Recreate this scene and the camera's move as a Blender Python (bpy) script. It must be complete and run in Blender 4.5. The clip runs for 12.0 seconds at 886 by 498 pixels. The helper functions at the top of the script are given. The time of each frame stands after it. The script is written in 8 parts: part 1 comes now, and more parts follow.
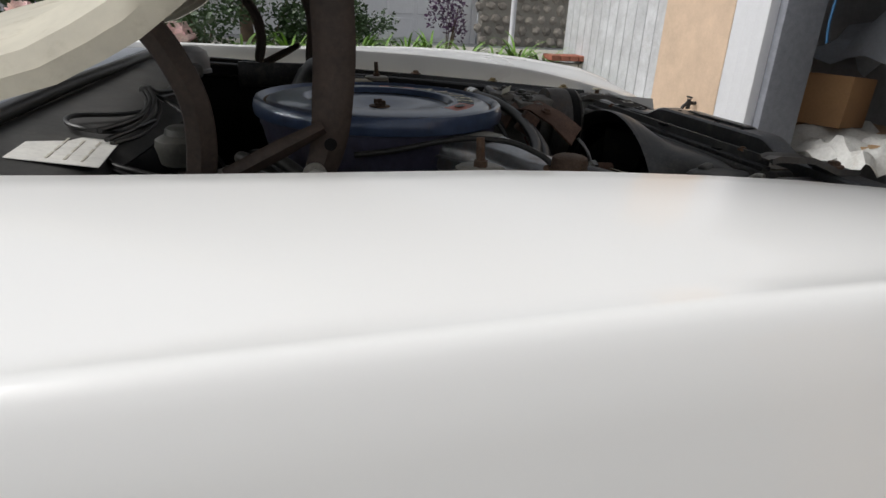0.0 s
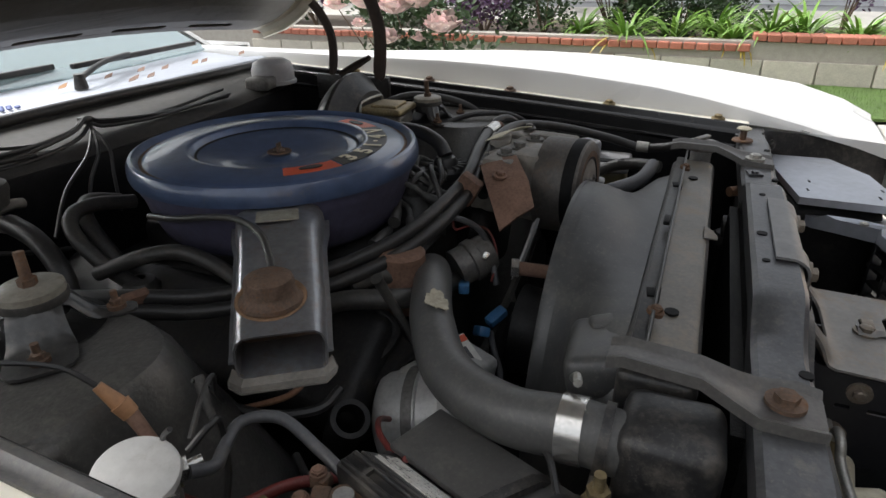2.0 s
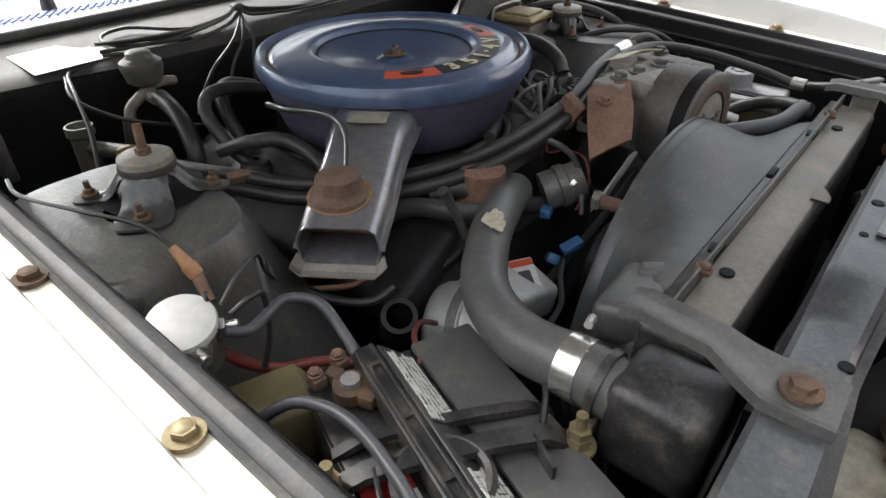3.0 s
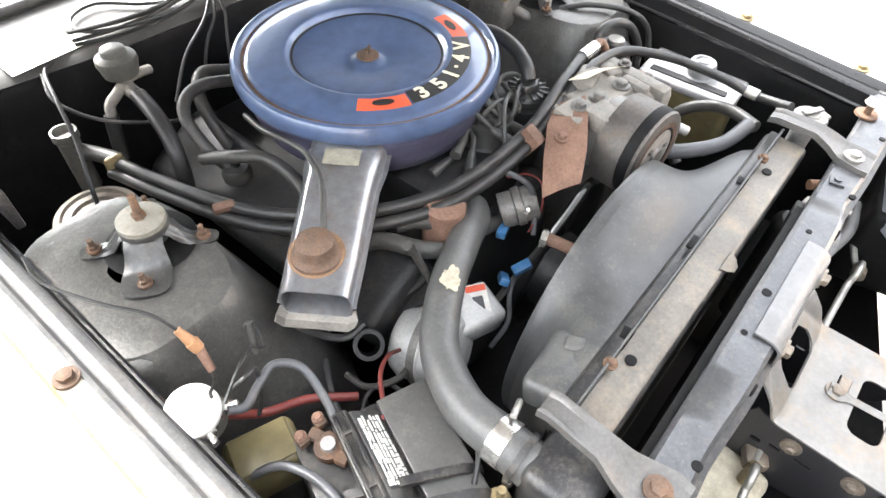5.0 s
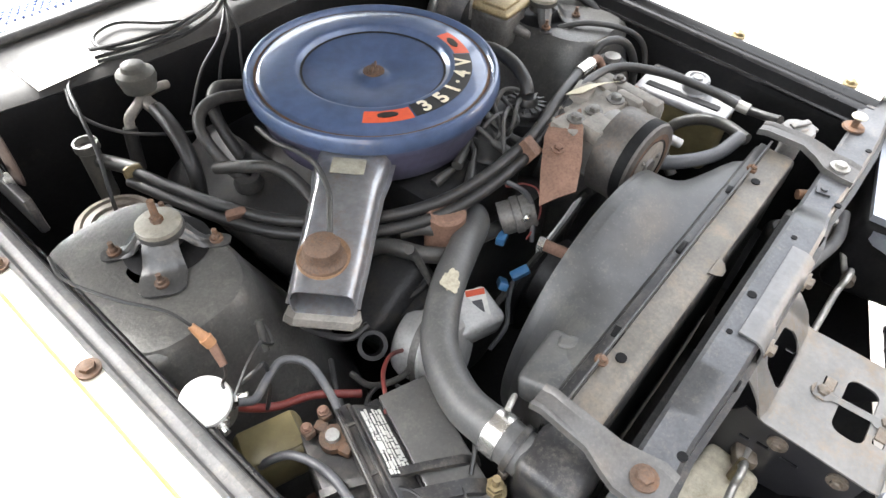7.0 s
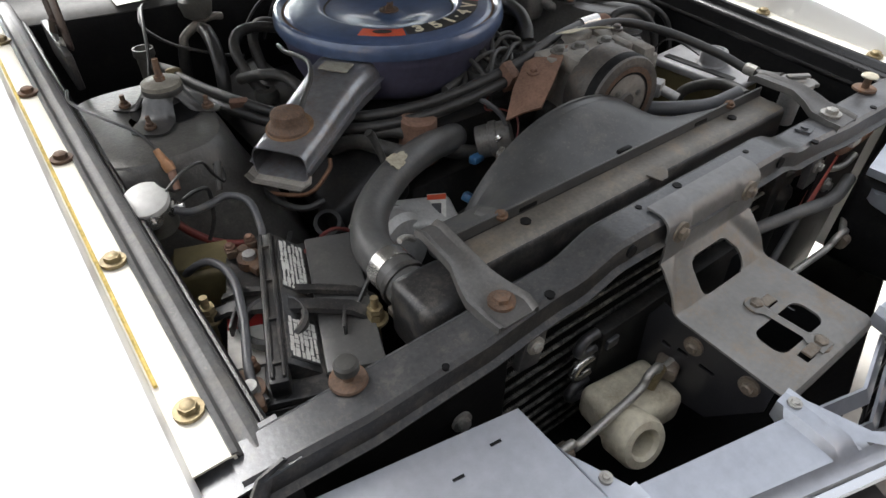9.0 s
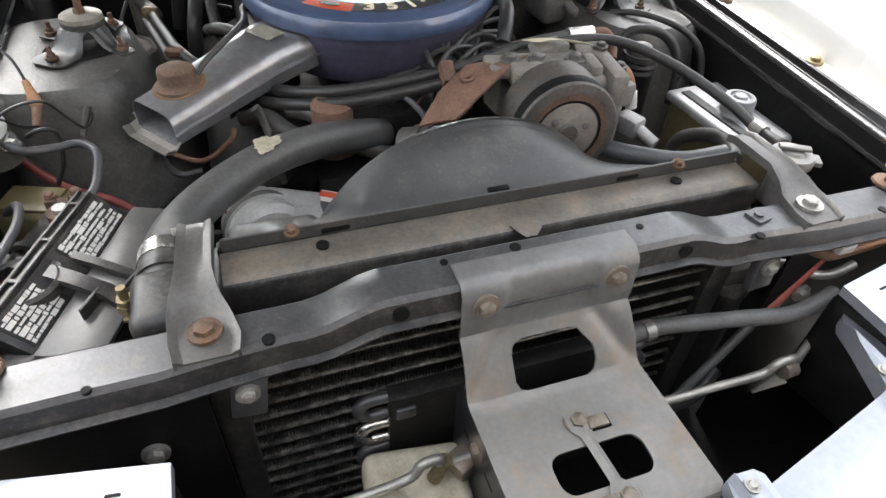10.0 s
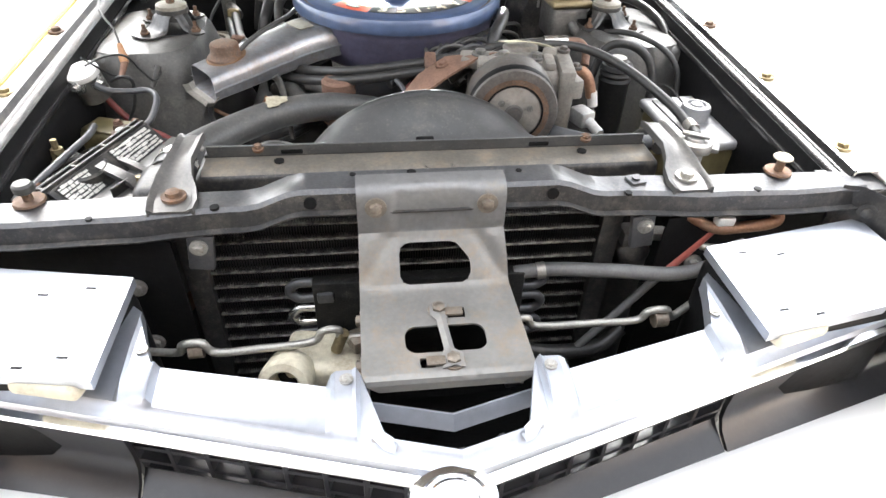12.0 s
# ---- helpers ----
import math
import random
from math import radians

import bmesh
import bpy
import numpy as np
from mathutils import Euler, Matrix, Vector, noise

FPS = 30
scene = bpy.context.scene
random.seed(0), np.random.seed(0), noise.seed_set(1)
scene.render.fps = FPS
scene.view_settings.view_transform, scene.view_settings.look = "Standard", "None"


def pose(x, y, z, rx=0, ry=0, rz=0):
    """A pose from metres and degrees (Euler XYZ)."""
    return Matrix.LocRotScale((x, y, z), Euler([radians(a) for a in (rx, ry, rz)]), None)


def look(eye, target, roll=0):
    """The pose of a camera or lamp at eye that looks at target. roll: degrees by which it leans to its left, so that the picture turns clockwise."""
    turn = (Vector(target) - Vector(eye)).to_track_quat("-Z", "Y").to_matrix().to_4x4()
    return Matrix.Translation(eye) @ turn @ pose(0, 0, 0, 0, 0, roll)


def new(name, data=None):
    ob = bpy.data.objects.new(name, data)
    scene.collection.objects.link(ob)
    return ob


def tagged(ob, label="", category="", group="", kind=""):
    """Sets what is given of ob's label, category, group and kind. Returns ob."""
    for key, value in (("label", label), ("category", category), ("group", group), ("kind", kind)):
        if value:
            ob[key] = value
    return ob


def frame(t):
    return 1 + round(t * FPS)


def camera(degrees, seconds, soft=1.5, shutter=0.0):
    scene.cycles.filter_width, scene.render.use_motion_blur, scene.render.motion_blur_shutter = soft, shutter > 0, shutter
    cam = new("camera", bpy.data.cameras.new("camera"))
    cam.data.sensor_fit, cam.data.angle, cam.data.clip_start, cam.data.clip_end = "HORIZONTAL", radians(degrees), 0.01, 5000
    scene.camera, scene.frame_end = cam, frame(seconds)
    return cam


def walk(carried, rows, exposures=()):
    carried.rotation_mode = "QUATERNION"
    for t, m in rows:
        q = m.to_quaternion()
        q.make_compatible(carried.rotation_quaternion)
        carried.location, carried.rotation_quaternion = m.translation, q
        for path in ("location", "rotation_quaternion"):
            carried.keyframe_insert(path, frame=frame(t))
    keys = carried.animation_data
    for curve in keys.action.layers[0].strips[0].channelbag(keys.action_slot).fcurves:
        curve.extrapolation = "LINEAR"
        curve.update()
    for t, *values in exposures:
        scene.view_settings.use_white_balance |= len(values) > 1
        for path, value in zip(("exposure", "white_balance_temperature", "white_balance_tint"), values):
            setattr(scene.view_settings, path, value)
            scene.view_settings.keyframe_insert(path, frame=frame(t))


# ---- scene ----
EXPOSURES = [(0.0, -0.35), (0.5, -0.5), (1.0, -0.35), (1.5, -0.05), (2.0, 0.85), (2.5, 1.4), (3.2, 2.1), (4.8, 3.7), (5.5, 3.72), (6.5, 3.37), (7.2, 3.1), (8.8, 1.75), (9.4, 1.45), (10.0, 2.52), (10.5, 3.02), (11.0, 3.42), (12.0, 3.25)]
cam = camera(72.08, 12.0)
PATH = [
    (0, -1.1375, 0.8609, 1.0746, 68.22, -2.88, -103.42),
    (0.2, -1.1126, 0.7699, 1.1090, 68.60, -2.50, -102.26),
    (0.5, -1.0489, 0.6026, 1.1216, 68.26, -0.33, -98.43),
    (0.7, -1.0350, 0.4845, 1.1380, 67.30, -0.20, -92.95),
    (1, -0.9826, 0.3372, 1.1446, 66.59, 0.04, -87.89),
    (1.5, -0.8520, 0.1742, 1.1550, 65.96, -0.51, -80.36),
    (2, -0.7796, 0.0926, 1.1743, 64.42, 0.69, -67.06),
    (2.5, -0.7474, 0.0121, 1.1889, 61.22, 0.49, -54.81),
    (3, -0.7302, -0.0039, 1.1887, 56.01, 0.47, -49.97),
    (3.2, -0.7135, 0.0100, 1.2090, 53.13, -1.39, -50.55),
    (4.8, -0.6351, 0.0539, 1.4434, 40.43, -2.05, -51.10),
    (5, -0.6483, 0.0421, 1.4583, 40.95, -2.21, -50.31),
    (5.5, -0.6691, 0.0238, 1.4748, 42.53, -1.90, -50.15),
    (6, -0.6743, 0.0125, 1.4803, 43.17, -1.97, -49.97),
    (6.5, -0.6734, 0.0142, 1.4806, 42.64, -1.92, -49.60),
    (7, -0.6736, 0.0099, 1.4776, 42.52, -1.83, -49.72),
    (7.2, -0.6716, 0.0067, 1.4785, 42.95, -1.64, -49.77),
    (8.8, -0.7126, -0.2561, 1.3251, 50.54, 1.61, -39.90),
    (9, -0.6517, -0.3232, 1.3162, 49.40, 0.12, -36.85),
    (9.5, -0.4722, -0.3790, 1.2805, 47.08, -1.55, -30.19),
    (10, -0.2719, -0.3871, 1.2790, 47.84, -2.84, -19.01),
    (10.5, -0.1216, -0.4517, 1.2604, 47.94, -3.78, -7.70),
    (11, -0.0702, -0.5023, 1.2632, 49.13, -1.57, -5.96),
    (11.5, -0.0836, -0.6037, 1.2643, 49.38, -2.51, -6.98),
    (12, -0.0930, -0.6683, 1.2913, 51.54, -1.77, -6.88),
]
walk(cam, [(t, pose(*p)) for t, *p in PATH], EXPOSURES)

# ---- world and light: a bright overcast day, the car stands in front of the garage ----
world = bpy.data.worlds.new("overcast_sky")
scene.world = world
world.use_nodes = True
wn = world.node_tree.nodes
sky = wn.new("ShaderNodeTexSky")
sky.sky_type, sky.sun_disc = "NISHITA", False
sky.sun_elevation, sky.sun_rotation = radians(49), radians(351)
sky.air_density, sky.dust_density, sky.ozone_density = 1.2, 4.0, 0.6
mute = wn.new("ShaderNodeHueSaturation")
mute.inputs["Saturation"].default_value = 0.22
world.node_tree.links.new(sky.outputs[0], mute.inputs["Color"])
world.node_tree.links.new(mute.outputs[0], wn["Background"].inputs["Color"])
wn["Background"].inputs["Strength"].default_value = 0.135
sun_data = bpy.data.lights.new("sun", "SUN")
sun_data.energy, sun_data.angle, sun_data.color = 2.7, radians(32), (1.0, 0.99, 0.98)
sun = new("sun", sun_data)
sun.matrix_world = look((0.7, 4.2, 5.4), (0, 0.2, 0.8))


# ---- materials ----
def mat(name, base, rough=0.5, metal=0.0, vary=0.25, scale=30.0, bump=0.15, dirt=None, dirt_amount=0.0, dirt_scale=6.0, coat=0.0, fine=8.0, spread=0.0, gloss=0.5):
    """Procedural surface: base colour broken by a coarse and a fine noise, patches of dirt, fine relief."""
    m = bpy.data.materials.new(name)
    m.use_nodes = True
    n, l = m.node_tree.nodes, m.node_tree.links
    b = n["Principled BSDF"]
    co = n.new("ShaderNodeTexCoord")
    big = n.new("ShaderNodeTexNoise")
    big.inputs["Scale"].default_value, big.inputs["Detail"].default_value = scale, 5
    small = n.new("ShaderNodeTexNoise")
    small.inputs["Scale"].default_value, small.inputs["Detail"].default_value = scale * fine, 4
    for t in (big, small):
        l.new(co.outputs["Object"], t.inputs["Vector"])
    both = n.new("ShaderNodeMath")
    both.operation = "ADD"
    l.new(big.outputs[0], both.inputs[0]), l.new(small.outputs[0], both.inputs[1])
    ramp = n.new("ShaderNodeMapRange")
    ramp.inputs[1].default_value, ramp.inputs[2].default_value = 0.6, 1.4
    ramp.inputs[3].default_value, ramp.inputs[4].default_value = 1 - vary, 1 + vary
    l.new(both.outputs[0], ramp.inputs[0])
    col = n.new("ShaderNodeMix")
    col.data_type, col.blend_type = "RGBA", "MULTIPLY"
    col.inputs[0].default_value = 1.0
    col.inputs[6].default_value = (*base, 1)
    l.new(ramp.outputs[0], col.inputs[7])
    out = col.outputs[2]
    if spread:
        info = n.new("ShaderNodeObjectInfo")
        hue = n.new("ShaderNodeHueSaturation")
        span = n.new("ShaderNodeMapRange")
        span.inputs[3].default_value, span.inputs[4].default_value = 1 - spread, 1 + spread
        l.new(info.outputs["Random"], span.inputs[0])
        l.new(span.outputs[0], hue.inputs["Value"])
        l.new(out, hue.inputs["Color"])
        out = hue.outputs[0]
    if dirt:
        d = n.new("ShaderNodeTexNoise")
        d.inputs["Scale"].default_value, d.inputs["Detail"].default_value, d.inputs["Roughness"].default_value = dirt_scale * 1.5, 10, 0.78
        l.new(co.outputs["Object"], d.inputs["Vector"])
        dr = n.new("ShaderNodeMapRange")
        dr.inputs[1].default_value, dr.inputs[2].default_value = 0.66 - 0.4 * dirt_amount, 0.92 - 0.3 * dirt_amount
        dr.clamp = True
        l.new(d.outputs[0], dr.inputs[0])
        mix = n.new("ShaderNodeMix")
        mix.data_type = "RGBA"
        mix.inputs[7].default_value = (*dirt, 1)
        l.new(dr.outputs[0], mix.inputs[0]), l.new(out, mix.inputs[6])
        out = mix.outputs[2]
        st = n.new("ShaderNodeTexNoise")
        st.noise_dimensions = "4D"
        st.inputs["W"].default_value, st.inputs["Scale"].default_value, st.inputs["Detail"].default_value, st.inputs["Roughness"].default_value = 3.7, dirt_scale * 0.9, 9, 0.7
        l.new(co.outputs["Object"], st.inputs["Vector"])
        sr = n.new("ShaderNodeMapRange")
        sr.inputs[1].default_value, sr.inputs[2].default_value, sr.inputs[3].default_value, sr.inputs[4].default_value = 0.36, 0.62, 1 - 0.62 * dirt_amount, 1 + 0.22 * dirt_amount
        l.new(st.outputs[0], sr.inputs[0])
        sm = n.new("ShaderNodeMix")
        sm.data_type, sm.blend_type = "RGBA", "MULTIPLY"
        sm.inputs[0].default_value = 1.0
        l.new(out, sm.inputs[6]), l.new(sr.outputs[0], sm.inputs[7])
        out = sm.outputs[2]
        fleck = n.new("ShaderNodeTexNoise")
        fleck.inputs["Scale"].default_value, fleck.inputs["Detail"].default_value, fleck.inputs["Roughness"].default_value = 240, 4, 0.65
        l.new(co.outputs["Object"], fleck.inputs["Vector"])
        fr = n.new("ShaderNodeMapRange")
        fr.inputs[1].default_value, fr.inputs[2].default_value, fr.inputs[4].default_value = 0.57, 0.74, 0.8 * dirt_amount
        l.new(fleck.outputs[0], fr.inputs[0])
        fm = n.new("ShaderNodeMix")
        fm.data_type = "RGBA"
        fm.inputs[7].default_value = (*(min(1.0, 1.25 * c) for c in dirt), 1)
        l.new(fr.outputs[0], fm.inputs[0]), l.new(out, fm.inputs[6])
        out = fm.outputs[2]
        rr = n.new("ShaderNodeMapRange")
        rr.inputs[3].default_value, rr.inputs[4].default_value = rough, min(1.0, rough + 0.35)
        l.new(dr.outputs[0], rr.inputs[0]), l.new(rr.outputs[0], b.inputs["Roughness"])
        if metal:
            mm = n.new("ShaderNodeMapRange")
            mm.inputs[3].default_value, mm.inputs[4].default_value = metal, 0.0
            l.new(dr.outputs[0], mm.inputs[0]), l.new(mm.outputs[0], b.inputs["Metallic"])
    else:
        rr = n.new("ShaderNodeMapRange")
        rr.inputs[3].default_value, rr.inputs[4].default_value = max(0.02, rough - 0.1), min(1.0, rough + 0.1)
        l.new(big.outputs[0], rr.inputs[0]), l.new(rr.outputs[0], b.inputs["Roughness"])
        b.inputs["Metallic"].default_value = metal
    l.new(out, b.inputs["Base Color"])
    b.inputs["Coat Weight"].default_value = coat
    b.inputs["Specular IOR Level"].default_value = gloss
    b.inputs["Coat Roughness"].default_value = 0.08
    if bump:
        bp = n.new("ShaderNodeBump")
        bp.inputs["Strength"].default_value, bp.inputs["Distance"].default_value = bump, 0.002
        l.new(both.outputs[0], bp.inputs["Height"]), l.new(bp.outputs[0], b.inputs["Normal"])
    return m


DUST = (0.30, 0.26, 0.21)
WHITE = mat("white_car_paint", (0.80, 0.80, 0.79), 0.3, 0, 0.0, 1.5, 0.0, coat=0.45)
CREAM = mat("aged_cream_paint", (0.76, 0.73, 0.64), 0.4, 0, 0.05, 8, 0.05, dirt=(0.50, 0.40, 0.26), dirt_amount=0.1)
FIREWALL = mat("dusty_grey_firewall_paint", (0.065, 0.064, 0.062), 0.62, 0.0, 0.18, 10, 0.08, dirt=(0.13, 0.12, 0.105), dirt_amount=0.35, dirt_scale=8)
FIREWALL.node_tree.nodes["Principled BSDF"].inputs["Specular IOR Level"].default_value = 0.25
SHROUD = mat("dusty_moulded_plastic", (0.078, 0.079, 0.080), 0.4, 0.12, 0.2, 7, 0.06, dirt=(0.19, 0.18, 0.155), dirt_amount=0.36, dirt_scale=5)
HINGE = mat("dark_rusted_hinge_steel", (0.06, 0.043, 0.035), 0.6, 0.2, 0.3, 25, 0.15, dirt=(0.10, 0.065, 0.05), dirt_amount=0.35)
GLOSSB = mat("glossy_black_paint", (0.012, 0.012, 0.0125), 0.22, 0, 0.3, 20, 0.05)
TANKTOP = mat("grey_white_tank_moulding", (0.40, 0.40, 0.41), 0.4, 0, 0.1, 12, 0.03, dirt=(0.28, 0.265, 0.24), dirt_amount=0.3, dirt_scale=12)
PULLEY = mat("dark_worn_pulley_steel", (0.11, 0.102, 0.095), 0.5, 0.4, 0.3, 25, 0.15, dirt=(0.17, 0.12, 0.085), dirt_amount=0.35, dirt_scale=20)
VALVE = mat("grey_dusty_plastic", (0.095, 0.095, 0.086), 0.42, 0, 0.2, 20, 0.1, dirt=(0.19, 0.172, 0.14), dirt_amount=0.36, dirt_scale=18)
MOUNT = mat("dark_pressed_mount_steel", (0.085, 0.085, 0.084), 0.34, 0.55, 0.2, 24, 0.1, dirt=(0.17, 0.15, 0.125), dirt_amount=0.3, dirt_scale=22)
MOUNTCAP = mat("dusty_grey_mount_cap", (0.27, 0.255, 0.215), 0.5, 0.1, 0.2, 30, 0.1, dirt=(0.16, 0.12, 0.08), dirt_amount=0.4, dirt_scale=30)
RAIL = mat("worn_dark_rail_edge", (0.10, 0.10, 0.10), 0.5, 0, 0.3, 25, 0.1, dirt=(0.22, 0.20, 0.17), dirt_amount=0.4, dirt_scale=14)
DUSTALLOY = mat("dusty_brown_grey_casting", (0.25, 0.235, 0.21), 0.6, 0.1, 0.3, 30, 0.3, dirt=(0.13, 0.10, 0.08), dirt_amount=0.45, dirt_scale=20)
BLACK = mat("dusty_black_paint", (0.022, 0.022, 0.023), 0.36, 0, 0.35, 22, 0.15, dirt=(0.14, 0.125, 0.105), dirt_amount=0.45, dirt_scale=22)
GREYBLACK = mat("worn_grey_black_paint", (0.105, 0.107, 0.112), 0.34, 0.55, 0.2, 26, 0.1, dirt=(0.23, 0.205, 0.175), dirt_amount=0.3, dirt_scale=22)
# near-black: colours black panels and also the shade in gaps and holes
INNER = mat("matt_black_panel_and_hole_shade", (0.0075, 0.0075, 0.008), 0.55, 0, 0.4, 14, 0.15, dirt=(0.03, 0.027, 0.023), dirt_amount=0.28, dirt_scale=18, gloss=0.14)
TOWER = mat("dusty_undercoated_steel", (0.088, 0.0865, 0.082), 0.33, 0.2, 0.22, 28, 0.3, dirt=(0.20, 0.188, 0.165), dirt_amount=0.34, dirt_scale=22)
RUBBER = mat("grey_aged_rubber", (0.048, 0.047, 0.044), 0.42, 0, 0.2, 30, 0.1, dirt=(0.13, 0.118, 0.10), dirt_amount=0.34, dirt_scale=26)
HOSE = mat("black_rubber_hose", (0.027, 0.0268, 0.0265), 0.4, 0, 0.2, 40, 0.06, dirt=(0.10, 0.093, 0.082), dirt_amount=0.33, dirt_scale=24)
WIRE = mat("black_wire", (0.02, 0.02, 0.02), 0.4, 0, 0.2, 40, 0.0, dirt=(0.09, 0.082, 0.07), dirt_amount=0.25)
GREYWIRE = mat("grey_cable", (0.075, 0.077, 0.083), 0.4, 0, 0.2, 40, 0.0, dirt=(0.2, 0.18, 0.15), dirt_amount=0.25)
REDWIRE = mat("red_wire", (0.17, 0.035, 0.03), 0.45, 0, 0.2, 40, 0.0, dirt=DUST, dirt_amount=0.2)
BLUE = mat("dark_blue_enamel", (0.078, 0.116, 0.215), 0.34, 0.12, 0.22, 5, 0.03, dirt=(0.15, 0.145, 0.135), dirt_amount=0.2, dirt_scale=26, coat=0.6)
PURPLE = mat("faded_violet_blue_enamel", (0.10, 0.097, 0.155), 0.45, 0.1, 0.25, 12, 0.08, dirt=(0.17, 0.14, 0.13), dirt_amount=0.35)
SNORK = mat("worn_silver_blue_steel", (0.32, 0.328, 0.345), 0.31, 0.7, 0.18, 12, 0.06, dirt=(0.26, 0.17, 0.10), dirt_amount=0.38, dirt_scale=12)
RUST = mat("rusty_brown_steel", (0.20, 0.115, 0.08), 0.75, 0.1, 0.4, 30, 0.3, dirt=(0.10, 0.06, 0.045), dirt_amount=0.35)
RUSTY = mat("rust_stained_cap", (0.13, 0.085, 0.06), 0.7, 0.2, 0.4, 40, 0.3, dirt=(0.21, 0.09, 0.03), dirt_amount=0.4, dirt_scale=20)
STEEL = mat("dull_zinc_steel", (0.42, 0.41, 0.38), 0.45, 0.75, 0.25, 40, 0.1, dirt=(0.20, 0.15, 0.10), dirt_amount=0.3, dirt_scale=30)
SHINY = mat("bright_clamp_steel", (0.66, 0.65, 0.62), 0.25, 0.9, 0.15, 40, 0.05)
ALLOY = mat("dull_cast_aluminium", (0.44, 0.44, 0.43), 0.5, 0.5, 0.25, 30, 0.25, dirt=(0.22, 0.19, 0.15), dirt_amount=0.35, dirt_scale=20)
DARKALLOY = mat("oily_cast_metal", (0.16, 0.155, 0.145), 0.5, 0.3, 0.35, 25, 0.3, dirt=(0.10, 0.085, 0.065), dirt_amount=0.4, dirt_scale=15)
ENGINE = mat("oily_dark_engine_block", (0.017, 0.0172, 0.018), 0.45, 0.0, 0.4, 20, 0.3, dirt=(0.065, 0.055, 0.043), dirt_amount=0.36, dirt_scale=18, gloss=0.35)
ALU = mat("silver_grey_header_panel", (0.42, 0.445, 0.495), 0.4, 0.7, 0.1, 10, 0.03, dirt=(0.26, 0.26, 0.265), dirt_amount=0.2)
FLANGE = mat("worn_dark_grey_steel", (0.20, 0.20, 0.20), 0.42, 0.45, 0.14, 18, 0.06, dirt=(0.24, 0.20, 0.15), dirt_amount=0.27, dirt_scale=14)
PLATE = mat("worn_pale_grey_steel", (0.215, 0.21, 0.20), 0.45, 0.4, 0.12, 18, 0.06, dirt=(0.27, 0.195, 0.12), dirt_amount=0.36, dirt_scale=10)
WORNB = mat("worn_brown_bolt_steel", (0.22, 0.19, 0.155), 0.45, 0.5, 0.25, 40, 0.1, dirt=(0.17, 0.10, 0.06), dirt_amount=0.4, dirt_scale=40)
CTUBE = mat("dusty_black_condenser_tube", (0.06, 0.059, 0.056), 0.32, 0.4, 0.4, 60, 0.2, dirt=(0.42, 0.40, 0.36), dirt_amount=0.55, dirt_scale=50)
CHROME = mat("chrome", (0.75, 0.76, 0.78), 0.1, 1.0, 0.03, 10, 0.0)
PLASTIC = mat("dark_grille_plastic", (0.022, 0.022, 0.025), 0.3, 0, 0.15, 14, 0.03, dirt=(0.06, 0.058, 0.054), dirt_amount=0.2)
FINS = mat("black_condenser_fins", (0.014, 0.014, 0.0138), 0.5, 0.1, 0.5, 60, 0.4, dirt=(0.06, 0.055, 0.045), dirt_amount=0.34, dirt_scale=40, gloss=0.3)
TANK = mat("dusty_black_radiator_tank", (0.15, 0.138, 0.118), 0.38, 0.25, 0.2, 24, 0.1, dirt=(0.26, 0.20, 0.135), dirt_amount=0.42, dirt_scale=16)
OCHRE = mat("yellowed_translucent_plastic", (0.17, 0.142, 0.072), 0.35, 0, 0.25, 8, 0.03, dirt=(0.20, 0.16, 0.07), dirt_amount=0.4)
WPLASTIC = mat("off_white_plastic", (0.62, 0.62, 0.60), 0.4, 0, 0.1, 12, 0.03, dirt=(0.36, 0.34, 0.30), dirt_amount=0.3, dirt_scale=14)
CREAMP = mat("cream_dirty_plastic", (0.58, 0.54, 0.42), 0.5, 0, 0.15, 14, 0.05, dirt=(0.24, 0.18, 0.11), dirt_amount=0.45, dirt_scale=14)
PAPER = mat("faded_paper_label", (0.68, 0.67, 0.63), 0.7, 0, 0.1, 20, 0.0, dirt=(0.45, 0.42, 0.36), dirt_amount=0.25, dirt_scale=18)
ORANGE = mat("orange_red_decal", (0.62, 0.10, 0.045), 0.4, 0, 0.1, 20, 0.0, dirt=(0.35, 0.10, 0.06), dirt_amount=0.2)
DECALB = mat("black_decal", (0.02, 0.02, 0.02), 0.4, 0, 0.1, 20, 0.0)
DECALW = mat("cream_decal_lettering", (0.72, 0.66, 0.50), 0.4, 0, 0.1, 20, 0.0)
COPPER = mat("oxidised_copper", (0.34, 0.19, 0.12), 0.5, 0.5, 0.3, 30, 0.1, dirt=DUST, dirt_amount=0.35)
BRASS = mat("tarnished_brass", (0.27, 0.215, 0.12), 0.5, 0.5, 0.3, 30, 0.1, dirt=DUST, dirt_amount=0.35)
BLUEP = mat("blue_plastic_connector", (0.05, 0.16, 0.33), 0.4, 0, 0.2, 20, 0.0)
REDP = mat("faded_red_plastic", (0.37, 0.09, 0.07), 0.5, 0, 0.2, 20, 0.0, dirt=DUST, dirt_amount=0.25)
REDL = mat("red_print", (0.45, 0.03, 0.03), 0.5, 0, 0.1, 20, 0.0)
TYRE = mat("black_tyre", (0.03, 0.03, 0.03), 0.75, 0, 0.2, 20, 0.1)
MESHB = mat("dark_blue_vent_hole_shade", (0.10, 0.13, 0.30), 0.5, 0.2, 0.2, 20, 0.1)


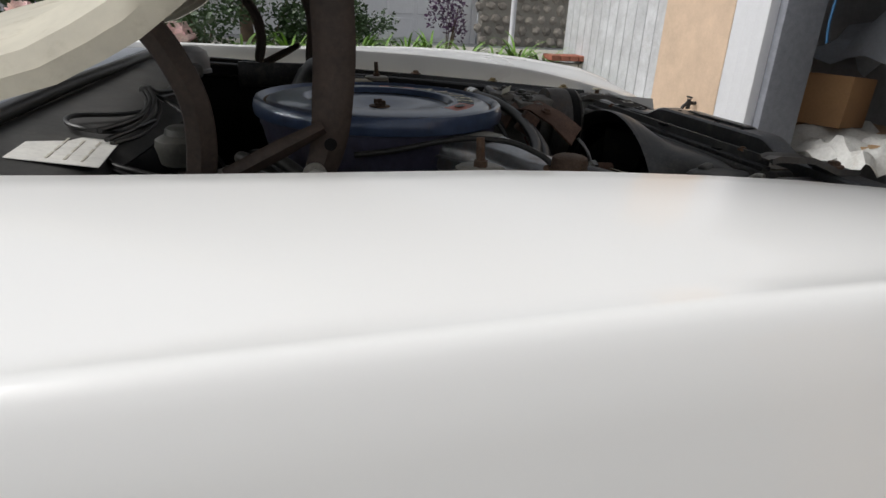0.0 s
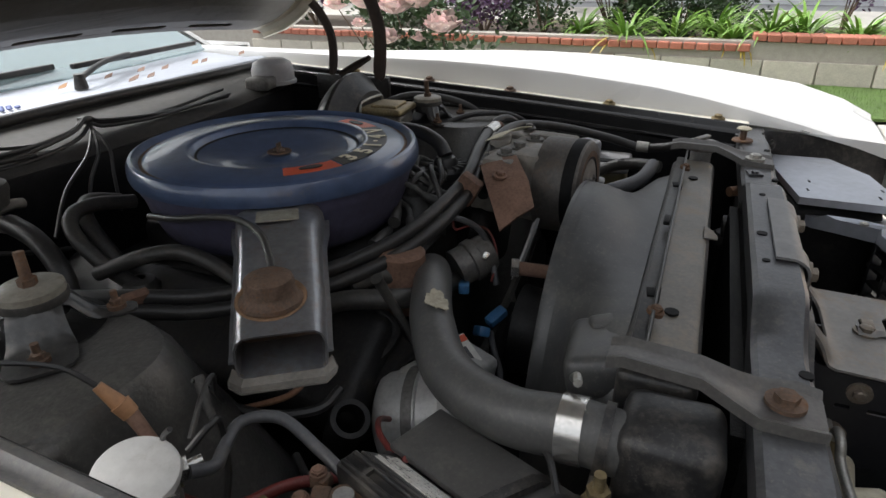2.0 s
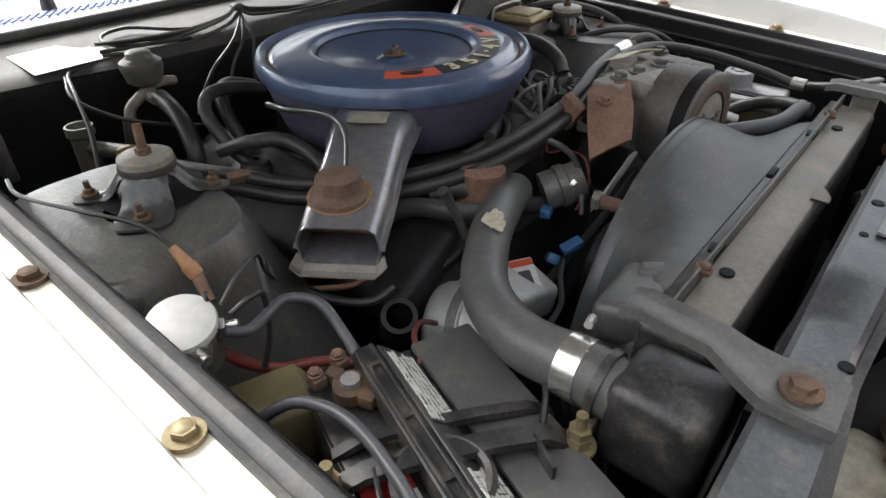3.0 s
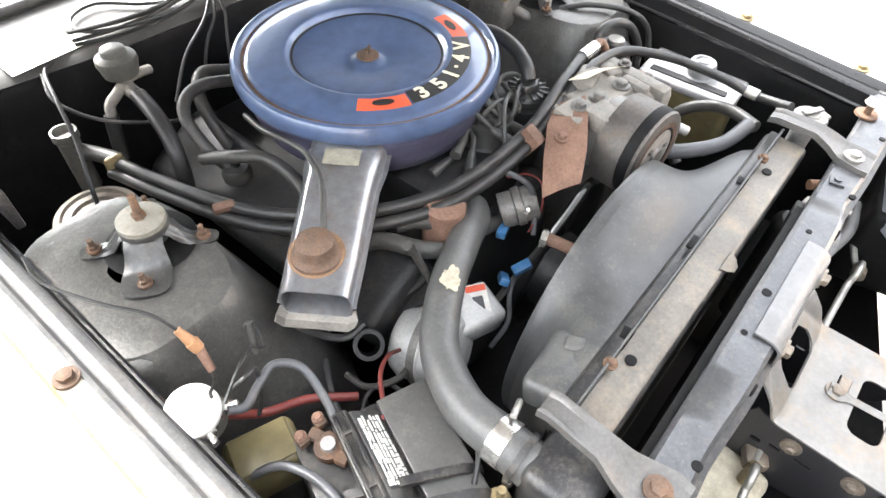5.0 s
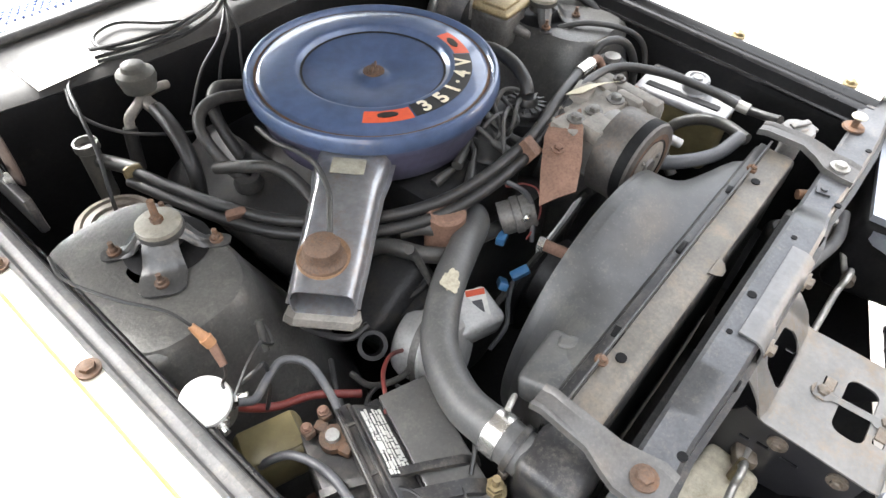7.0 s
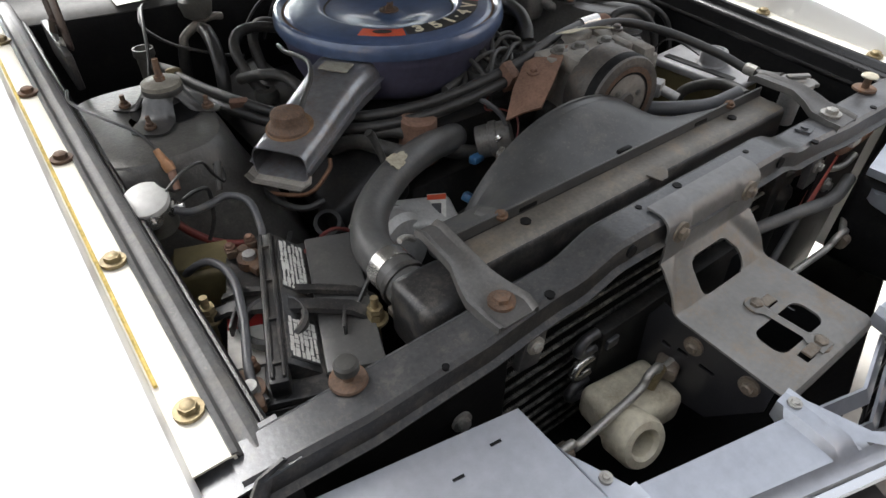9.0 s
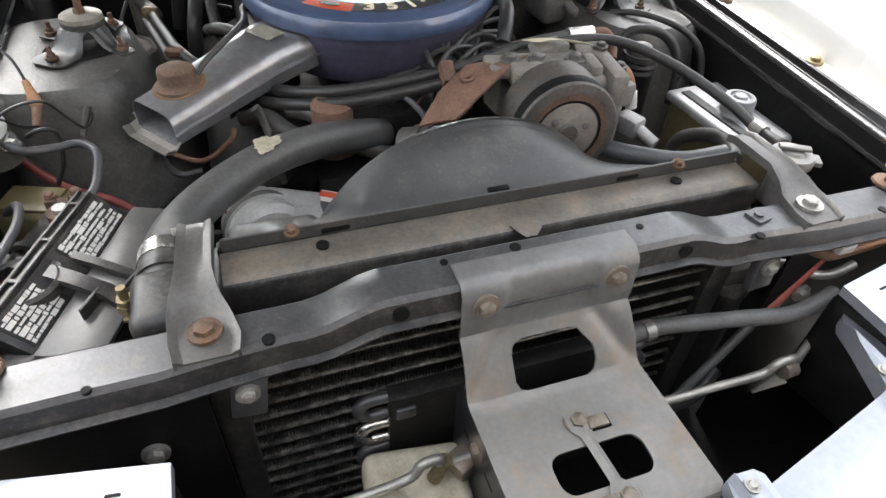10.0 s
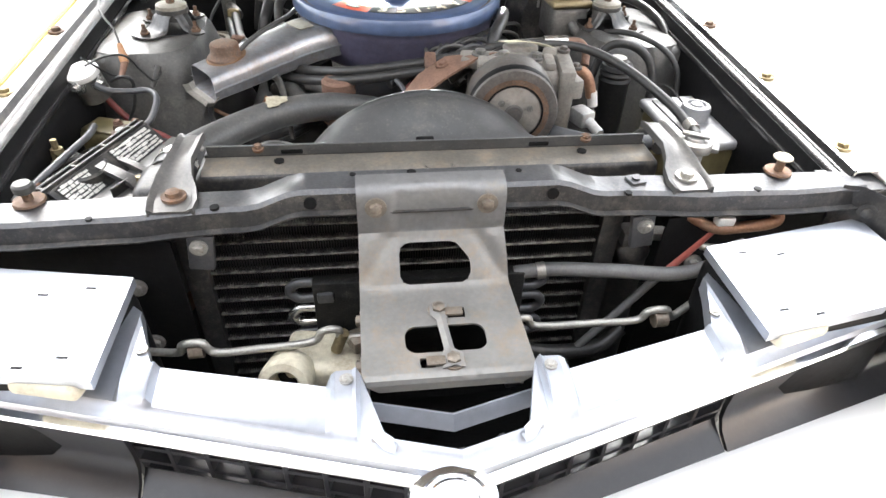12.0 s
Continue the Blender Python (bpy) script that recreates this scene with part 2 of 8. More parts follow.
def glass():
    m = bpy.data.materials.new("tinted_windscreen_glass")
    m.use_nodes = True
    b = m.node_tree.nodes["Principled BSDF"]
    b.inputs["Base Color"].default_value = (0.55, 0.68, 0.70, 1)
    b.inputs["Roughness"].default_value = 0.03
    b.inputs["IOR"].default_value = 2.0
    b.inputs["Transmission Weight"].default_value = 0.75
    return m


GLASS = glass()


# ---- mesh helpers ----
def part(name, bm, material, parent=None, label="", smooth=True):
    """Links a bmesh as one mesh object under a thing or part."""
    bmesh.ops.recalc_face_normals(bm, faces=bm.faces[:])
    me = bpy.data.meshes.new(name)
    bm.to_mesh(me)
    bm.free()
    me.materials.append(material)
    if smooth:
        me.shade_smooth()
        me.set_sharp_from_angle(angle=radians(38))
    ob = new(name, me)
    if parent:
        ob.parent = parent
        ob.matrix_parent_inverse = Matrix.Translation(parent.matrix_world.translation).inverted() if parent.type == "EMPTY" else Matrix.Identity(4)
    if label:
        ob["label"] = label
    return ob


def thing(name, label, category, at=(0, 0, 0), group="", kind=""):
    e = new(name)
    e.empty_display_size = 0.05
    e.location = at
    bpy.context.view_layer.update()
    return tagged(e, label, category, group, kind)


def solid(name, bm, material, label, category, group="", kind="", smooth=True):
    return tagged(part(name, bm, material, smooth=smooth), label, category, group, kind)


def box(bm, c, s, rot=(0, 0, 0), bev=0.0, seg=2):
    r = bmesh.ops.create_cube(bm, size=1.0, matrix=pose(*c, *rot) @ Matrix.Diagonal((*s, 1)))
    if bev:
        es = list({e for v in r["verts"] for e in v.link_edges})
        bmesh.ops.bevel(bm, geom=es, offset=bev, segments=seg, affect="EDGES", profile=0.5)
    return bm


def cyl(bm, p0, p1, r0, r1=None, seg=20):
    r1 = r0 if r1 is None else r1
    p0, p1 = Vector(p0), Vector(p1)
    d = p1 - p0
    m = Matrix.Translation((p0 + p1) / 2) @ d.to_track_quat("Z", "Y").to_matrix().to_4x4()
    bmesh.ops.create_cone(bm, cap_ends=True, segments=seg, radius1=r0, radius2=r1, depth=d.length, matrix=m)
    return bm


def lathe(bm, prof, m=None, seg=48, close=False):
    """Turns (radius, height) pairs round the z axis of m."""
    m = m or Matrix.Identity(4)
    rings = []
    for r, z in prof:
        if r < 1e-5:
            rings.append([bm.verts.new(m @ Vector((0, 0, z)))])
        else:
            rings.append([bm.verts.new(m @ Vector((r * math.cos(2 * math.pi * i / seg), r * math.sin(2 * math.pi * i / seg), z))) for i in range(seg)])
    for a, b in zip(rings, rings[1:]):
        for i in range(seg):
            j = (i + 1) % seg
            if len(a) == 1 and len(b) == 1:
                continue
            if len(a) == 1:
                bm.faces.new((a[0], b[i], b[j]))
            elif len(b) == 1:
                bm.faces.new((a[i], b[0], a[j]))
            else:
                bm.faces.new((a[i], b[i], b[j], a[j]))
    return bm


def spline(pts, n=8):
    """Catmull-Rom points through pts."""
    pts = [Vector(p) for p in pts]
    if len(pts) == 2:
        return pts
    p = [2 * pts[0] - pts[1], *pts, 2 * pts[-1] - pts[-2]]
    out = []
    for a, b, c, d in zip(p, p[1:], p[2:], p[3:]):
        for i in range(n):
            t = i / n
            out.append(0.5 * (2 * b + (c - a) * t + (2 * a - 5 * b + 4 * c - d) * t * t + (3 * b - a - 3 * c + d) * t**3))
    return out + [pts[-1]]


def tube(bm, pts, r, seg=10, n=8, ends=True):
    """A round tube along a smooth line; r may be a function of the share of the way."""
    line = spline(pts, n)
    up, rings = Vector((0.31, 0.17, 0.93)), []
    for k, q in enumerate(line):
        d = (line[min(k + 1, len(line) - 1)] - line[max(k - 1, 0)]).normalized()
        side = d.cross(up)
        side = side.normalized() if side.length > 1e-4 else Vector((1, 0, 0))
        up = side.cross(d).normalized()
        rad = r(k / (len(line) - 1)) if callable(r) else r
        rings.append([bm.verts.new(q + rad * (math.cos(a) * side + math.sin(a) * up)) for a in (2 * math.pi * i / seg for i in range(seg))])
    for a, b in zip(rings, rings[1:]):
        for i in range(seg):
            bm.faces.new((a[i], a[(i + 1) % seg], b[(i + 1) % seg], b[i]))
    if ends:
        bm.faces.new(rings[0][::-1]), bm.faces.new(rings[-1])
    return bm


def sheet(bm, rows, thick=0.0):
    """Quads over a grid of points; thick gives it a back."""
    vs = [[bm.verts.new(p) for p in row] for row in rows]
    fs = [bm.faces.new((a[i], a[i + 1], b[i + 1], b[i])) for a, b in zip(vs, vs[1:]) for i in range(len(a) - 1)]
    if thick:
        bmesh.ops.recalc_face_normals(bm, faces=fs)
        bmesh.ops.solidify(bm, geom=fs, thickness=thick)
    return bm


def rounded(x0, y0, x1, y1, r, n=5):
    """A rounded rectangle's outline."""
    out = []
    for cx, cy, a0 in ((x1 - r, y1 - r, 0), (x0 + r, y1 - r, 90), (x0 + r, y0 + r, 180), (x1 - r, y0 + r, 270)):
        for i in range(n + 1):
            a = radians(a0 + 90 * i / n)
            out.append((cx + r * math.cos(a), cy + r * math.sin(a)))
    return out


def plate(outline, holes=(), thick=0.002, m=None, bevel=0.0):
    """A flat sheet with holes through it, as a bmesh; it stands on the xy plane of m and is thick along z."""
    cu = bpy.data.curves.new("plate", "CURVE")
    cu.dimensions, cu.fill_mode, cu.extrude, cu.bevel_depth, cu.bevel_resolution = "2D", "BOTH", thick / 2, bevel, 1
    for ring in (outline, *holes):
        sp = cu.splines.new("POLY")
        sp.points.add(len(ring) - 1)
        for q, (x, y) in zip(sp.points, ring):
            q.co = (x, y, 0, 1)
        sp.use_cyclic_u = True
    ob = bpy.data.objects.new("plate", cu)
    scene.collection.objects.link(ob)
    dg = bpy.context.evaluated_depsgraph_get()
    me = bpy.data.meshes.new_from_object(ob.evaluated_get(dg))
    bm = bmesh.new()
    bm.from_mesh(me)
    bpy.data.objects.remove(ob), bpy.data.curves.remove(cu), bpy.data.meshes.remove(me)
    bmesh.ops.remove_doubles(bm, verts=bm.verts[:], dist=1e-5)
    if m:
        bm.transform(m)
    return bm


def letters(text, size, m, thick=0.0006, bold=0.0):
    """Raised lettering in the built-in font, as a bmesh."""
    cu = bpy.data.curves.new("letters", "FONT")
    cu.body, cu.size, cu.extrude, cu.offset, cu.align_x, cu.align_y = text, size, thick / 2, bold, "CENTER", "CENTER"
    ob = bpy.data.objects.new("letters", cu)
    scene.collection.objects.link(ob)
    me = bpy.data.meshes.new_from_object(ob.evaluated_get(bpy.context.evaluated_depsgraph_get()))
    bm = bmesh.new()
    bm.from_mesh(me)
    bpy.data.objects.remove(ob), bpy.data.curves.remove(cu), bpy.data.meshes.remove(me)
    bm.transform(m)
    return bm


def basis(o, x, y):
    """A pose with its origin at o, x along x and z square to x and y."""
    x = Vector(x).normalized()
    z = x.cross(Vector(y)).normalized()
    y = z.cross(x)
    m = Matrix((x, y, z)).transposed().to_4x4()
    m.translation = o
    return m


def bolt(parent, at, axis=(0, 0, 1), r=0.009, h=0.007, material=None, washer=1.6, name="bolt", label=""):
    """A hexagon head on its washer."""
    material = material or STEEL
    a = Vector(axis).normalized()
    p = Vector(at)
    bm = bmesh.new()
    cyl(bm, p - a * 0.002, p + a * 0.0022, r * washer, seg=20)
    cyl(bm, p + a * 0.002, p + a * h, r, seg=6)
    cyl(bm, p + a * h, p + a * (h + 0.0012), r * 0.82, r * 0.62, seg=12)
    return part(name, bm, material, parent, label)


def hose(name, pts, r, material, label, category="hose", seg=12, group=""):
    return solid(name, tube(bmesh.new(), pts, r, seg), material, label, category, group)


def lerp(x, xs, ys):
    return float(np.interp(x, xs, ys))

# ---- the ground, the garden and the garage ----
def ground_z(x):
    return lerp(x, [2.4, 5.0, 7.0, 40], [0.0, 0.17, 0.3, 0.4])


CONCRETE = mat("pale_driveway_concrete", (0.45, 0.432, 0.395), 0.85, 0, 0.12, 3, 0.25, dirt=(0.40, 0.37, 0.33), dirt_amount=0.3, dirt_scale=2)
ROADM = mat("street_asphalt", (0.16, 0.165, 0.175), 0.85, 0, 0.2, 3, 0.2)
SOIL = mat("dark_garden_soil", (0.07, 0.05, 0.035), 0.9, 0, 0.4, 8, 0.4)
GRASSM = mat("lawn_green", (0.075, 0.13, 0.03), 0.7, 0, 0.5, 9, 0.1)
STUCCO = mat("peach_stucco", (0.60, 0.455, 0.335), 0.9, 0, 0.06, 14, 0.35, dirt=(0.50, 0.375, 0.275), dirt_amount=0.2)
TRIM = mat("white_gloss_trim", (0.64, 0.65, 0.68), 0.4, 0, 0.04, 10, 0.05)
FENCEM = mat("weathered_white_fence_board", (0.53, 0.54, 0.56), 0.8, 0, 0.12, 10, 0.2, dirt=(0.42, 0.41, 0.39), dirt_amount=0.3, spread=0.06)
BLOCKM = mat("buff_concrete_block", (0.50, 0.47, 0.40), 0.9, 0, 0.15, 12, 0.3, spread=0.12)
BRICKM = mat("red_cap_brick", (0.36, 0.13, 0.085), 0.85, 0, 0.25, 12, 0.3, spread=0.2)
MORTAR = mat("grey_mortar", (0.36, 0.34, 0.30), 0.9, 0, 0.15, 20, 0.2)
LEAF = mat("strap_leaf_green", (0.15, 0.28, 0.045), 0.45, 0, 0.4, 5, 0.0)
LEAFD = mat("dark_shrub_leaf", (0.035, 0.07, 0.022), 0.5, 0, 0.4, 5, 0.0)
LEAFP = mat("purple_shrub_leaf", (0.09, 0.045, 0.10), 0.5, 0, 0.4, 5, 0.0)
LAV = mat("lavender_blossom", (0.30, 0.17, 0.48), 0.6, 0, 0.3, 5, 0.0)
YELLOW = mat("yellowed_leaf", (0.42, 0.32, 0.06), 0.5, 0, 0.3, 5, 0.0)
PINK = mat("pale_pink_rose_petals", (0.95, 0.70, 0.71), 0.6, 0, 0.12, 30, 0.0, dirt=(0.95, 0.84, 0.70), dirt_amount=0.6, dirt_scale=14)
BARK = mat("brown_stem", (0.10, 0.07, 0.045), 0.8, 0, 0.3, 10, 0.2)
STONE = mat("round_river_stone", (0.34, 0.31, 0.27), 0.85, 0, 0.2, 8, 0.3, spread=0.3)
CARD = mat("brown_cardboard", (0.34, 0.19, 0.09), 0.8, 0, 0.1, 10, 0.05)
CLOTH = mat("grey_blue_tarpaulin", (0.34, 0.37, 0.42), 0.7, 0, 0.15, 6, 0.2)
CLOTHW = mat("dirty_white_dust_sheet", (0.55, 0.55, 0.53), 0.8, 0, 0.15, 8, 0.2, dirt=(0.35, 0.30, 0.26), dirt_amount=0.3)
WOODM = mat("raw_timber", (0.36, 0.23, 0.12), 0.7, 0, 0.25, 10, 0.15)
# grey toned down: the garage interior's shade is put into this colour
GARAGE = mat("shade_toned_garage_plasterboard", (0.22, 0.22, 0.23), 0.8, 0, 0.15, 4, 0.1)
HOUSEW = mat("white_house_siding", (0.74, 0.75, 0.78), 0.7, 0, 0.05, 3, 0.05)
IRON = mat("black_iron", (0.03, 0.03, 0.03), 0.5, 0.5, 0.2, 20, 0.1)

bm = bmesh.new()
xs = [-60, -8, 0, 2.4, 3.2, 4.1, 5.0, 6.0, 7.0, 12, 40, 90]
sheet(bm, [[(x, y, ground_z(x) - 0.012) for x in xs] for y in (-90, -6, 0, 6, 30, 90)])
solid("ground", bm, ROADM, "grey asphalt ground out to the street", "ground", kind="structure")

drive = thing("driveway", "pale concrete driveway slabs in front of the garage", "driveway", kind="structure")
for ix in range(4):
    for iy in range(5):
        x0, y0 = -3.6 + ix * 1.93, -2.6 + iy * 1.6
        bm = bmesh.new()
        sheet(bm, [[(x, y, ground_z(x)) for x in np.linspace(x0, x0 + 1.915, 6)] for y in (y0, y0 + 1.585)], 0.01)
        part("slab", bm, CONCRETE, drive)

bm = bmesh.new()
sheet(bm, [[(x, y, ground_z(x) + 0.02) for x in (4.14, 4.5, 5.0)] for y in np.linspace(-2.6, 3.4, 9)], 0.02)
solid("lawn_soil", bm, GRASSM, "strip of mown lawn in front of the garden wall", "lawn", kind="structure")
rng = random.Random(5)
verts, faces = [], []
for _ in range(9000):
    x, y, a, h = rng.uniform(4.12, 4.98), rng.uniform(-2.4, 0.4), rng.uniform(0, 6.28), rng.uniform(0.02, 0.05)
    z, k = ground_z(x) + 0.02, len(verts)
    dx, dy = 0.003 * math.cos(a), 0.003 * math.sin(a)
    verts += [(x - dx, y - dy, z), (x + dx, y + dy, z), (x + rng.uniform(-0.02, 0.02), y + rng.uniform(-0.02, 0.02), z + h)]
    faces.append((k, k + 1, k + 2))
me = bpy.data.meshes.new("grass")
me.from_pydata(verts, [], faces)
me.materials.append(GRASSM)
tagged(new("grass", me), "short green lawn grass", "grass", kind="stuff")

# garden wall: block courses under a brick cap, stepping up towards the fence
WX = 5.0
gw = thing("garden_wall", "low buff block retaining wall capped with red bricks", "garden wall", (WX, 0, 0.15), kind="structure")
bm = bmesh.new()
box(bm, (WX + 0.12, 2.2, 0.27), (0.16, 9.6, 0.50))
part("wall_core", bm, MORTAR, gw)
bb = box(bmesh.new(), (0, 0, 0), (0.18, 0.388, 0.186), bev=0.006, seg=1)
blk = bpy.data.meshes.new("block")
bb.to_mesh(blk), bb.free(), blk.materials.append(BLOCKM)
bb = box(bmesh.new(), (0, 0, 0), (0.24, 0.095, 0.056), bev=0.006, seg=1)
brk = bpy.data.meshes.new("brick")
bb.to_mesh(brk), bb.free(), brk.materials.append(BRICKM)


def piece(name, me, parent, m):
    ob = new(name, me)
    ob.parent = parent
    ob.matrix_parent_inverse = Matrix.Translation(parent.location).inverted()
    ob.matrix_basis = m
    return ob


def wall_top(y):
    return 0.585 if -1.78 < y < -0.2 else (0.66 if y <= -1.78 else 0.50)


for row in range(3):
    for k in range(18):
        y = -2.3 + k * 0.4 + (0.2 if row % 2 else 0)
        z = 0.04 + row * 0.196 + 0.05
        if z + 0.09 < wall_top(y) - 0.02:
            piece("block", blk, gw, pose(WX + 0.1, y, z + rng.uniform(-0.002, 0.002)))
for k in range(70):
    y = -2.45 + k * 0.105
    piece("brick", brk, gw, pose(WX + 0.1, y, wall_top(y) - 0.028 + rng.uniform(-0.003, 0.003), 0, 0, rng.uniform(-1.5, 1.5)))

bm = bmesh.new()
sheet(bm, [[(x, y, 0.42 + 0.02 * math.sin(3 * y + x)) for x in np.linspace(WX + 0.2, WX + 2.6, 6)] for y in np.linspace(-2.4, 6.5, 14)])
solid("flower_bed", bm, SOIL, "dark soil of the raised flower bed", "flower bed", kind="structure")

# fence of upright boards between the wall and the garage
fence = thing("fence", "weathered white upright board fence beside the garage", "fence", (4.0, -2.1, 0.1))
for k in range(17):
    t = k / 16
    x, y = 2.62 + t * 2.9, -2.02 - 0.16 * t
    bm = bmesh.new()
    box(bm, (x, y, ground_z(x) + 0.06 + 1.0), (0.172, 0.022, 2.0), bev=0.003, seg=1, rot=(0, 0, -3))
    part("board", bm, FENCEM, fence)
for z in (0.5, 1.6):
    bm = bmesh.new()
    box(bm, (4.05, -2.13, z + 0.1), (2.95, 0.04, 0.09), rot=(0, 0, -3))
    part("rail", bm, FENCEM, fence)

# garage front with its opening
GY = -1.38
gar = thing("wall_garage", "peach stucco garage front wall", "wall", (2.2, GY, 0), kind="structure")
bm = box(bmesh.new(), (2.105, GY - 0.1, 1.25), (0.63, 0.2, 2.5), bev=0.008)
part("stucco_pier", bm, STUCCO, gar)
bm = box(bmesh.new(), (2.105, GY - 0.08, 0.09), (0.67, 0.24, 0.18), bev=0.01)
part("plinth", bm, STUCCO, gar)
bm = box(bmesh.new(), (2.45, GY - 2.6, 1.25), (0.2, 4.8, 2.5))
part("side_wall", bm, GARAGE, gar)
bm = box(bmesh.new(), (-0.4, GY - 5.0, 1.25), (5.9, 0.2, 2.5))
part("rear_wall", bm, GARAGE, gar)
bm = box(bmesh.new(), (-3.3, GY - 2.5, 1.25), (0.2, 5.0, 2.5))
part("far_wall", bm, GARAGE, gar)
bm = box(bmesh.new(), (-0.4, GY - 0.1, 2.39), (4.5, 0.2, 0.22))
part("lintel", bm, STUCCO, gar)
bm = box(bmesh.new(), (-3.0, GY - 0.1, 1.15), (0.8, 0.2, 2.3))
part("stucco_pier", bm, STUCCO, gar)
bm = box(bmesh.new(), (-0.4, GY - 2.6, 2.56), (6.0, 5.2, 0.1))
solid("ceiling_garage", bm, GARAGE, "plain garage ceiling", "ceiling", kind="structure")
bm = box(bmesh.new(), (-0.4, GY - 2.6, -0.02), (5.6, 4.8, 0.05))
solid("floor_garage", bm, CONCRETE, "garage concrete floor", "floor", kind="structure")
frame_thing = thing("trim_garage_door", "white painted timber garage door frame", "door frame", (1.75, GY, 0), kind="structure")
for x, w, d in ((1.725, 0.125, 0.05), (1.61, 0.10, 0.075), (1.52, 0.08, 0.10)):
    part("jamb_board", box(bmesh.new(), (x, GY - 0.02 + d / 2 - 0.03, 1.15), (w, d, 2.3), bev=0.006), TRIM, frame_thing)
# reveal in darker grey than the trim, shade painted in
part("jamb_reveal", box(bmesh.new(), (1.455, GY - 0.11, 1.15), (0.05, 0.22, 2.3), bev=0.004), mat("shadowed_grey_jamb", (0.2, 0.21, 0.24), 0.6), frame_thing)
part("head_board", box(bmesh.new(), (-0.4, GY + 0.02, 2.36), (4.4, 0.06, 0.14), bev=0.006), TRIM, frame_thing)

tap = thing("garden_tap", "small dark metal garden tap on the stucco wall", "tap", (1.955, GY, 0.632))
bm = cyl(bmesh.new(), (1.955, GY - 0.01, 0.632), (1.955, GY + 0.06, 0.632), 0.010)
cyl(bm, (1.955, GY + 0.045, 0.60), (1.955, GY + 0.045, 0.655), 0.012)
part("tap_body", tube(bm, [(1.955, GY + 0.05, 0.632), (1.955, GY + 0.075, 0.615), (1.955, GY + 0.085, 0.595)], 0.009), IRON, tap)
part("tap_handle", box(bmesh.new(), (1.955, GY + 0.045, 0.665), (0.05, 0.008, 0.01), bev=0.003), IRON, tap)

# ---- the car ----
CX = -0.017
car = thing("car", "white 1970s two-door coupe with its bonnet open", "car", (CX, 1.5, 0))


def inner_d(y):
    return 0.586 + 0.006 * min(y, 0.75)


def flange_z(y):
    return lerp(y, [-0.3, 0, 0.5, 1.0, 1.5], [0.835, 0.856, 0.888, 0.915, 0.935])


def crest_z(y):
    return lerp(y, [-0.26, -0.15, 0.0, 0.1, 0.2, 0.3, 0.4, 0.55, 0.7, 0.96, 1.5], [0.815, 0.850, 0.884, 0.904, 0.920, 0.930, 0.939, 0.948, 0.952, 0.951, 0.956])


def crease_z(y):
    return lerp(y, [-0.28, -0.2, -0.1, 0.1, 0.3, 0.47, 0.6, 0.79, 0.98, 1.5], [0.83, 0.87, 0.900, 0.926, 0.942, 0.947, 0.944, 0.937, 0.928, 0.915])


FY = [-0.26, -0.2, -0.1, 0.0, 0.1, 0.2, 0.3, 0.4, 0.5, 0.6, 0.7, 0.85, 1.0, 1.15, 1.3, 1.45]


def fender(s):
    f = part("fender", _fender(s), WHITE, car, "glossy white front wing")
    bm = bmesh.new()
    rows = []
    for y in FY[3:14]:
        d, z = inner_d(y), flange_z(y)
        rows.append([(CX + s * (d + 0.022), y, z - 0.02), (CX + s * (d + 0.023), y, z), (CX + s * (d + 0.03), y, z + 0.002), (CX + s * 0.648, y, z + 0.002)])
    part("gutter", sheet(bm, rows, 0.003), CREAM, f, "cream-painted bolted wing gutter")
    for y in (0.06, 0.285, 0.514, 0.72, 0.93):
        bolt(f, (CX + s * 0.626, y, flange_z(y) + 0.004), (s * -0.05, 0, 1), 0.0085, 0.008, BRASS if y < 0.4 or y > 0.8 else RUSTY)
    # thin mottled yellow line along this wing's gutter only
    if s < 0:
        part("rust_seam", tube(bmesh.new(), [(CX + s * 0.6415, y, flange_z(y) + 0.0045) for y in FY[4:13]], 0.0022, 6, 3), mat("mottled_yellow_seam_line", (0.66, 0.50, 0.15), 0.7, 0, 0.4, 30), f, "yellow line along the wing seam")
    bm = bmesh.new()
    rows = [[(CX + s * (inner_d(y) + a), y, flange_z(y) + b) for a, b in ((-0.008, -0.03), (-0.006, -0.013), (-0.001, -0.007), (0.006, -0.005), (0.013, -0.008), (0.017, -0.007), (0.021, 0.003), (0.026, 0.0045))] for y in FY[3:14]]
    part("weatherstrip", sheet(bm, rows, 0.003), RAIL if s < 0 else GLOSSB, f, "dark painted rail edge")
    return f


def wide(d):
    """Spreads the wing section out to its shoulder crease."""
    return d if d <= 0.658 else (0.658 + (d - 0.658) * 1.214 if d < 0.845 else d + 0.04)


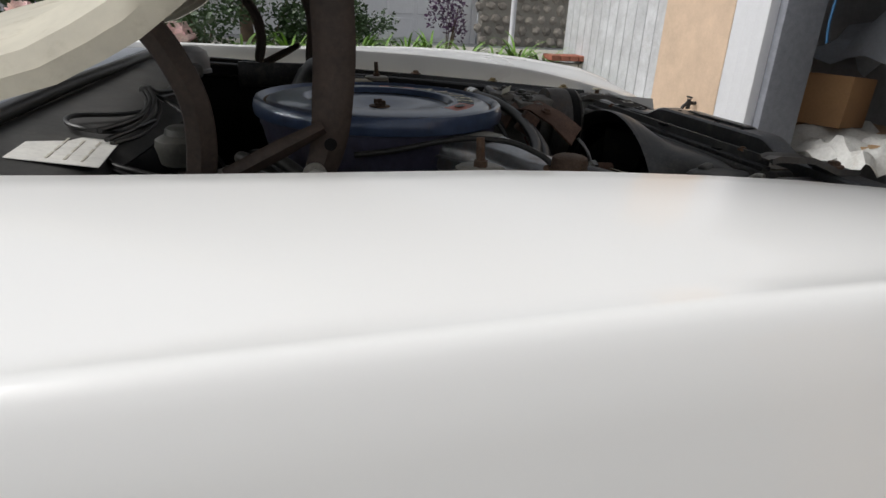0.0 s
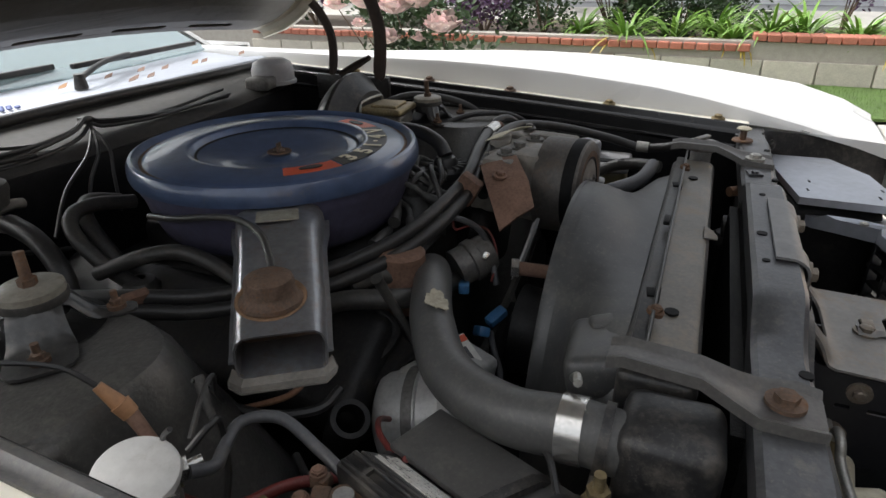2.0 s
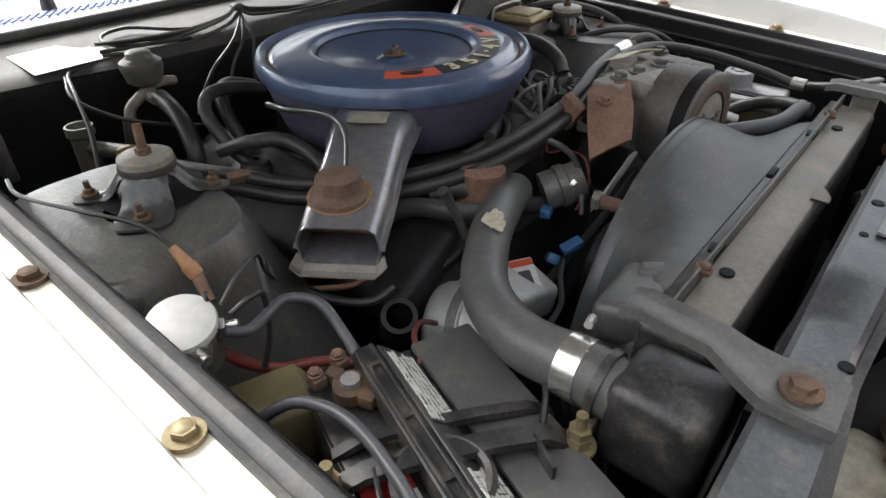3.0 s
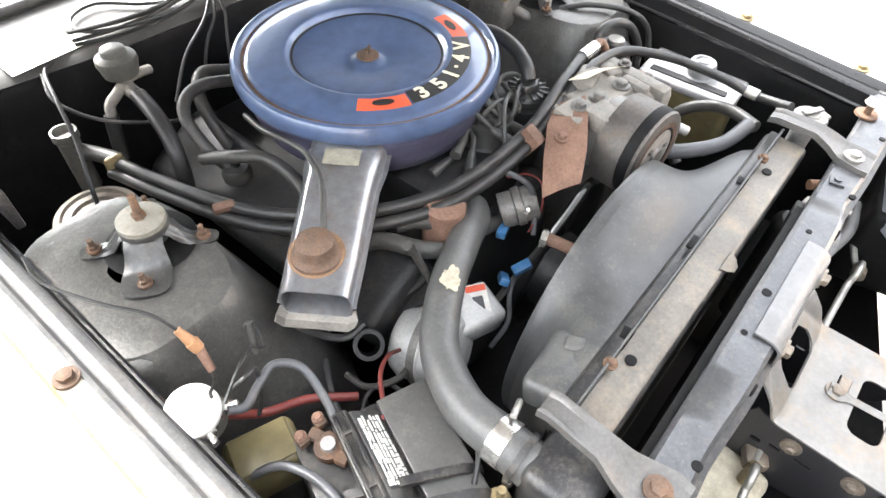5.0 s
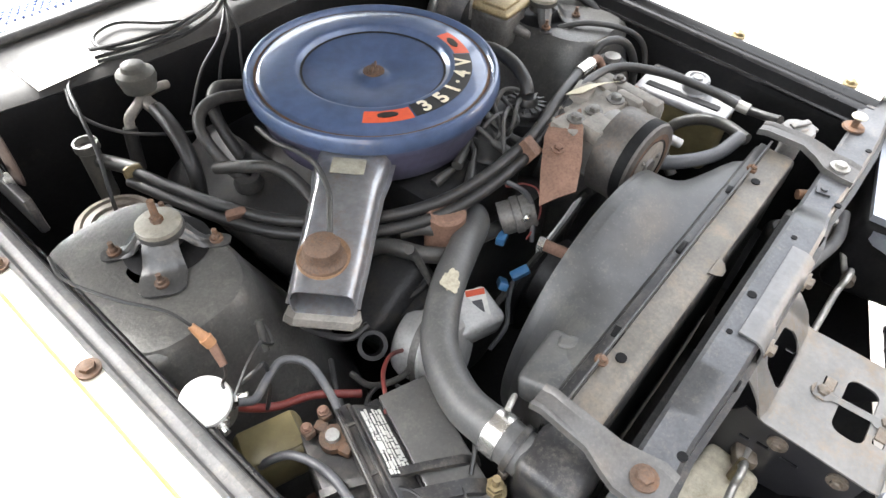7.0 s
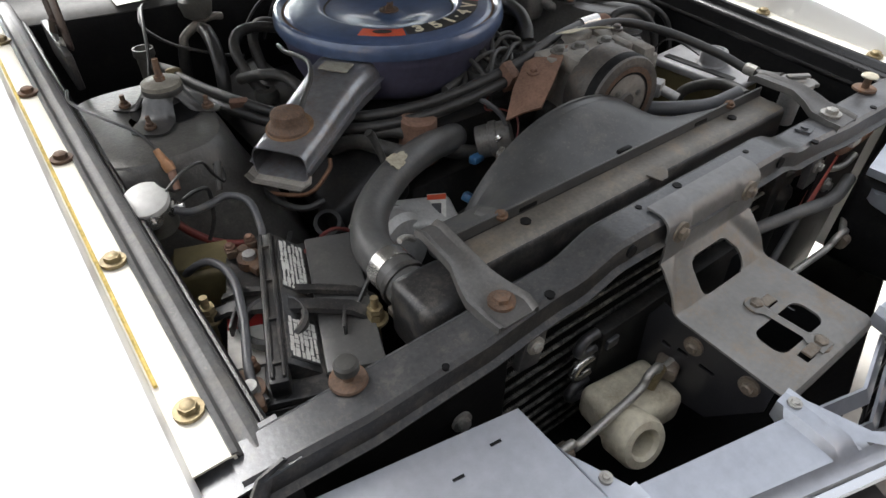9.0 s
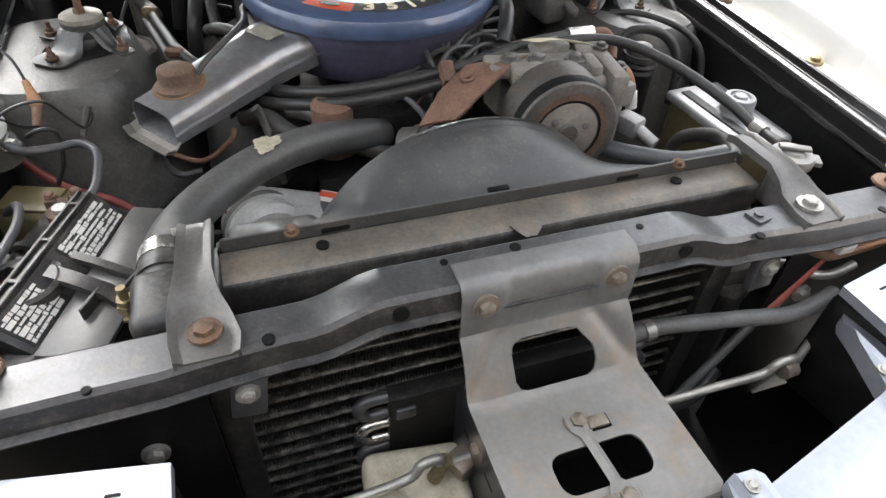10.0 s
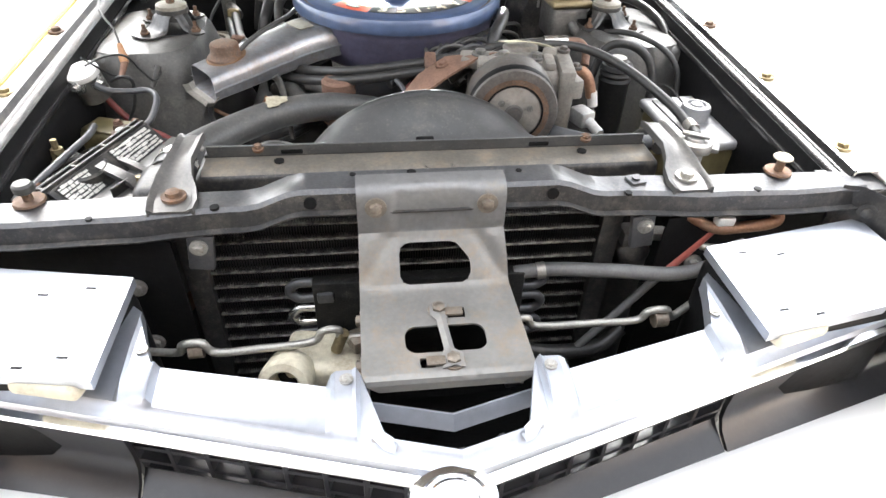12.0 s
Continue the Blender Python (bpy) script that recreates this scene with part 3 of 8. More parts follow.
def _fender(s):
    bm, rows = bmesh.new(), []
    for y in FY:
        cz, oz = crest_z(y), crease_z(y)
        fz = flange_z(y) - 0.004
        prof = [(0.645, fz), (0.647, cz - 0.012), (0.650, cz - 0.004), (0.658, cz)]
        for t in (0.12, 0.3, 0.5, 0.7, 0.80, 0.88, 0.94):
            prof.append((0.658 + (0.845 - 0.658) * t, cz + (oz - cz) * t + 0.003 * math.sin(math.pi * t) ** 0.8 - {0.7: 0.0008, 0.80: 0.0028, 0.88: 0.0040, 0.94: 0.0030}.get(t, 0.0)))
        prof += [(0.841, oz + 0.0012), (0.847, oz + 0.0020), (0.852, oz + 0.0005), (0.857, oz - 0.004), (0.863, oz - 0.0125), (0.878, oz - 0.042), (0.905, 0.80), (0.925, 0.72), (0.93, 0.60), (0.92, 0.42), (0.90, 0.25)]
        rows.append([(CX + s * wide(d), y, z) for d, z in prof])
    sheet(bm, rows)
    front = [(CX + s * wide(d), -0.262 - 0.02, z * 0.995 - 0.03) for d, z in [(0.645, 0.80), (0.647, 0.80), (0.65, 0.80), (0.66, 0.80), (0.68, 0.80), (0.72, 0.80), (0.75, 0.80), (0.78, 0.8), (0.795, 0.8), (0.81, 0.8), (0.825, 0.8), (0.835, 0.8), (0.845, 0.80), (0.852, 0.797), (0.856, 0.794), (0.86, 0.79), (0.875, 0.77), (0.90, 0.74), (0.92, 0.70), (0.925, 0.58), (0.915, 0.42), (0.90, 0.25)]]
    sheet(bm, [rows[0], front, [(x, y + 0.01, z - 0.1) for x, y, z in front]])
    bmesh.ops.remove_doubles(bm, verts=bm.verts[:], dist=1e-4)
    return bm


fender(-1), fender(1)

# inner aprons, firewall, floor of the bay, cowl
for s in (-1, 1):
    bm, rows = bmesh.new(), []
    for y in np.linspace(0.0, 1.15, 12):
        d, z = inner_d(y), flange_z(y)
        rows.append([(CX + s * (d - 0.003), y, z - 0.012), (CX + s * (d - 0.012), y, z - 0.05), (CX + s * (d - 0.014), y, z - 0.056), (CX + s * (d - 0.016), y, z - 0.2), (CX + s * (d - 0.03), y, 0.52), (CX + s * 0.44, y, 0.42), (CX + s * 0.43, y, 0.2)])
    ap = part("inner_apron", sheet(bm, rows, 0.003), INNER, car, "black inner wing apron")
    for dz, r in ((0.036, 0.0055), (0.075, 0.0035), (0.155, 0.004)):
        part("pressed_rib", tube(bmesh.new(), [(CX + s * (inner_d(y) - 0.012), y, flange_z(y) - dz) for y in (0.02, 0.3, 0.6, 0.9, 1.1)], r, 8, 4), GLOSSB, ap)
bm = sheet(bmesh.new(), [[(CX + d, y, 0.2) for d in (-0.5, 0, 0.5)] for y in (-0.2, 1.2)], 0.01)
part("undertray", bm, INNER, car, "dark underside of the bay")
bm, rows = bmesh.new(), []
for d in np.linspace(-0.62, 0.62, 13):
    o = 0.05 * (d / 0.5) ** 2
    rows.append([(CX + d, 1.02, 0.2), (CX + d, 1.025 + o, 0.80), (CX + d, 1.03 + o, 0.862), (CX + d, 1.036 + o, 0.876), (CX + d, 1.048 + o, 0.886), (CX + d, 1.07 + o, 0.892), (CX + d, 1.20, 0.912), (CX + d, 1.215, 0.93)])
# the shade below the panel edge is put in as near-black
part("firewall_lower", sheet(bmesh.new(), [r[:4] for r in rows], 0.004), INNER, car, "lower firewall, near-black for the shade below the panel edge")
part("firewall", sheet(bm, [r[3:] for r in rows], 0.004), FIREWALL, car, "grey-black firewall with a sloping top")
bm, rows = bmesh.new(), []
for d in np.linspace(-0.64, 0.64, 13):
    rows.append([(CX + d, 1.205, 0.92), (CX + d, 1.212, 0.935), (CX + d, 1.225, 0.938), (CX + d, 1.30, 0.932), (CX + d, 1.395 + 0.05 * (d / 0.64) ** 2, 0.940)])
part("cowl_panel", sheet(bm, rows, 0.004), ALU, car, "pale grey cowl panel below the windscreen")

bm = tube(bmesh.new(), [(CX + d, 1.204, 0.928 - 0.01 * abs(d)) for d in (-0.62, -0.3, 0, 0.3, 0.62)], 0.011, 10)
part("cowl_seal", bm, HOSE, car, "black rubber cowl seal")

# windscreen and the closed cabin behind it
bm, rows = bmesh.new(), []
for t in np.linspace(0, 1, 6):
    rows.append([(CX + d * (1 - 0.14 * t), 1.385 + 0.78 * t + 0.05 * (d / 0.66) ** 2, 0.947 + 0.37 * t) for d in np.linspace(-0.66, 0.66, 13)])
ws = part("windscreen", sheet(bm, rows, 0.005), GLASS, car, "steeply raked tinted windscreen")
ws.visible_shadow = False
bm, rows = bmesh.new(), []
for y in (1.45, 1.9, 2.4, 3.0):
    h = lerp(y, [1.45, 2.15, 3.0], [0.95, 1.33, 1.33])
    w = lerp(y, [1.45, 2.15, 3.0], [0.70, 0.60, 0.6])
    rows.append([(CX - 0.92, y, 0.25), (CX - 0.93, y, 0.7), (CX - 0.86, y, 0.94), (CX - w, y, h), (CX + w, y, h), (CX + 0.86, y, 0.94), (CX + 0.93, y, 0.7), (CX + 0.92, y, 0.25)])
bm2 = bmesh.new()
for a in ((0, 4), (4, 8)):
    sheet(bm2, [r[a[0]:a[1]] for r in rows], 0.01)
sheet(bm2, [[(CX + d, y, 1.335) for d in (-0.62, -0.3, 0, 0.3, 0.62)] for y in (2.14, 2.5, 3.02)], 0.01)
sheet(bm2, [[(CX + d, 3.0, z) for d in (-0.92, 0, 0.92)] for z in (0.25, 0.9, 1.3)], 0.01)
part("cabin", bm2, WHITE, car, "white body sides, pillars and roof")
bm = box(bmesh.new(), (CX, 1.62, 0.72), (1.4, 0.45, 0.36), bev=0.05)
part("dashboard", bm, INNER, car, "black dashboard")
for s in (-1, 1):
    bm = lathe(bmesh.new(), [(0.19, -0.1), (0.32, -0.1), (0.335, -0.06), (0.335, 0.06), (0.32, 0.1), (0.19, 0.1), (0.19, -0.1)], pose(CX + s * 0.76, 0.58, 0.335, 0, 90, 0), 40)
    part("tyre", bm, TYRE, car, "black road tyre")
    bm = lathe(bmesh.new(), [(0.19, -0.1), (0.19, 0.1), (0.03, 0.14), (0.03, -0.1), (0.19, -0.1)], pose(CX + s * 0.76, 2.75, 0.335, 0, 90, 0), 40)
    lathe(bm, [(0.19, -0.1), (0.32, -0.1), (0.335, -0.06), (0.335, 0.06), (0.32, 0.1), (0.19, 0.1), (0.19, -0.1)], pose(CX + s * 0.76, 2.75, 0.335, 0, 90, 0), 40)
    part("tyre", bm, TYRE, car)

# bonnet, raised on its hinges
HA = 39.0


HOOD_Y = [1.10, 1.067, 1.02, 0.988, 0.963, 0.933, 0.897, 0.6, 0.3, -0.01]
HOOD_Z = [0.985, 0.995, 1.010, 1.027, 1.042, 1.066, 1.098, 1.358, 1.62, 1.891]
HOOD_V = [0.0, 0.034, 0.084, 0.120, 0.149, 0.188, 0.236, 0.631, 1.029, 1.441]


def hood_pt(d, v, w):
    """A place on the bonnet: d across, v from its rear edge forwards, w above its side lip."""
    return Vector((CX + d, lerp(v, HOOD_V, HOOD_Y) + 0.085 * (d + 0.62) + w * math.sin(radians(HA)), lerp(v, HOOD_V, HOOD_Z) + w * math.cos(radians(HA))))


def crown(x):
    return 0.022 + 0.048 * (1 - (x / 0.62) ** 2)


bm, rows = bmesh.new(), []
for v in (0.0, 0.017, 0.034, 0.06, 0.084, 0.102, 0.120, 0.149, 0.168, 0.188, 0.236, 0.4, 0.631, 0.8, 1.029, 1.2, 1.441):
    w = lerp(v, [0, 1.441], [0.635, 0.585])
    e = lerp(v, [0, 0.14, 0.27], [0.028, 0.030, 0.036])
    rows.append([hood_pt(-w + 0.012, v, 0.002), hood_pt(-w, v, 0.0), hood_pt(-w - 0.004, v, e * 0.5), hood_pt(-w + 0.003, v, e), hood_pt(-w + 0.02, v, e + 0.004)]
                + [hood_pt(d * w, v, e - 0.014 + crown(d * 0.62)) for d in (-0.9, -0.5, -0.3, -0.26, 0, 0.26, 0.3, 0.5, 0.9)]
                + [hood_pt(w - 0.02, v, e + 0.004), hood_pt(w - 0.003, v, e), hood_pt(w + 0.004, v, e * 0.5), hood_pt(w, v, 0.0), hood_pt(w - 0.012, v, 0.002)])
# darker than the gutter cream: the bonnet's shade is put into its colour
hood = part("hood", sheet(bm, rows, 0.002), mat("aged_bonnet_cream_with_shade", (0.52, 0.485, 0.39), 0.4, 0, 0.08, 8, 0.05, dirt=(0.34, 0.29, 0.20), dirt_amount=0.25, dirt_scale=9), car, "raised bonnet, cream paint on its edge")
HOODU = mat("dark_bonnet_frame_paint", (0.075, 0.066, 0.055), 0.5, 0, 0.2, 8, 0.1, dirt=(0.035, 0.03, 0.025), dirt_amount=0.3)
holes = [rounded(-0.50 + k * 0.21, 0.035, -0.36 + k * 0.21, 0.058, 0.011) for k in range(5)] + [rounded(-0.5, 0.2, -0.08, 1.1, 0.06), rounded(0.08, 0.2, 0.5, 1.1, 0.06)]
bm = plate(rounded(-0.595, 0.005, 0.595, 1.42, 0.03), holes, 0.006)
for d in (-0.45, -0.3, -0.15, 0, 0.15, 0.3, 0.45):
    bmesh.ops.bisect_plane(bm, geom=bm.verts[:] + bm.edges[:] + bm.faces[:], plane_co=(d, 0, 0), plane_no=(1, 0, 0))
for y in (0.034, 0.06, 0.084, 0.120, 0.149, 0.188, 0.236, 0.631, 1.029):
    bmesh.ops.bisect_plane(bm, geom=bm.verts[:] + bm.edges[:] + bm.faces[:], plane_co=(0, y, 0), plane_no=(0, 1, 0))
for v in bm.verts:
    x, y, z = v.co
    v.co = hood_pt(x * (1 - 0.05 * y), y, z + 0.006 + crown(x))
part("hood_frame", bm, HOODU, hood, "dark pressed inner frame with slots", smooth=False)
bm = sheet(bmesh.new(), [[hood_pt(d * (1 - 0.05 * v), v, 0.012 + crown(d)) for d in (-0.58, -0.4, -0.2, 0, 0.2, 0.4, 0.58)] for v in (0.06, 0.084, 0.120, 0.149, 0.188, 0.236, 0.631, 1.029, 1.42)], 0.002)
part("hood_skin", bm, HOODU, hood)

# hinges: two curved arms a side and a diagonal link
for s in (-1, 1):
    x = -0.556 if s < 0 else 0.512
    hg = part("hood_hinge", box(bmesh.new(), (x + s * 0.012, 0.885, 0.89), (0.012, 0.20, 0.06), bev=0.003), BLACK, car, "dark steel bonnet hinge")
    front = [(0.842, 0.912, 0.0135), (0.832, 0.930, 0.0155), (0.826, 0.955, 0.0175), (0.823, 0.985, 0.019), (0.8205, 1.03, 0.0195), (0.822, 1.075, 0.0195), (0.825, 1.13, 0.019)] if s < 0 else [(0.806, 0.915, 0.014), (0.802, 0.945, 0.017), (0.798, 0.985, 0.0165), (0.80, 1.04, 0.0165), (0.822, 1.10, 0.016), (0.86, 1.16, 0.016)]
    rear = [(0.945, 0.905, 0.014), (0.9405, 0.95, 0.0135), (0.945, 0.99, 0.013), (0.963, 1.03, 0.013), (0.985, 1.06, 0.013)] if s < 0 else [(0.934, 0.92, 0.0125), (0.925, 0.97, 0.012), (0.93, 1.02, 0.012), (0.952, 1.06, 0.012), (0.975, 1.085, 0.012)]
    link = [(0.832, 0.965, 0.006), (0.87, 0.945, 0.009), (0.92, 0.918, 0.009)]
    for way, dx in ((front, 0.0), (rear, 0.0), (link, 0.009)):
        bm, rows = bmesh.new(), []
        line = spline([(x + s * dx, a, b) for a, b, w in way], 6)
        for k, q in enumerate(line):
            d = (line[min(k + 1, len(line) - 1)] - line[max(k - 1, 0)]).normalized()
            nrm = Vector((0, d.z, -d.y))
            w = lerp(k / (len(line) - 1) * (len(way) - 1), range(len(way)), [c[2] for c in way])
            if way is not link and k < 3:
                w *= (0.55, 0.82, 0.95)[k]
            rows.append([q + nrm * w * e + Vector((s * (0.006 * (1 - abs(e)) - 0.002 * (abs(e) > 0.9)), 0, 0)) for e in (-1, -0.9, -0.55, 0, 0.55, 0.9, 1)])
        part("hinge_arm", sheet(bm, rows, 0.004), HINGE, hg, "curved pressed steel arm")
    bolt(hg, (x + s * 0.008, front[0][0] - 0.001, front[0][1] + 0.008), (s, 0, 0), 0.007, 0.006, STEEL)
    # closed disc, coloured for the shade inside the arm's hole
    part("arm_hole", cyl(bmesh.new(), (x + s * 0.0085, front[2][0], front[2][1] - 0.006), (x + s * 0.0095, front[2][0], front[2][1] - 0.006), 0.006, seg=14), INNER, hg, "near-black disc for a hole's shade")

# ---- front structure of the car ----
def beam_y(x):
    return lerp(abs(x - CX), [0.15, 0.25, 0.36, 0.5, 0.58], [0.0, 0.004, -0.002, -0.004, 0.004])


def beam_z(x):
    """The support rises to a higher middle stretch that carries the latch bracket."""
    return lerp(abs(x - CX), [0.155, 0.165, 0.18, 0.215, 0.23, 0.24, 0.3, 0.36, 0.45, 0.58], [0.880, 0.8795, 0.876, 0.861, 0.858, 0.857, 0.857, 0.853, 0.853, 0.850])


bm, rows = bmesh.new(), []
for d in sorted([k * w for k in (-1, 1) for w in (0.615, 0.5, 0.42, 0.36, 0.32, 0.28, 0.25, 0.24, 0.23, 0.215, 0.2, 0.18, 0.165, 0.155, 0.1)] + [0.0]):
    x = CX + d
    y, z = beam_y(x), beam_z(x)
    r = 0.014
    rows.append([(x, r + 0.005, z - 0.03), (x, r + 0.005, z - 0.004), (x, r, z), (x, y - 0.026, z), (x, y - 0.031, z - 0.005), (x, y - 0.033, z - 0.027), (x, y - 0.041, z - 0.029)])
beam = part("radiator_support", sheet(bm, [r[:5] for r in rows], 0.003), GREYBLACK, car, "grey-black pressed steel upper radiator support")
# front face gets a blacker material: its shade is put into the colour
part("front_flange", sheet(bmesh.new(), [r[4:] for r in rows], 0.0026), BLACK, beam, "front flange, its shade put in as near-black")
for s in (-1, 1):
    bm = bmesh.new()
    x0 = CX + s * 0.36
    rows = [[(CX + s * d, -0.03 + (d - 0.33) * 0.12, 0.812 - t * 0.42) for d in (0.33, 0.40, 0.48, 0.56, 0.62)] for t in (0, 0.3, 0.7, 1)]
    sheet(bm, rows, 0.004)
    part("support_side_panel", bm, INNER, car, "black support side panel")
    top = [(0.575, -0.026, 0.849), (0.60, -0.03, 0.848), (0.63, -0.06, 0.842), (0.655, -0.12, 0.832), (0.672, -0.20, 0.818), (0.68, -0.27, 0.80)]
    rows = [[(CX + s * (d + dd), y, z + dz) for d, y, z in top] for dd, dz in ((0.004, 0.004), (0.0, 0.0), (-0.004, -0.05), (-0.01, -0.18))]
    front_end = part("wing_front_panel", sheet(bmesh.new(), rows, 0.003), BLACK, car, "black panel closing the wing front")
    bolt(front_end, (CX + s * 0.612, -0.047, 0.820), (-s * 0.6, -0.8, 0), 0.008, 0.006, BLACK)
    rows = [[(CX + s * d, y, z) for d, z in ((0.565, 0.8475), (0.60, 0.8465), (0.648, 0.846))] for y in (0.024, 0.0, -0.02, -0.03)]
    part("support_end_plate", sheet(bmesh.new(), rows, 0.003), GREYBLACK, car, "grey plate between support and wing")

# radiator
rad = thing("radiator", "black radiator with a dusty top tank", "radiator", (CX, 0.09, 0.3))
bm = box(bmesh.new(), (0, 0.092, 0.822), (0.655, 0.068, 0.058), bev=0.009, seg=3)
box(bm, (0, 0.112, 0.853), (0.64, 0.016, 0.010), bev=0.002)
part("top_tank", bm, BLACK, rad, "black top tank")
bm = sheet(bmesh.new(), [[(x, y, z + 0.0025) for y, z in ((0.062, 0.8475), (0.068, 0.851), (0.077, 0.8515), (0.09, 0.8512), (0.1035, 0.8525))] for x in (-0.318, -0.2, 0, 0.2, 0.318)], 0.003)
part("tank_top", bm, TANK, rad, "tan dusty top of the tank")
part("tank_seam", box(bmesh.new(), (0, 0.1055, 0.8625), (0.63, 0.0035, 0.020), (4, 0, 0), 0.001, 1), SHROUD, rad, "grey rolled seam flange")
# seam slots are solid blocks; their shade is the near-black colour
for x in (-0.20, 0.155):
    part("seam_slot", box(bmesh.new(), (x, 0.1035, 0.861), (0.030, 0.002, 0.007), (4, 0, 0), 0.001, 1), INNER, rad, "near-black block for the shade in a seam slot")
for x in (-0.245, 0.225):
    bolt(rad, (x, 0.1035, 0.868), (0, -0.3, 1), 0.0055, 0.006, RUSTY, 1.5, "seam_screw", "rusty screw")
bm = box(bmesh.new(), (0, 0.09, 0.56), (0.66, 0.06, 0.5))
part("core", bm, FINS, rad, "black radiator core")
part("tank_tab", sheet(bmesh.new(), [[(0.004 - w, y, z), (0.004, y, z + 0.002), (0.004 + w, y, z)] for y, z, w in ((0.066, 0.8545, 0.020), (0.056, 0.852, 0.014), (0.049, 0.848, 0.006))], 0.002), TANK, rad, "small bent tab on the tank")
# small near-black block painted in for the shade of a notch
part("centre_notch_shade", box(bmesh.new(), (-0.012, 0.112, 0.870), (0.026, 0.008, 0.006), bev=0.002), INNER, rad, "near-black block for the shade of a notch at the seam")
bm = box(bmesh.new(), (-0.368, 0.074, 0.802), (0.076, 0.08, 0.09), bev=0.014, seg=3)
part("inlet_tank", bm, BLACK, rad, "boxy inlet end of the tank")
# tank holes drawn as near-black discs, shade put into the colour
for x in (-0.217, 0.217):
    part("tank_hole", cyl(bmesh.new(), (x, 0.089, 0.849), (x, 0.089, 0.8562), 0.007), INNER, rad, "near-black disc for a hole's shade")

# fan shroud: a smooth hood from the tank to a round rim
SX, SZ, SR = 0.0, 0.655, 0.236
shr = thing("fan_shroud", "dusty black plastic fan shroud behind the radiator", "fan shroud", (SX, 0.17, 0.5))


def shroud_ring(y, k, n=72, a0=-50, a1=230):
    ring = []
    for i in range(n + 1):
        a = radians(a0 + (a1 - a0) * i / n)
        ca, sa = math.cos(a), math.sin(a)
        q = (abs(ca / 0.325) ** 7 + abs(sa / (0.192 if sa > 0 else 0.28)) ** 7) ** (-1 / 7)
        ring.append((SX + (1 - k) * SR * ca + k * q * ca, y, SZ + (1 - k) * SR * sa + k * q * sa))
    return ring


outer = ((0.214, 0.01), (0.206, 0.05), (0.196, 0.13), (0.185, 0.27), (0.172, 0.48), (0.157, 0.73), (0.142, 0.92), (0.128, 1.0))
part("face", sheet(bmesh.new(), [shroud_ring(y, k) for y, k in outer] + [shroud_ring(y - 0.003, k) for y, k in outer[::-1]]), SHROUD, shr, "smooth dusty face")
outer = ((0.2145, 0.008), (0.222, 0.0), (0.229, -0.01), (0.231, -0.03), (0.228, -0.05))
part("rim", sheet(bmesh.new(), [shroud_ring(y, k) for y, k in outer] + [shroud_ring(y - 0.003, k - 0.012) for y, k in outer[::-1]]), SHROUD, shr, "rolled round rim")
b = box(bmesh.new(), (-0.258, 0.148, 0.814), (0.105, 0.062, 0.045), (-12, 6, 6), 0.013, 4)
box(b, (-0.222, 0.142, 0.834), (0.022, 0.05, 0.014), (-8, 0, 24), 0.006, 3)
part("moulding", b, SHROUD, shr, "raised moulded box")

# upper radiator hose
uh = thing("radiator_hose", "thick grey-black upper radiator hose", "hose", (-0.3, 0.25, 0.8))
bm = tube(bmesh.new(), [(-0.068, 0.425, 0.765), (-0.10, 0.40, 0.783), (-0.17, 0.37, 0.802), (-0.25, 0.335, 0.806), (-0.322, 0.285, 0.800), (-0.365, 0.215, 0.806), (-0.376, 0.15, 0.818), (-0.376, 0.11, 0.815)], lambda t: 0.0275 - 0.004 * (1 - t), 24, 10)
part("hose_body", bm, mat("dusty_thick_hose_rubber", (0.085, 0.085, 0.083), 0.42, 0, 0.18, 30, 0.08, dirt=(0.14, 0.132, 0.118), dirt_amount=0.36, dirt_scale=20), uh)
bm = cyl(bmesh.new(), (-0.3755, 0.16, 0.8165), (-0.376, 0.139, 0.818), 0.0292, seg=32)
part("hose_clamp", bm, SHINY, uh, "bright steel band clamp")

# latch bracket
lb = thing("hood_latch_bracket", "worn pale grey steel bonnet latch bracket", "latch bracket", (CX, -0.1, 0.77))
W = 0.0945
BEND = ((-0.008, -0.004, 0.8835), (0.010, -0.0225, 0.8832), (0.017, -0.0290, 0.881), (0.023, -0.0335, 0.8755), (0.034, -0.0355, 0.866), (0.074, -0.0375, 0.826), (0.081, -0.0395, 0.8195), (0.088, -0.0435, 0.8135), (0.150, -0.0825, 0.7665), (0.157, -0.088, 0.7632), (0.165, -0.0955, 0.7617), (0.292, -0.2225, 0.7565), (0.298, -0.228, 0.7545), (0.302, -0.2305, 0.750), (0.312, -0.231, 0.740))


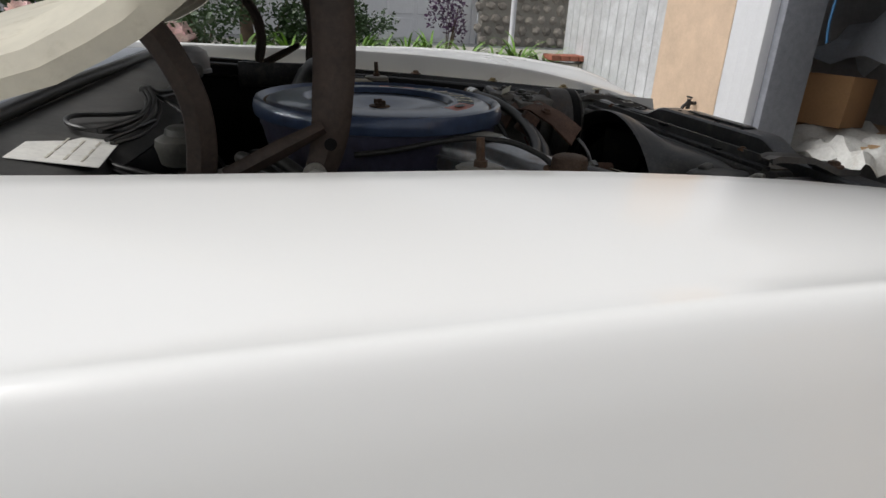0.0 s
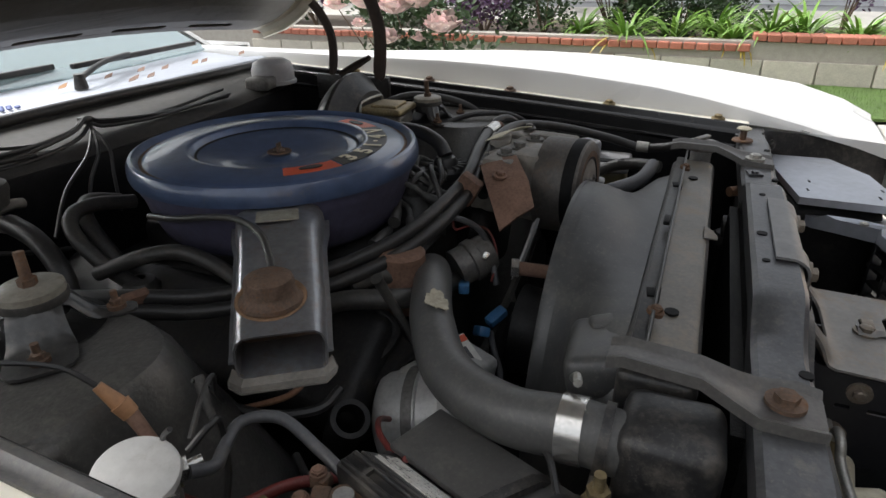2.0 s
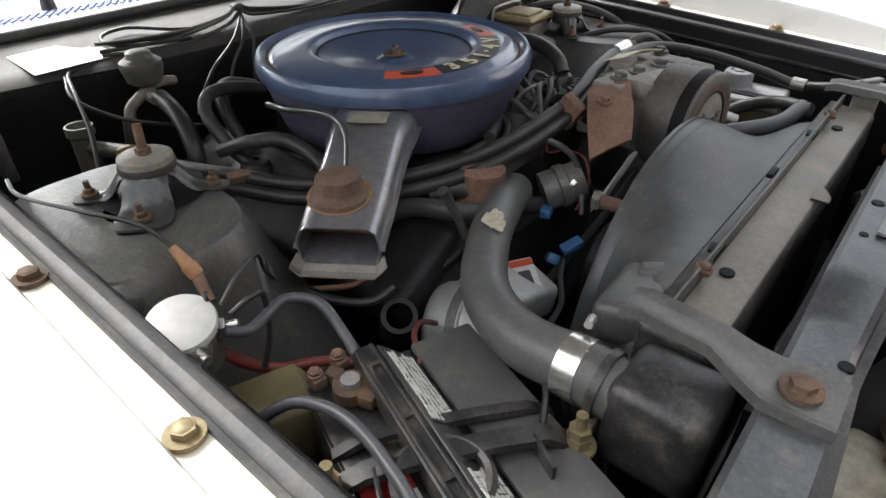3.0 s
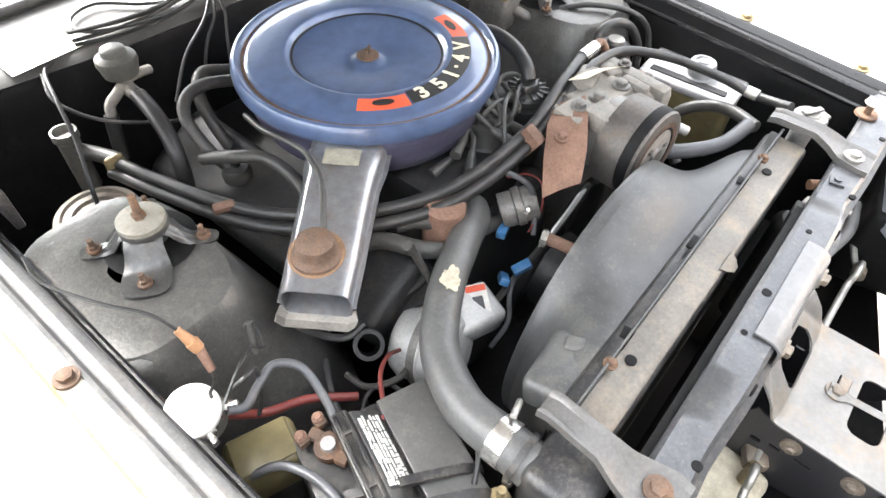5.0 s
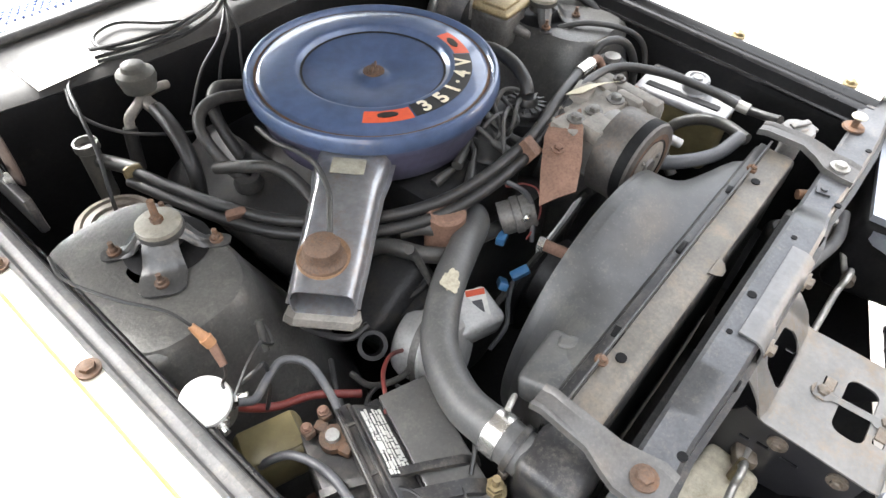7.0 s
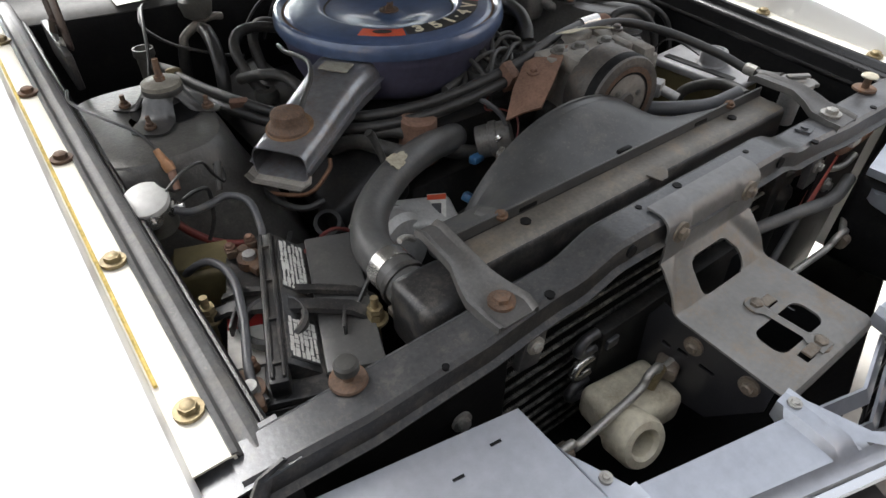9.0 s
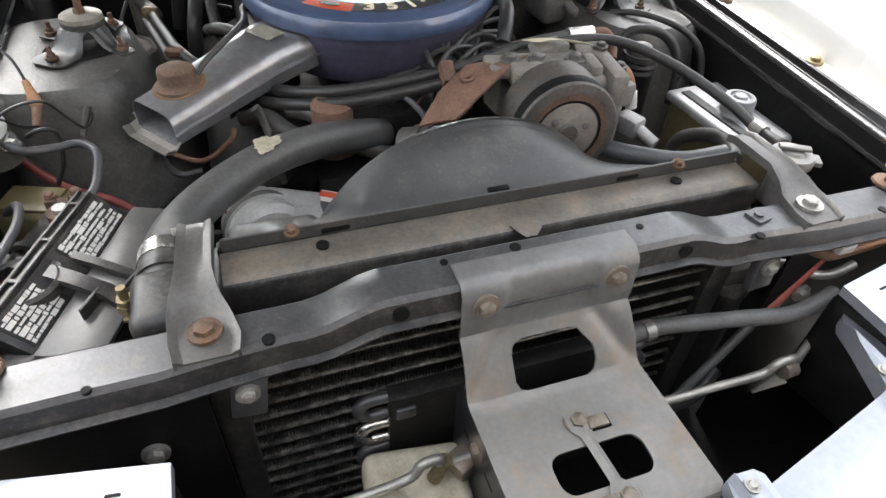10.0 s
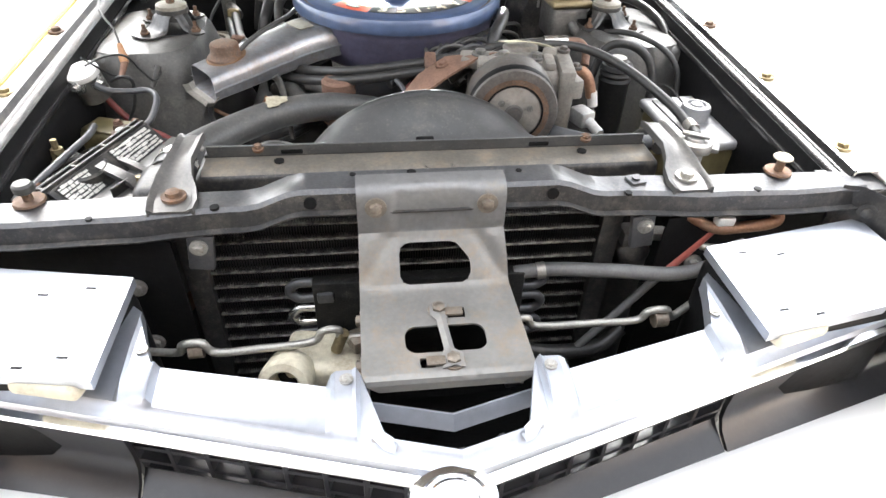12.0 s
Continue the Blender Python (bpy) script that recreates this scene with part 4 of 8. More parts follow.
def bracket_pt(x, s_, up):
    """A place on the pressed bracket: x across, s_ along its bends, up off its face."""
    ss, ys, zs = zip(*BEND)
    y, z = lerp(s_, ss, ys), lerp(s_, ss, zs)
    dy, dz = lerp(s_ + 0.004, ss, ys) - lerp(s_ - 0.004, ss, ys), lerp(s_ + 0.004, ss, zs) - lerp(s_ - 0.004, ss, zs)
    k = math.hypot(dy, dz) or 1.0
    a = abs(x)
    pad = min(1, max(0, (a - 0.046) / 0.006)) * min(1, max(0, (s_ - 0.020) / 0.006)) * min(1, max(0, (0.079 - s_) / 0.006))
    rib = a - lerp(s_, [0.080, 0.155], [0.052, 0.098])
    gusset = math.exp(-(rib / 0.011) ** 2) * min(1, max(0, (s_ - 0.076) / 0.012)) * min(1, max(0, (0.165 - s_) / 0.02))
    up = up + 0.0035 * pad - 0.004 * gusset + 0.003 * min(1, max(0, rib / 0.02)) * min(1, max(0, (s_ - 0.08) / 0.01)) * min(1, max(0, (0.15 - s_) / 0.02))
    return Vector((CX + x, y + up * dz / k, z - up * dy / k))


outer = [(-W, -0.008), (-W, 0.08), (-W - 0.002, 0.15), (-W - 0.002, 0.290), (-W + 0.003, 0.302), (-W + 0.016, 0.312), (W - 0.010, 0.312), (W + 0.004, 0.302), (W + 0.008, 0.290), (W + 0.003, 0.15), (W, 0.08), (W, -0.008)]
hole_top = [(-0.044 + 0.014 * (1 - math.cos(radians(a))), 0.108 - 0.014 * math.sin(radians(a)) + 0.002) for a in (0, 30, 60, 90)] + [(0.022, 0.096), (0.031, 0.099), (0.046, 0.119), (0.048, 0.127), (0.048, 0.138), (0.044, 0.147), (0.036, 0.1515), (-0.032, 0.1515), (-0.040, 0.148), (-0.044, 0.140)]
holes = [hole_top, rounded(-0.045, 0.223, 0.052, 0.264, 0.014), rounded(0.010, 0.196, 0.032, 0.212, 0.001), rounded(-0.030, 0.272, -0.012, 0.286, 0.001)]
SPLIT = 0.0815
flange = [(-W, -0.008), (-W, SPLIT), (W, SPLIT), (W, -0.008)]
lower = [(-W, SPLIT)] + [q for q in outer if q[1] > SPLIT] + [(W, SPLIT)]
for outline, cut, name, m_, note in ((flange, [], "top_flange", FLANGE, "darker worn top flange"), (lower, holes, "pressed_plate", PLATE, "")):
    bm = plate(outline, cut, 0.003)
    for k in range(-22, 23):
        bmesh.ops.bisect_plane(bm, geom=bm.verts[:] + bm.edges[:] + bm.faces[:], plane_co=(k * 0.0042, 0, 0), plane_no=(1, 0, 0))
    for y in [q[0] for q in BEND[1:-1]] + [0.0285, 0.045, 0.055, 0.065] + [0.0925 + 0.0042 * k for k in range(14)] + [0.19, 0.215, 0.24, 0.265]:
        bmesh.ops.bisect_plane(bm, geom=bm.verts[:] + bm.edges[:] + bm.faces[:], plane_co=(0, y, 0), plane_no=(0, 1, 0))
    for v in bm.verts:
        x, y, z = v.co
        v.co = bracket_pt(x, y, z)
    part(name, bm, m_, lb, note)
for x, s_ in ((-0.071, 0.041), (0.07, 0.041), (0.0, 0.199), (0.008, 0.279)):
    p, q = bracket_pt(x, s_, 0.002), bracket_pt(x, s_, 0.012)
    bolt(lb, p, p - q if (p - q).dot(Vector((0, -1, 1))) > 0 else q - p, 0.0085, 0.008, WORNB)
bm = bmesh.new()
sheet(bm, [[bracket_pt(x0 + e * w, s_, 0.0) + Vector((0, 0, 0.004 + 0.004 * (1 - abs(e)))) for e in (-1, -0.6, 0, 0.6, 1)] for x0, s_, w in ((0.0, 0.190, 0.012), (0.0, 0.207, 0.012), (0.001, 0.215, 0.006), (0.005, 0.262, 0.006), (0.008, 0.270, 0.013), (0.008, 0.290, 0.013))], 0.002)
part("latch_bar", bm, PLATE, lb, "worn latch bar with flat ends")
for x0, s_ in ((0.018, 0.204), (-0.012, 0.279)):
    part("latch_tab", box(bmesh.new(), bracket_pt(x0, s_, 0.0) + Vector((0, 0, 0.004)), (0.022, 0.013, 0.004), bev=0.001), WORNB, lb, "small worn tab")

# radiator brackets
STRAP = mat("dark_worn_strap_steel", (0.125, 0.121, 0.116), 0.4, 0.45, 0.2, 30, 0.08, dirt=(0.2, 0.17, 0.135), dirt_amount=0.24, dirt_scale=24)
for s, x in ((-1, -0.336), (1, 0.336)):
    br = thing("radiator_bracket", "S-bent black steel radiator bracket", "bracket", (x, 0, 0.86))
    rows = []
    for y, z, w, dx in ((-0.03, 0.858, 0.028, 0), (-0.012, 0.860, 0.031, 0), (0.018, 0.861, 0.028, s * 0.004), (0.035, 0.868, 0.023, s * 0.006), (0.06, 0.877, 0.0175, s * 0.004), (0.12, 0.879, 0.017, 0), (0.133, 0.875, 0.017, 0)):
        rows.append([(x + dx - w, y, z - 0.006), (x + dx - w + 0.001, y, z + 0.004), (x + dx - w + 0.005, y, z + 0.003), (x + dx - w + 0.009, y, z), (x + dx, y, z + 0.0005), (x + dx + w - 0.009, y, z), (x + dx + w - 0.005, y, z + 0.003), (x + dx + w - 0.001, y, z + 0.004), (x + dx + w, y, z - 0.006)])
    part("strap", sheet(bmesh.new(), rows, 0.003), STRAP, br)
    bolt(br, (x, -0.002, 0.862), (0, 0, 1), 0.0095, 0.008, RUSTY if s < 0 else STEEL)

# condenser in front of the radiator
cond = thing("condenser", "black serpentine air-conditioning condenser", "condenser", (CX, 0.02, 0.4))
bm = box(bmesh.new(), (-0.045, 0.022, 0.60), (0.56, 0.012, 0.42))
for k in range(150):
    box(bm, (-0.322 + k * 0.0037, 0.014, 0.60), (0.0007, 0.012, 0.42))
tagged(part("fin_pack", bm, FINS, cond), kind="stuff")
for k in range(16):
    z = 0.805 - k * 0.0262
    bm = box(bmesh.new(), (-0.045, 0.012, z), (0.56, 0.016, 0.0045), bev=0.0015, seg=1)
    part("condenser_tube", bm, CTUBE, cond, "dusty flat tube")
for x in (-0.335, 0.245):
    part("side_rail", box(bmesh.new(), (x, 0.005, 0.61), (0.03, 0.02, 0.42), bev=0.002), BLACK, cond)

# headlamp housings, header panel, grille, bumper
for s in (-1, 1):
    zt = 0.80
    outline = [(0.362, -0.082), (0.615, -0.035), (0.62, -0.155), (0.53, -0.210), (0.362, -0.240)]
    bm = plate([(CX + s * a, b) for a, b in outline], (), 0.004, pose(0, 0, zt))
    hp = part("headlamp_housing", bm, ALU, car, "silver-grey headlamp housing")
    bm = bmesh.new()
    sheet(bm, [[(CX + s * a, b, z) for a, b in outline + outline[:1]] for z in (zt - 0.002, zt - 0.011)], 0.002)
    part("housing_side", bm, ALU, hp)
    part("lamp_bucket", box(bmesh.new(), (CX + s * 0.485, -0.128, 0.70), (0.225, 0.15, 0.17), (0, 0, s * 10), 0.02, 3), INNER, hp, "black headlamp bucket")
    part("lamp_edge", box(bmesh.new(), (CX + s * 0.412, -0.222, 0.784), (0.075, 0.030, 0.018), (0, 0, s * 14), 0.007, 3), CREAMP, hp, "cream headlamp edge")
    # small near-black dashes stand for the shade in the housing's slots
    for a, b in ((0.405, -0.098), (0.455, -0.105), (0.40, -0.205), (0.44, -0.215)):
        part("slot", box(bmesh.new(), (CX + s * a, b, zt + 0.0022), (0.012, 0.003, 0.001), (0, 0, s * 8)), INNER, hp)


def front_y(d):
    return -0.352 + 0.285 * d


def bumper_y(d):
    return -0.366 + 0.245 * min(d, 0.66) + max(0, d - 0.66) * 0.6


# the header panel: two halves, ribbed, round a central opening
for s in (-1, 1):
    bm, rows = bmesh.new(), []
    for a in (0.066, 0.075, 0.088, 0.098, 0.102, 0.106, 0.124, 0.128, 0.134, 0.20, 0.26, 0.312, 0.317, 0.322, 0.345, 0.349, 0.354, 0.375, 0.43, 0.50, 0.58, 0.64):
        yf = front_y(a)
        yi = lerp(a, [0.066, 0.080, 0.094, 0.10, 0.126, 0.13, 0.325, 0.335, 0.36, 0.375, 0.39, 0.64], [-0.312, -0.300, -0.228, -0.226, -0.227, -0.243, -0.196, -0.17, -0.09, -0.09, yf + 0.05, yf + 0.05])
        h = 0.006 if 0.1 < a < 0.13 or 0.313 < a < 0.35 else 0.0
        h += 0.004 if a in (0.102, 0.128, 0.317, 0.349) else 0.0
        sag = 0.006 * math.sin(math.pi * min(1, max(0, (a - 0.13) / 0.19)))
        rows.append([(CX + s * a, yi, 0.752), (CX + s * a, yi, 0.770 + h), (CX + s * a, yi + (yf - yi) * 0.35, 0.769 + h - sag), (CX + s * a, yi + (yf - yi) * 0.7, 0.766 + h * 0.8 - sag), (CX + s * a, yf + 0.016, 0.764), (CX + s * a, yf + 0.010, 0.758), (CX + s * a, yf, 0.756), (CX + s * a, yf - 0.002, 0.744)])
    hdr = part("header_panel", sheet(bm, rows, 0.003), ALU, car, "silver-grey V-shaped grille header panel")
    bolt(hdr, (CX + s * 0.112, -0.240, 0.776), (0, 0, 1), 0.0055, 0.003, STEEL, 1.35)
    bolt(hdr, (CX + s * 0.335, -0.178, 0.777), (0, 0, 1), 0.005, 0.003, STEEL, 1.35)
    bm, rows = bmesh.new(), []
    for a in np.linspace(0.0, 0.64, 17):
        yf = front_y(a)
        rows.append([(CX + s * a, yf + 0.002, 0.747), (CX + s * a, yf - 0.010, 0.745), (CX + s * a, yf - 0.011, 0.738), (CX + s * a, yf + 0.002, 0.736)])
    part("trim_strip", sheet(bm, rows, 0.001), CHROME, hdr, "bright trim along the edge")
    # nose web and the V bars behind it
    bm, rows = bmesh.new(), []
    for a in (0.0, 0.03, 0.05, 0.066):
        yf = front_y(a)
        rows.append([(CX + s * a, yf + 0.022, 0.767), (CX + s * a, yf + 0.016, 0.764), (CX + s * a, yf + 0.010, 0.758), (CX + s * a, yf, 0.756), (CX + s * a, yf - 0.002, 0.744)])
    part("nose_web", sheet(bm, rows, 0.003), ALU, hdr)
    for yy, zz, h in ((-0.262, 0.735, 0.012), (-0.285, 0.700, 0.010)):
        bm = sheet(bmesh.new(), [[(CX + s * a, yy - 0.012 + 0.27 * a, zz + h), (CX + s * a, yy - 0.022 + 0.27 * a, zz - h * 0.4)] for a in (0.0, 0.05, 0.1)], 0.004)
        part("cross_bar", bm, ALU, hdr, "angled grey cross bar")

# the grille: an open lattice in two halves, with closed panels outside it
for s in (-1, 1):
    gr = part("grille", sheet(bmesh.new(), [[(CX + s * a, front_y(a) + 0.03, z) for z in (0.742, 0.728)] for a in (0.0, 0.18, 0.36)], 0.004), PLASTIC, car, "dark plastic lattice grille")
    for k in range(9):
        a = 0.006 + k * 0.0445
        part("grille_bar", box(bmesh.new(), (CX + s * a, front_y(a) + 0.033, 0.665), (0.007, 0.017, 0.15), (0, 0, s * 16), 0.001, 1), PLASTIC, gr)
    for z in (0.722, 0.695, 0.668, 0.641, 0.614, 0.594):
        bm = sheet(bmesh.new(), [[(CX + s * a, front_y(a) + 0.0245, z + 0.003), (CX + s * a, front_y(a) + 0.0405, z + 0.003)] for a in (0.0, 0.18, 0.37)], 0.006)
        part("grille_bar", bm, PLASTIC, gr)
    bm, rows = bmesh.new(), []
    for a in np.linspace(0.36, 0.74, 11):
        yf = front_y(a)
        rows.append([(CX + s * a, yf + 0.006, 0.738), (CX + s * a, yf + 0.012, 0.69), (CX + s * a, yf + 0.014, 0.662), (CX + s * a, yf + 0.012, 0.642), (CX + s * a, yf + 0.002, 0.627), (CX + s * a, bumper_y(a) + 0.004, 0.6135)])
    part("headlamp_door", sheet(bm, rows, 0.006), PLASTIC, car, "dark headlamp door")
    bm = sheet(bmesh.new(), [[(CX + s * a, front_y(a) + 0.022, 0.632), (CX + s * a, front_y(a) + 0.014, 0.626), (CX + s * a, front_y(a) + 0.004, 0.6215), (CX + s * a, front_y(a) - 0.006, 0.618), (CX + s * a, bumper_y(a) + 0.004, 0.6125)] for a in np.linspace(0.0, 0.357, 9)], 0.003)
    part("grille_apron", bm, PLASTIC, car, "dark apron between the grille and the bumper")
em = basis((CX - 0.012, -0.366, 0.742), (1, 0, 0), (0, 0.95, 0.31))
bm = lathe(bmesh.new(), [(0.0, 0.008), (0.5, 0.008), (0.56, 0.011), (0.64, 0.008), (0.72, 0.010), (0.94, 0.007), (1.0, 0.0), (0.94, -0.006), (0.0, -0.006)], em @ Matrix.Diagonal((0.045, 0.031, 1, 1)), 40)
part("nose_emblem", bm, CHROME, car, "oval chrome nose emblem")
bm, rows = bmesh.new(), []
for d in np.linspace(-0.84, 0.84, 43):
    a = abs(d)
    yf = bumper_y(a)
    rows.append([(CX + d, yf + 0.02, 0.55), (CX + d, yf + 0.014, 0.612), (CX + d, yf + 0.004, 0.618), (CX + d, yf - 0.03, 0.621), (CX + d, yf - 0.085, 0.61), (CX + d, yf - 0.10, 0.55), (CX + d, yf - 0.08, 0.48), (CX + d, yf - 0.02, 0.46)])
part("bumper", sheet(bm, rows, 0.004), WHITE, car, "white front bumper")

# near-black sheet added between grille and crossmember to block the bright ground
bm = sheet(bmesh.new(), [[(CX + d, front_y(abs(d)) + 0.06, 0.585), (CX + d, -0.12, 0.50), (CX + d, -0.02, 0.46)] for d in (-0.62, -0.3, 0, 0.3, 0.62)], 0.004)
part("lower_valance", bm, INNER, car, "near-black valance sheet added to hide the bright ground")

# ---- the engine ----
eng = thing("engine", "oily dark V8 engine block", "engine", (CX, 0.7, 0.3))
bm = box(bmesh.new(), (CX, 0.70, 0.52), (0.34, 0.62, 0.40), bev=0.03)
part("block", bm, ENGINE, eng)
bm = box(bmesh.new(), (CX, 0.68, 0.74), (0.20, 0.5, 0.10), bev=0.02)
part("intake_manifold", bm, ENGINE, eng)
for s in (-1, 1):
    bm = box(bmesh.new(), (CX + s * 0.235, 0.68, 0.705), (0.15, 0.56, 0.10), rot=(0, s * 28, 0), bev=0.025, seg=3)
    part("valve_cover", bm, ENGINE, eng, "black rocker cover")

# air cleaner
AX, AY, LK = -0.015, 0.703, 0.9695
ac = thing("air_cleaner", "round dark blue air cleaner with an orange decal and snorkel", "air cleaner", (AX, AY, 0.8))
am = pose(AX, AY, 0) @ Matrix.Diagonal((LK, LK, 1, 1))
bm = lathe(bmesh.new(), [(0.0, 0.8955), (0.016, 0.8955), (0.022, 0.8945), (0.027, 0.8915), (0.034, 0.8905), (0.046, 0.892), (0.066, 0.8965), (0.09, 0.9015), (0.112, 0.9045), (0.1225, 0.9050), (0.129, 0.9045), (0.1325, 0.9075), (0.1355, 0.9135), (0.139, 0.9158), (0.144, 0.9163), (0.197, 0.9128), (0.2025, 0.911), (0.2065, 0.9075), (0.2095, 0.907), (0.2125, 0.9095), (0.2155, 0.9142), (0.2195, 0.9162), (0.224, 0.9148), (0.2275, 0.909), (0.229, 0.900), (0.229, 0.893), (0.2275, 0.888), (0.222, 0.886), (0.21, 0.886), (0.0, 0.884)], am, 128)
lid = part("lid", bm, BLUE, ac, "dark blue enamelled lid")
bm = lathe(bmesh.new(), [(0.205, 0.889), (0.217, 0.888), (0.218, 0.872), (0.214, 0.866), (0.208, 0.84), (0.196, 0.808), (0.183, 0.797), (0.10, 0.79), (0.10, 0.76), (0.0, 0.76)], am, 72)
part("housing", bm, PURPLE, ac, "faded violet-blue housing")
bm = cyl(bmesh.new(), (AX, AY, 0.897), (AX, AY, 0.912), 0.004, seg=10)
lathe(bm, [(0.020, 0.8985), (0.019, 0.9005), (0.010, 0.901), (0.008, 0.905), (0.0, 0.905)], am, 24)
for a in (30, 210):
    box(bm, (AX + 0.009 * math.cos(radians(a)), AY + 0.009 * math.sin(radians(a)), 0.906), (0.014, 0.004, 0.009), (0, 0, a), 0.0015)
part("wing_nut", bm, RUSTY, ac, "rusty wing nut")
part("groove_dirt_and_shade", lathe(bmesh.new(), [(0.2055, 0.9086), (0.2075, 0.9079), (0.2092, 0.9077), (0.2105, 0.9082), (0.2092, 0.9070), (0.2055, 0.9076), (0.2055, 0.9086)], am, 96), RUSTY, lid, "rusty dirt in the rim groove")
# dark ring paints the crease shade of the inner step
part("groove_dirt_and_shade", lathe(bmesh.new(), [(0.1262, 0.9050), (0.1285, 0.9049), (0.1305, 0.9062), (0.1285, 0.9042), (0.1262, 0.9043), (0.1262, 0.9050)], am, 96), ENGINE, lid, "dark ring for the shade in the inner step")


def arc_plate(a0, a1, r0, r1, z, n=14, t=0.0008):
    bm = bmesh.new()
    rows = [[(AX + r * LK * math.cos(radians(a)), AY + r * LK * math.sin(radians(a)), z - (r - 0.14) * 0.06) for r in (r0, (r0 + r1) / 2, r1)] for a in np.linspace(a0, a1, n)]
    return sheet(bm, rows, t)


for a0, a1, m_, zz, r0, r1, nm in ((219, 247, ORANGE, 0.9165, 0.1445, 0.179, "decal"), (247, 324, ORANGE, 0.9163, 0.1445, 0.179, "decal"), (248, 324, DECALB, 0.9170, 0.1465, 0.1775, "decal_panel"), (325, 352, ORANGE, 0.9165, 0.1445, 0.179, "decal")):
    part(nm, arc_plate(a0, a1, r0, r1, zz), m_, lid, "orange-red decal" if m_ is ORANGE else "black decal panel")
for a0, a1 in ((224, 242), (330, 348)):
    am_ = (a0 + a1) / 2
    c = Vector((AX + 0.162 * LK * math.cos(radians(am_)), AY + 0.162 * LK * math.sin(radians(am_)), 0.9158))
    bm = lathe(bmesh.new(), [(0.0, 0.0), (1.0, 0.0), (1.0, 0.001), (0.0, 0.001)], Matrix.Translation(c) @ pose(0, 0, 0, 0, 0, am_ + 90) @ Matrix.Diagonal((0.017, 0.007, 1, 1)), 24)
    part("decal_oval", bm, DECALB, lid, "plain dark oval")
for ch, a in zip("351·4V", (256.5, 269.5, 281.5, 290, 299.5, 313.5)):
    c = Vector((AX + 0.162 * LK * math.cos(radians(a)), AY + 0.162 * LK * math.sin(radians(a)), 0.9166))
    part("digit", letters(ch, 0.0385, Matrix.Translation(c) @ pose(0, 0, 0, 0, 0, a + 90), bold=0.0012), DECALW, lid, smooth=False)

# snorkel
sd = Vector((-0.812, -0.583, 0))
sl = Vector((-sd.y, sd.x, 0))
bm, rows = bmesh.new(), []
for t, w, zt, zb in ((0.17, 0.060, 0.886, 0.828), (0.24, 0.057, 0.884, 0.826), (0.27, 0.052, 0.880, 0.822), (0.34, 0.050, 0.868, 0.815), (0.40, 0.049, 0.857, 0.808), (0.445, 0.047, 0.850, 0.803), (0.458, 0.047, 0.848, 0.80)):
    c = Vector((AX, AY, 0)) + sd * t
    ring, h = [], zt - zb
    side = ((0.84, 0.0), (0.93, 0.06), (0.96, 0.30), (0.965, 0.40), (1.08, 0.415), (1.08, 0.455), (0.975, 0.47), (0.955, 0.70), (0.88, 0.88), (0.74, 0.975), (0.5, 1.0))
    for e, z in [(e, zb + h * k) for e, k in side] + [(-e, zb + h * k) for e, k in side[::-1]] + [(0.84, zb)]:
        q = c + sl * (w * e)
        ring.append((q.x, q.y, z))
    rows.append(ring)
bm2 = bmesh.new()
lip = []
for t, w, z in ((0.455, 0.048, 0.803), (0.466, 0.052, 0.797), (0.478, 0.050, 0.799)):
    q0 = Vector((AX, AY, 0)) + sd * t
    lip.append([(q0 + sl * (w * e)).to_tuple()[:2] + (z + 0.010 * max(0, abs(e) - 0.8) * 5,) for e in (-1.0, -0.9, -0.8, 0, 0.8, 0.9, 1.0)])
sheet(bm2, lip, 0.002)
sn = part("snorkel", sheet(bm, rows, 0.0022), SNORK, ac, "worn silver-blue steel snorkel")
part("snorkel_lip", bm2, DUSTALLOY, sn, "flared lower lip")
bm = box(bmesh.new(), Vector((AX, AY, 0.826)) + sd * 0.405, (0.004, 0.088, 0.034), (0, 0, math.degrees(math.atan2(sd.y, sd.x))), 0.001, 1)
part("snorkel_flap", bm, RUSTY, sn, "rusty inner flap")
c = Vector((-0.346, 0.474, 0))
bm = lathe(bmesh.new(), [(0.0, 0.884), (0.02, 0.8845), (0.0245, 0.882), (0.026, 0.878), (0.026, 0.868), (0.0285, 0.862), (0.033, 0.859), (0.034, 0.855)], Matrix.Translation(c), 32)
rm_ = basis((c.x, c.y, 0.8585), (-sd.y, sd.x, 0), -sd + Vector((0, 0, 0.17)))
part("rust_ring", lathe(bmesh.new(), [(0.026, 0.0), (0.0355, 0.0), (0.037, -0.0006), (0.0355, -0.0012), (0.026, -0.0012)], rm_, 40), mat("orange_rust_stain", (0.25, 0.15, 0.085), 0.75, 0, 0.4, 45, 0.2, dirt=(0.14, 0.07, 0.035), dirt_amount=0.4, dirt_scale=40), sn, "orange rust stain round the cap")
part("motor_cap", bm, RUSTY, sn, "rusty round vacuum motor cap")
pm = basis(Vector((AX, AY, 0.8867)) + sd * 0.245, sl, -sd + Vector((0, 0, 0.03)))
bm = plate(rounded(-0.026, -0.017, 0.026, 0.017, 0.003), (), 0.0012, pm)
part("data_plate", bm, mat("tarnished_data_plate", (0.36, 0.345, 0.28), 0.45, 0.2, 0.2, 60, 0.05, dirt=(0.22, 0.19, 0.13), dirt_amount=0.4, dirt_scale=50), sn, "small faded metal data plate")

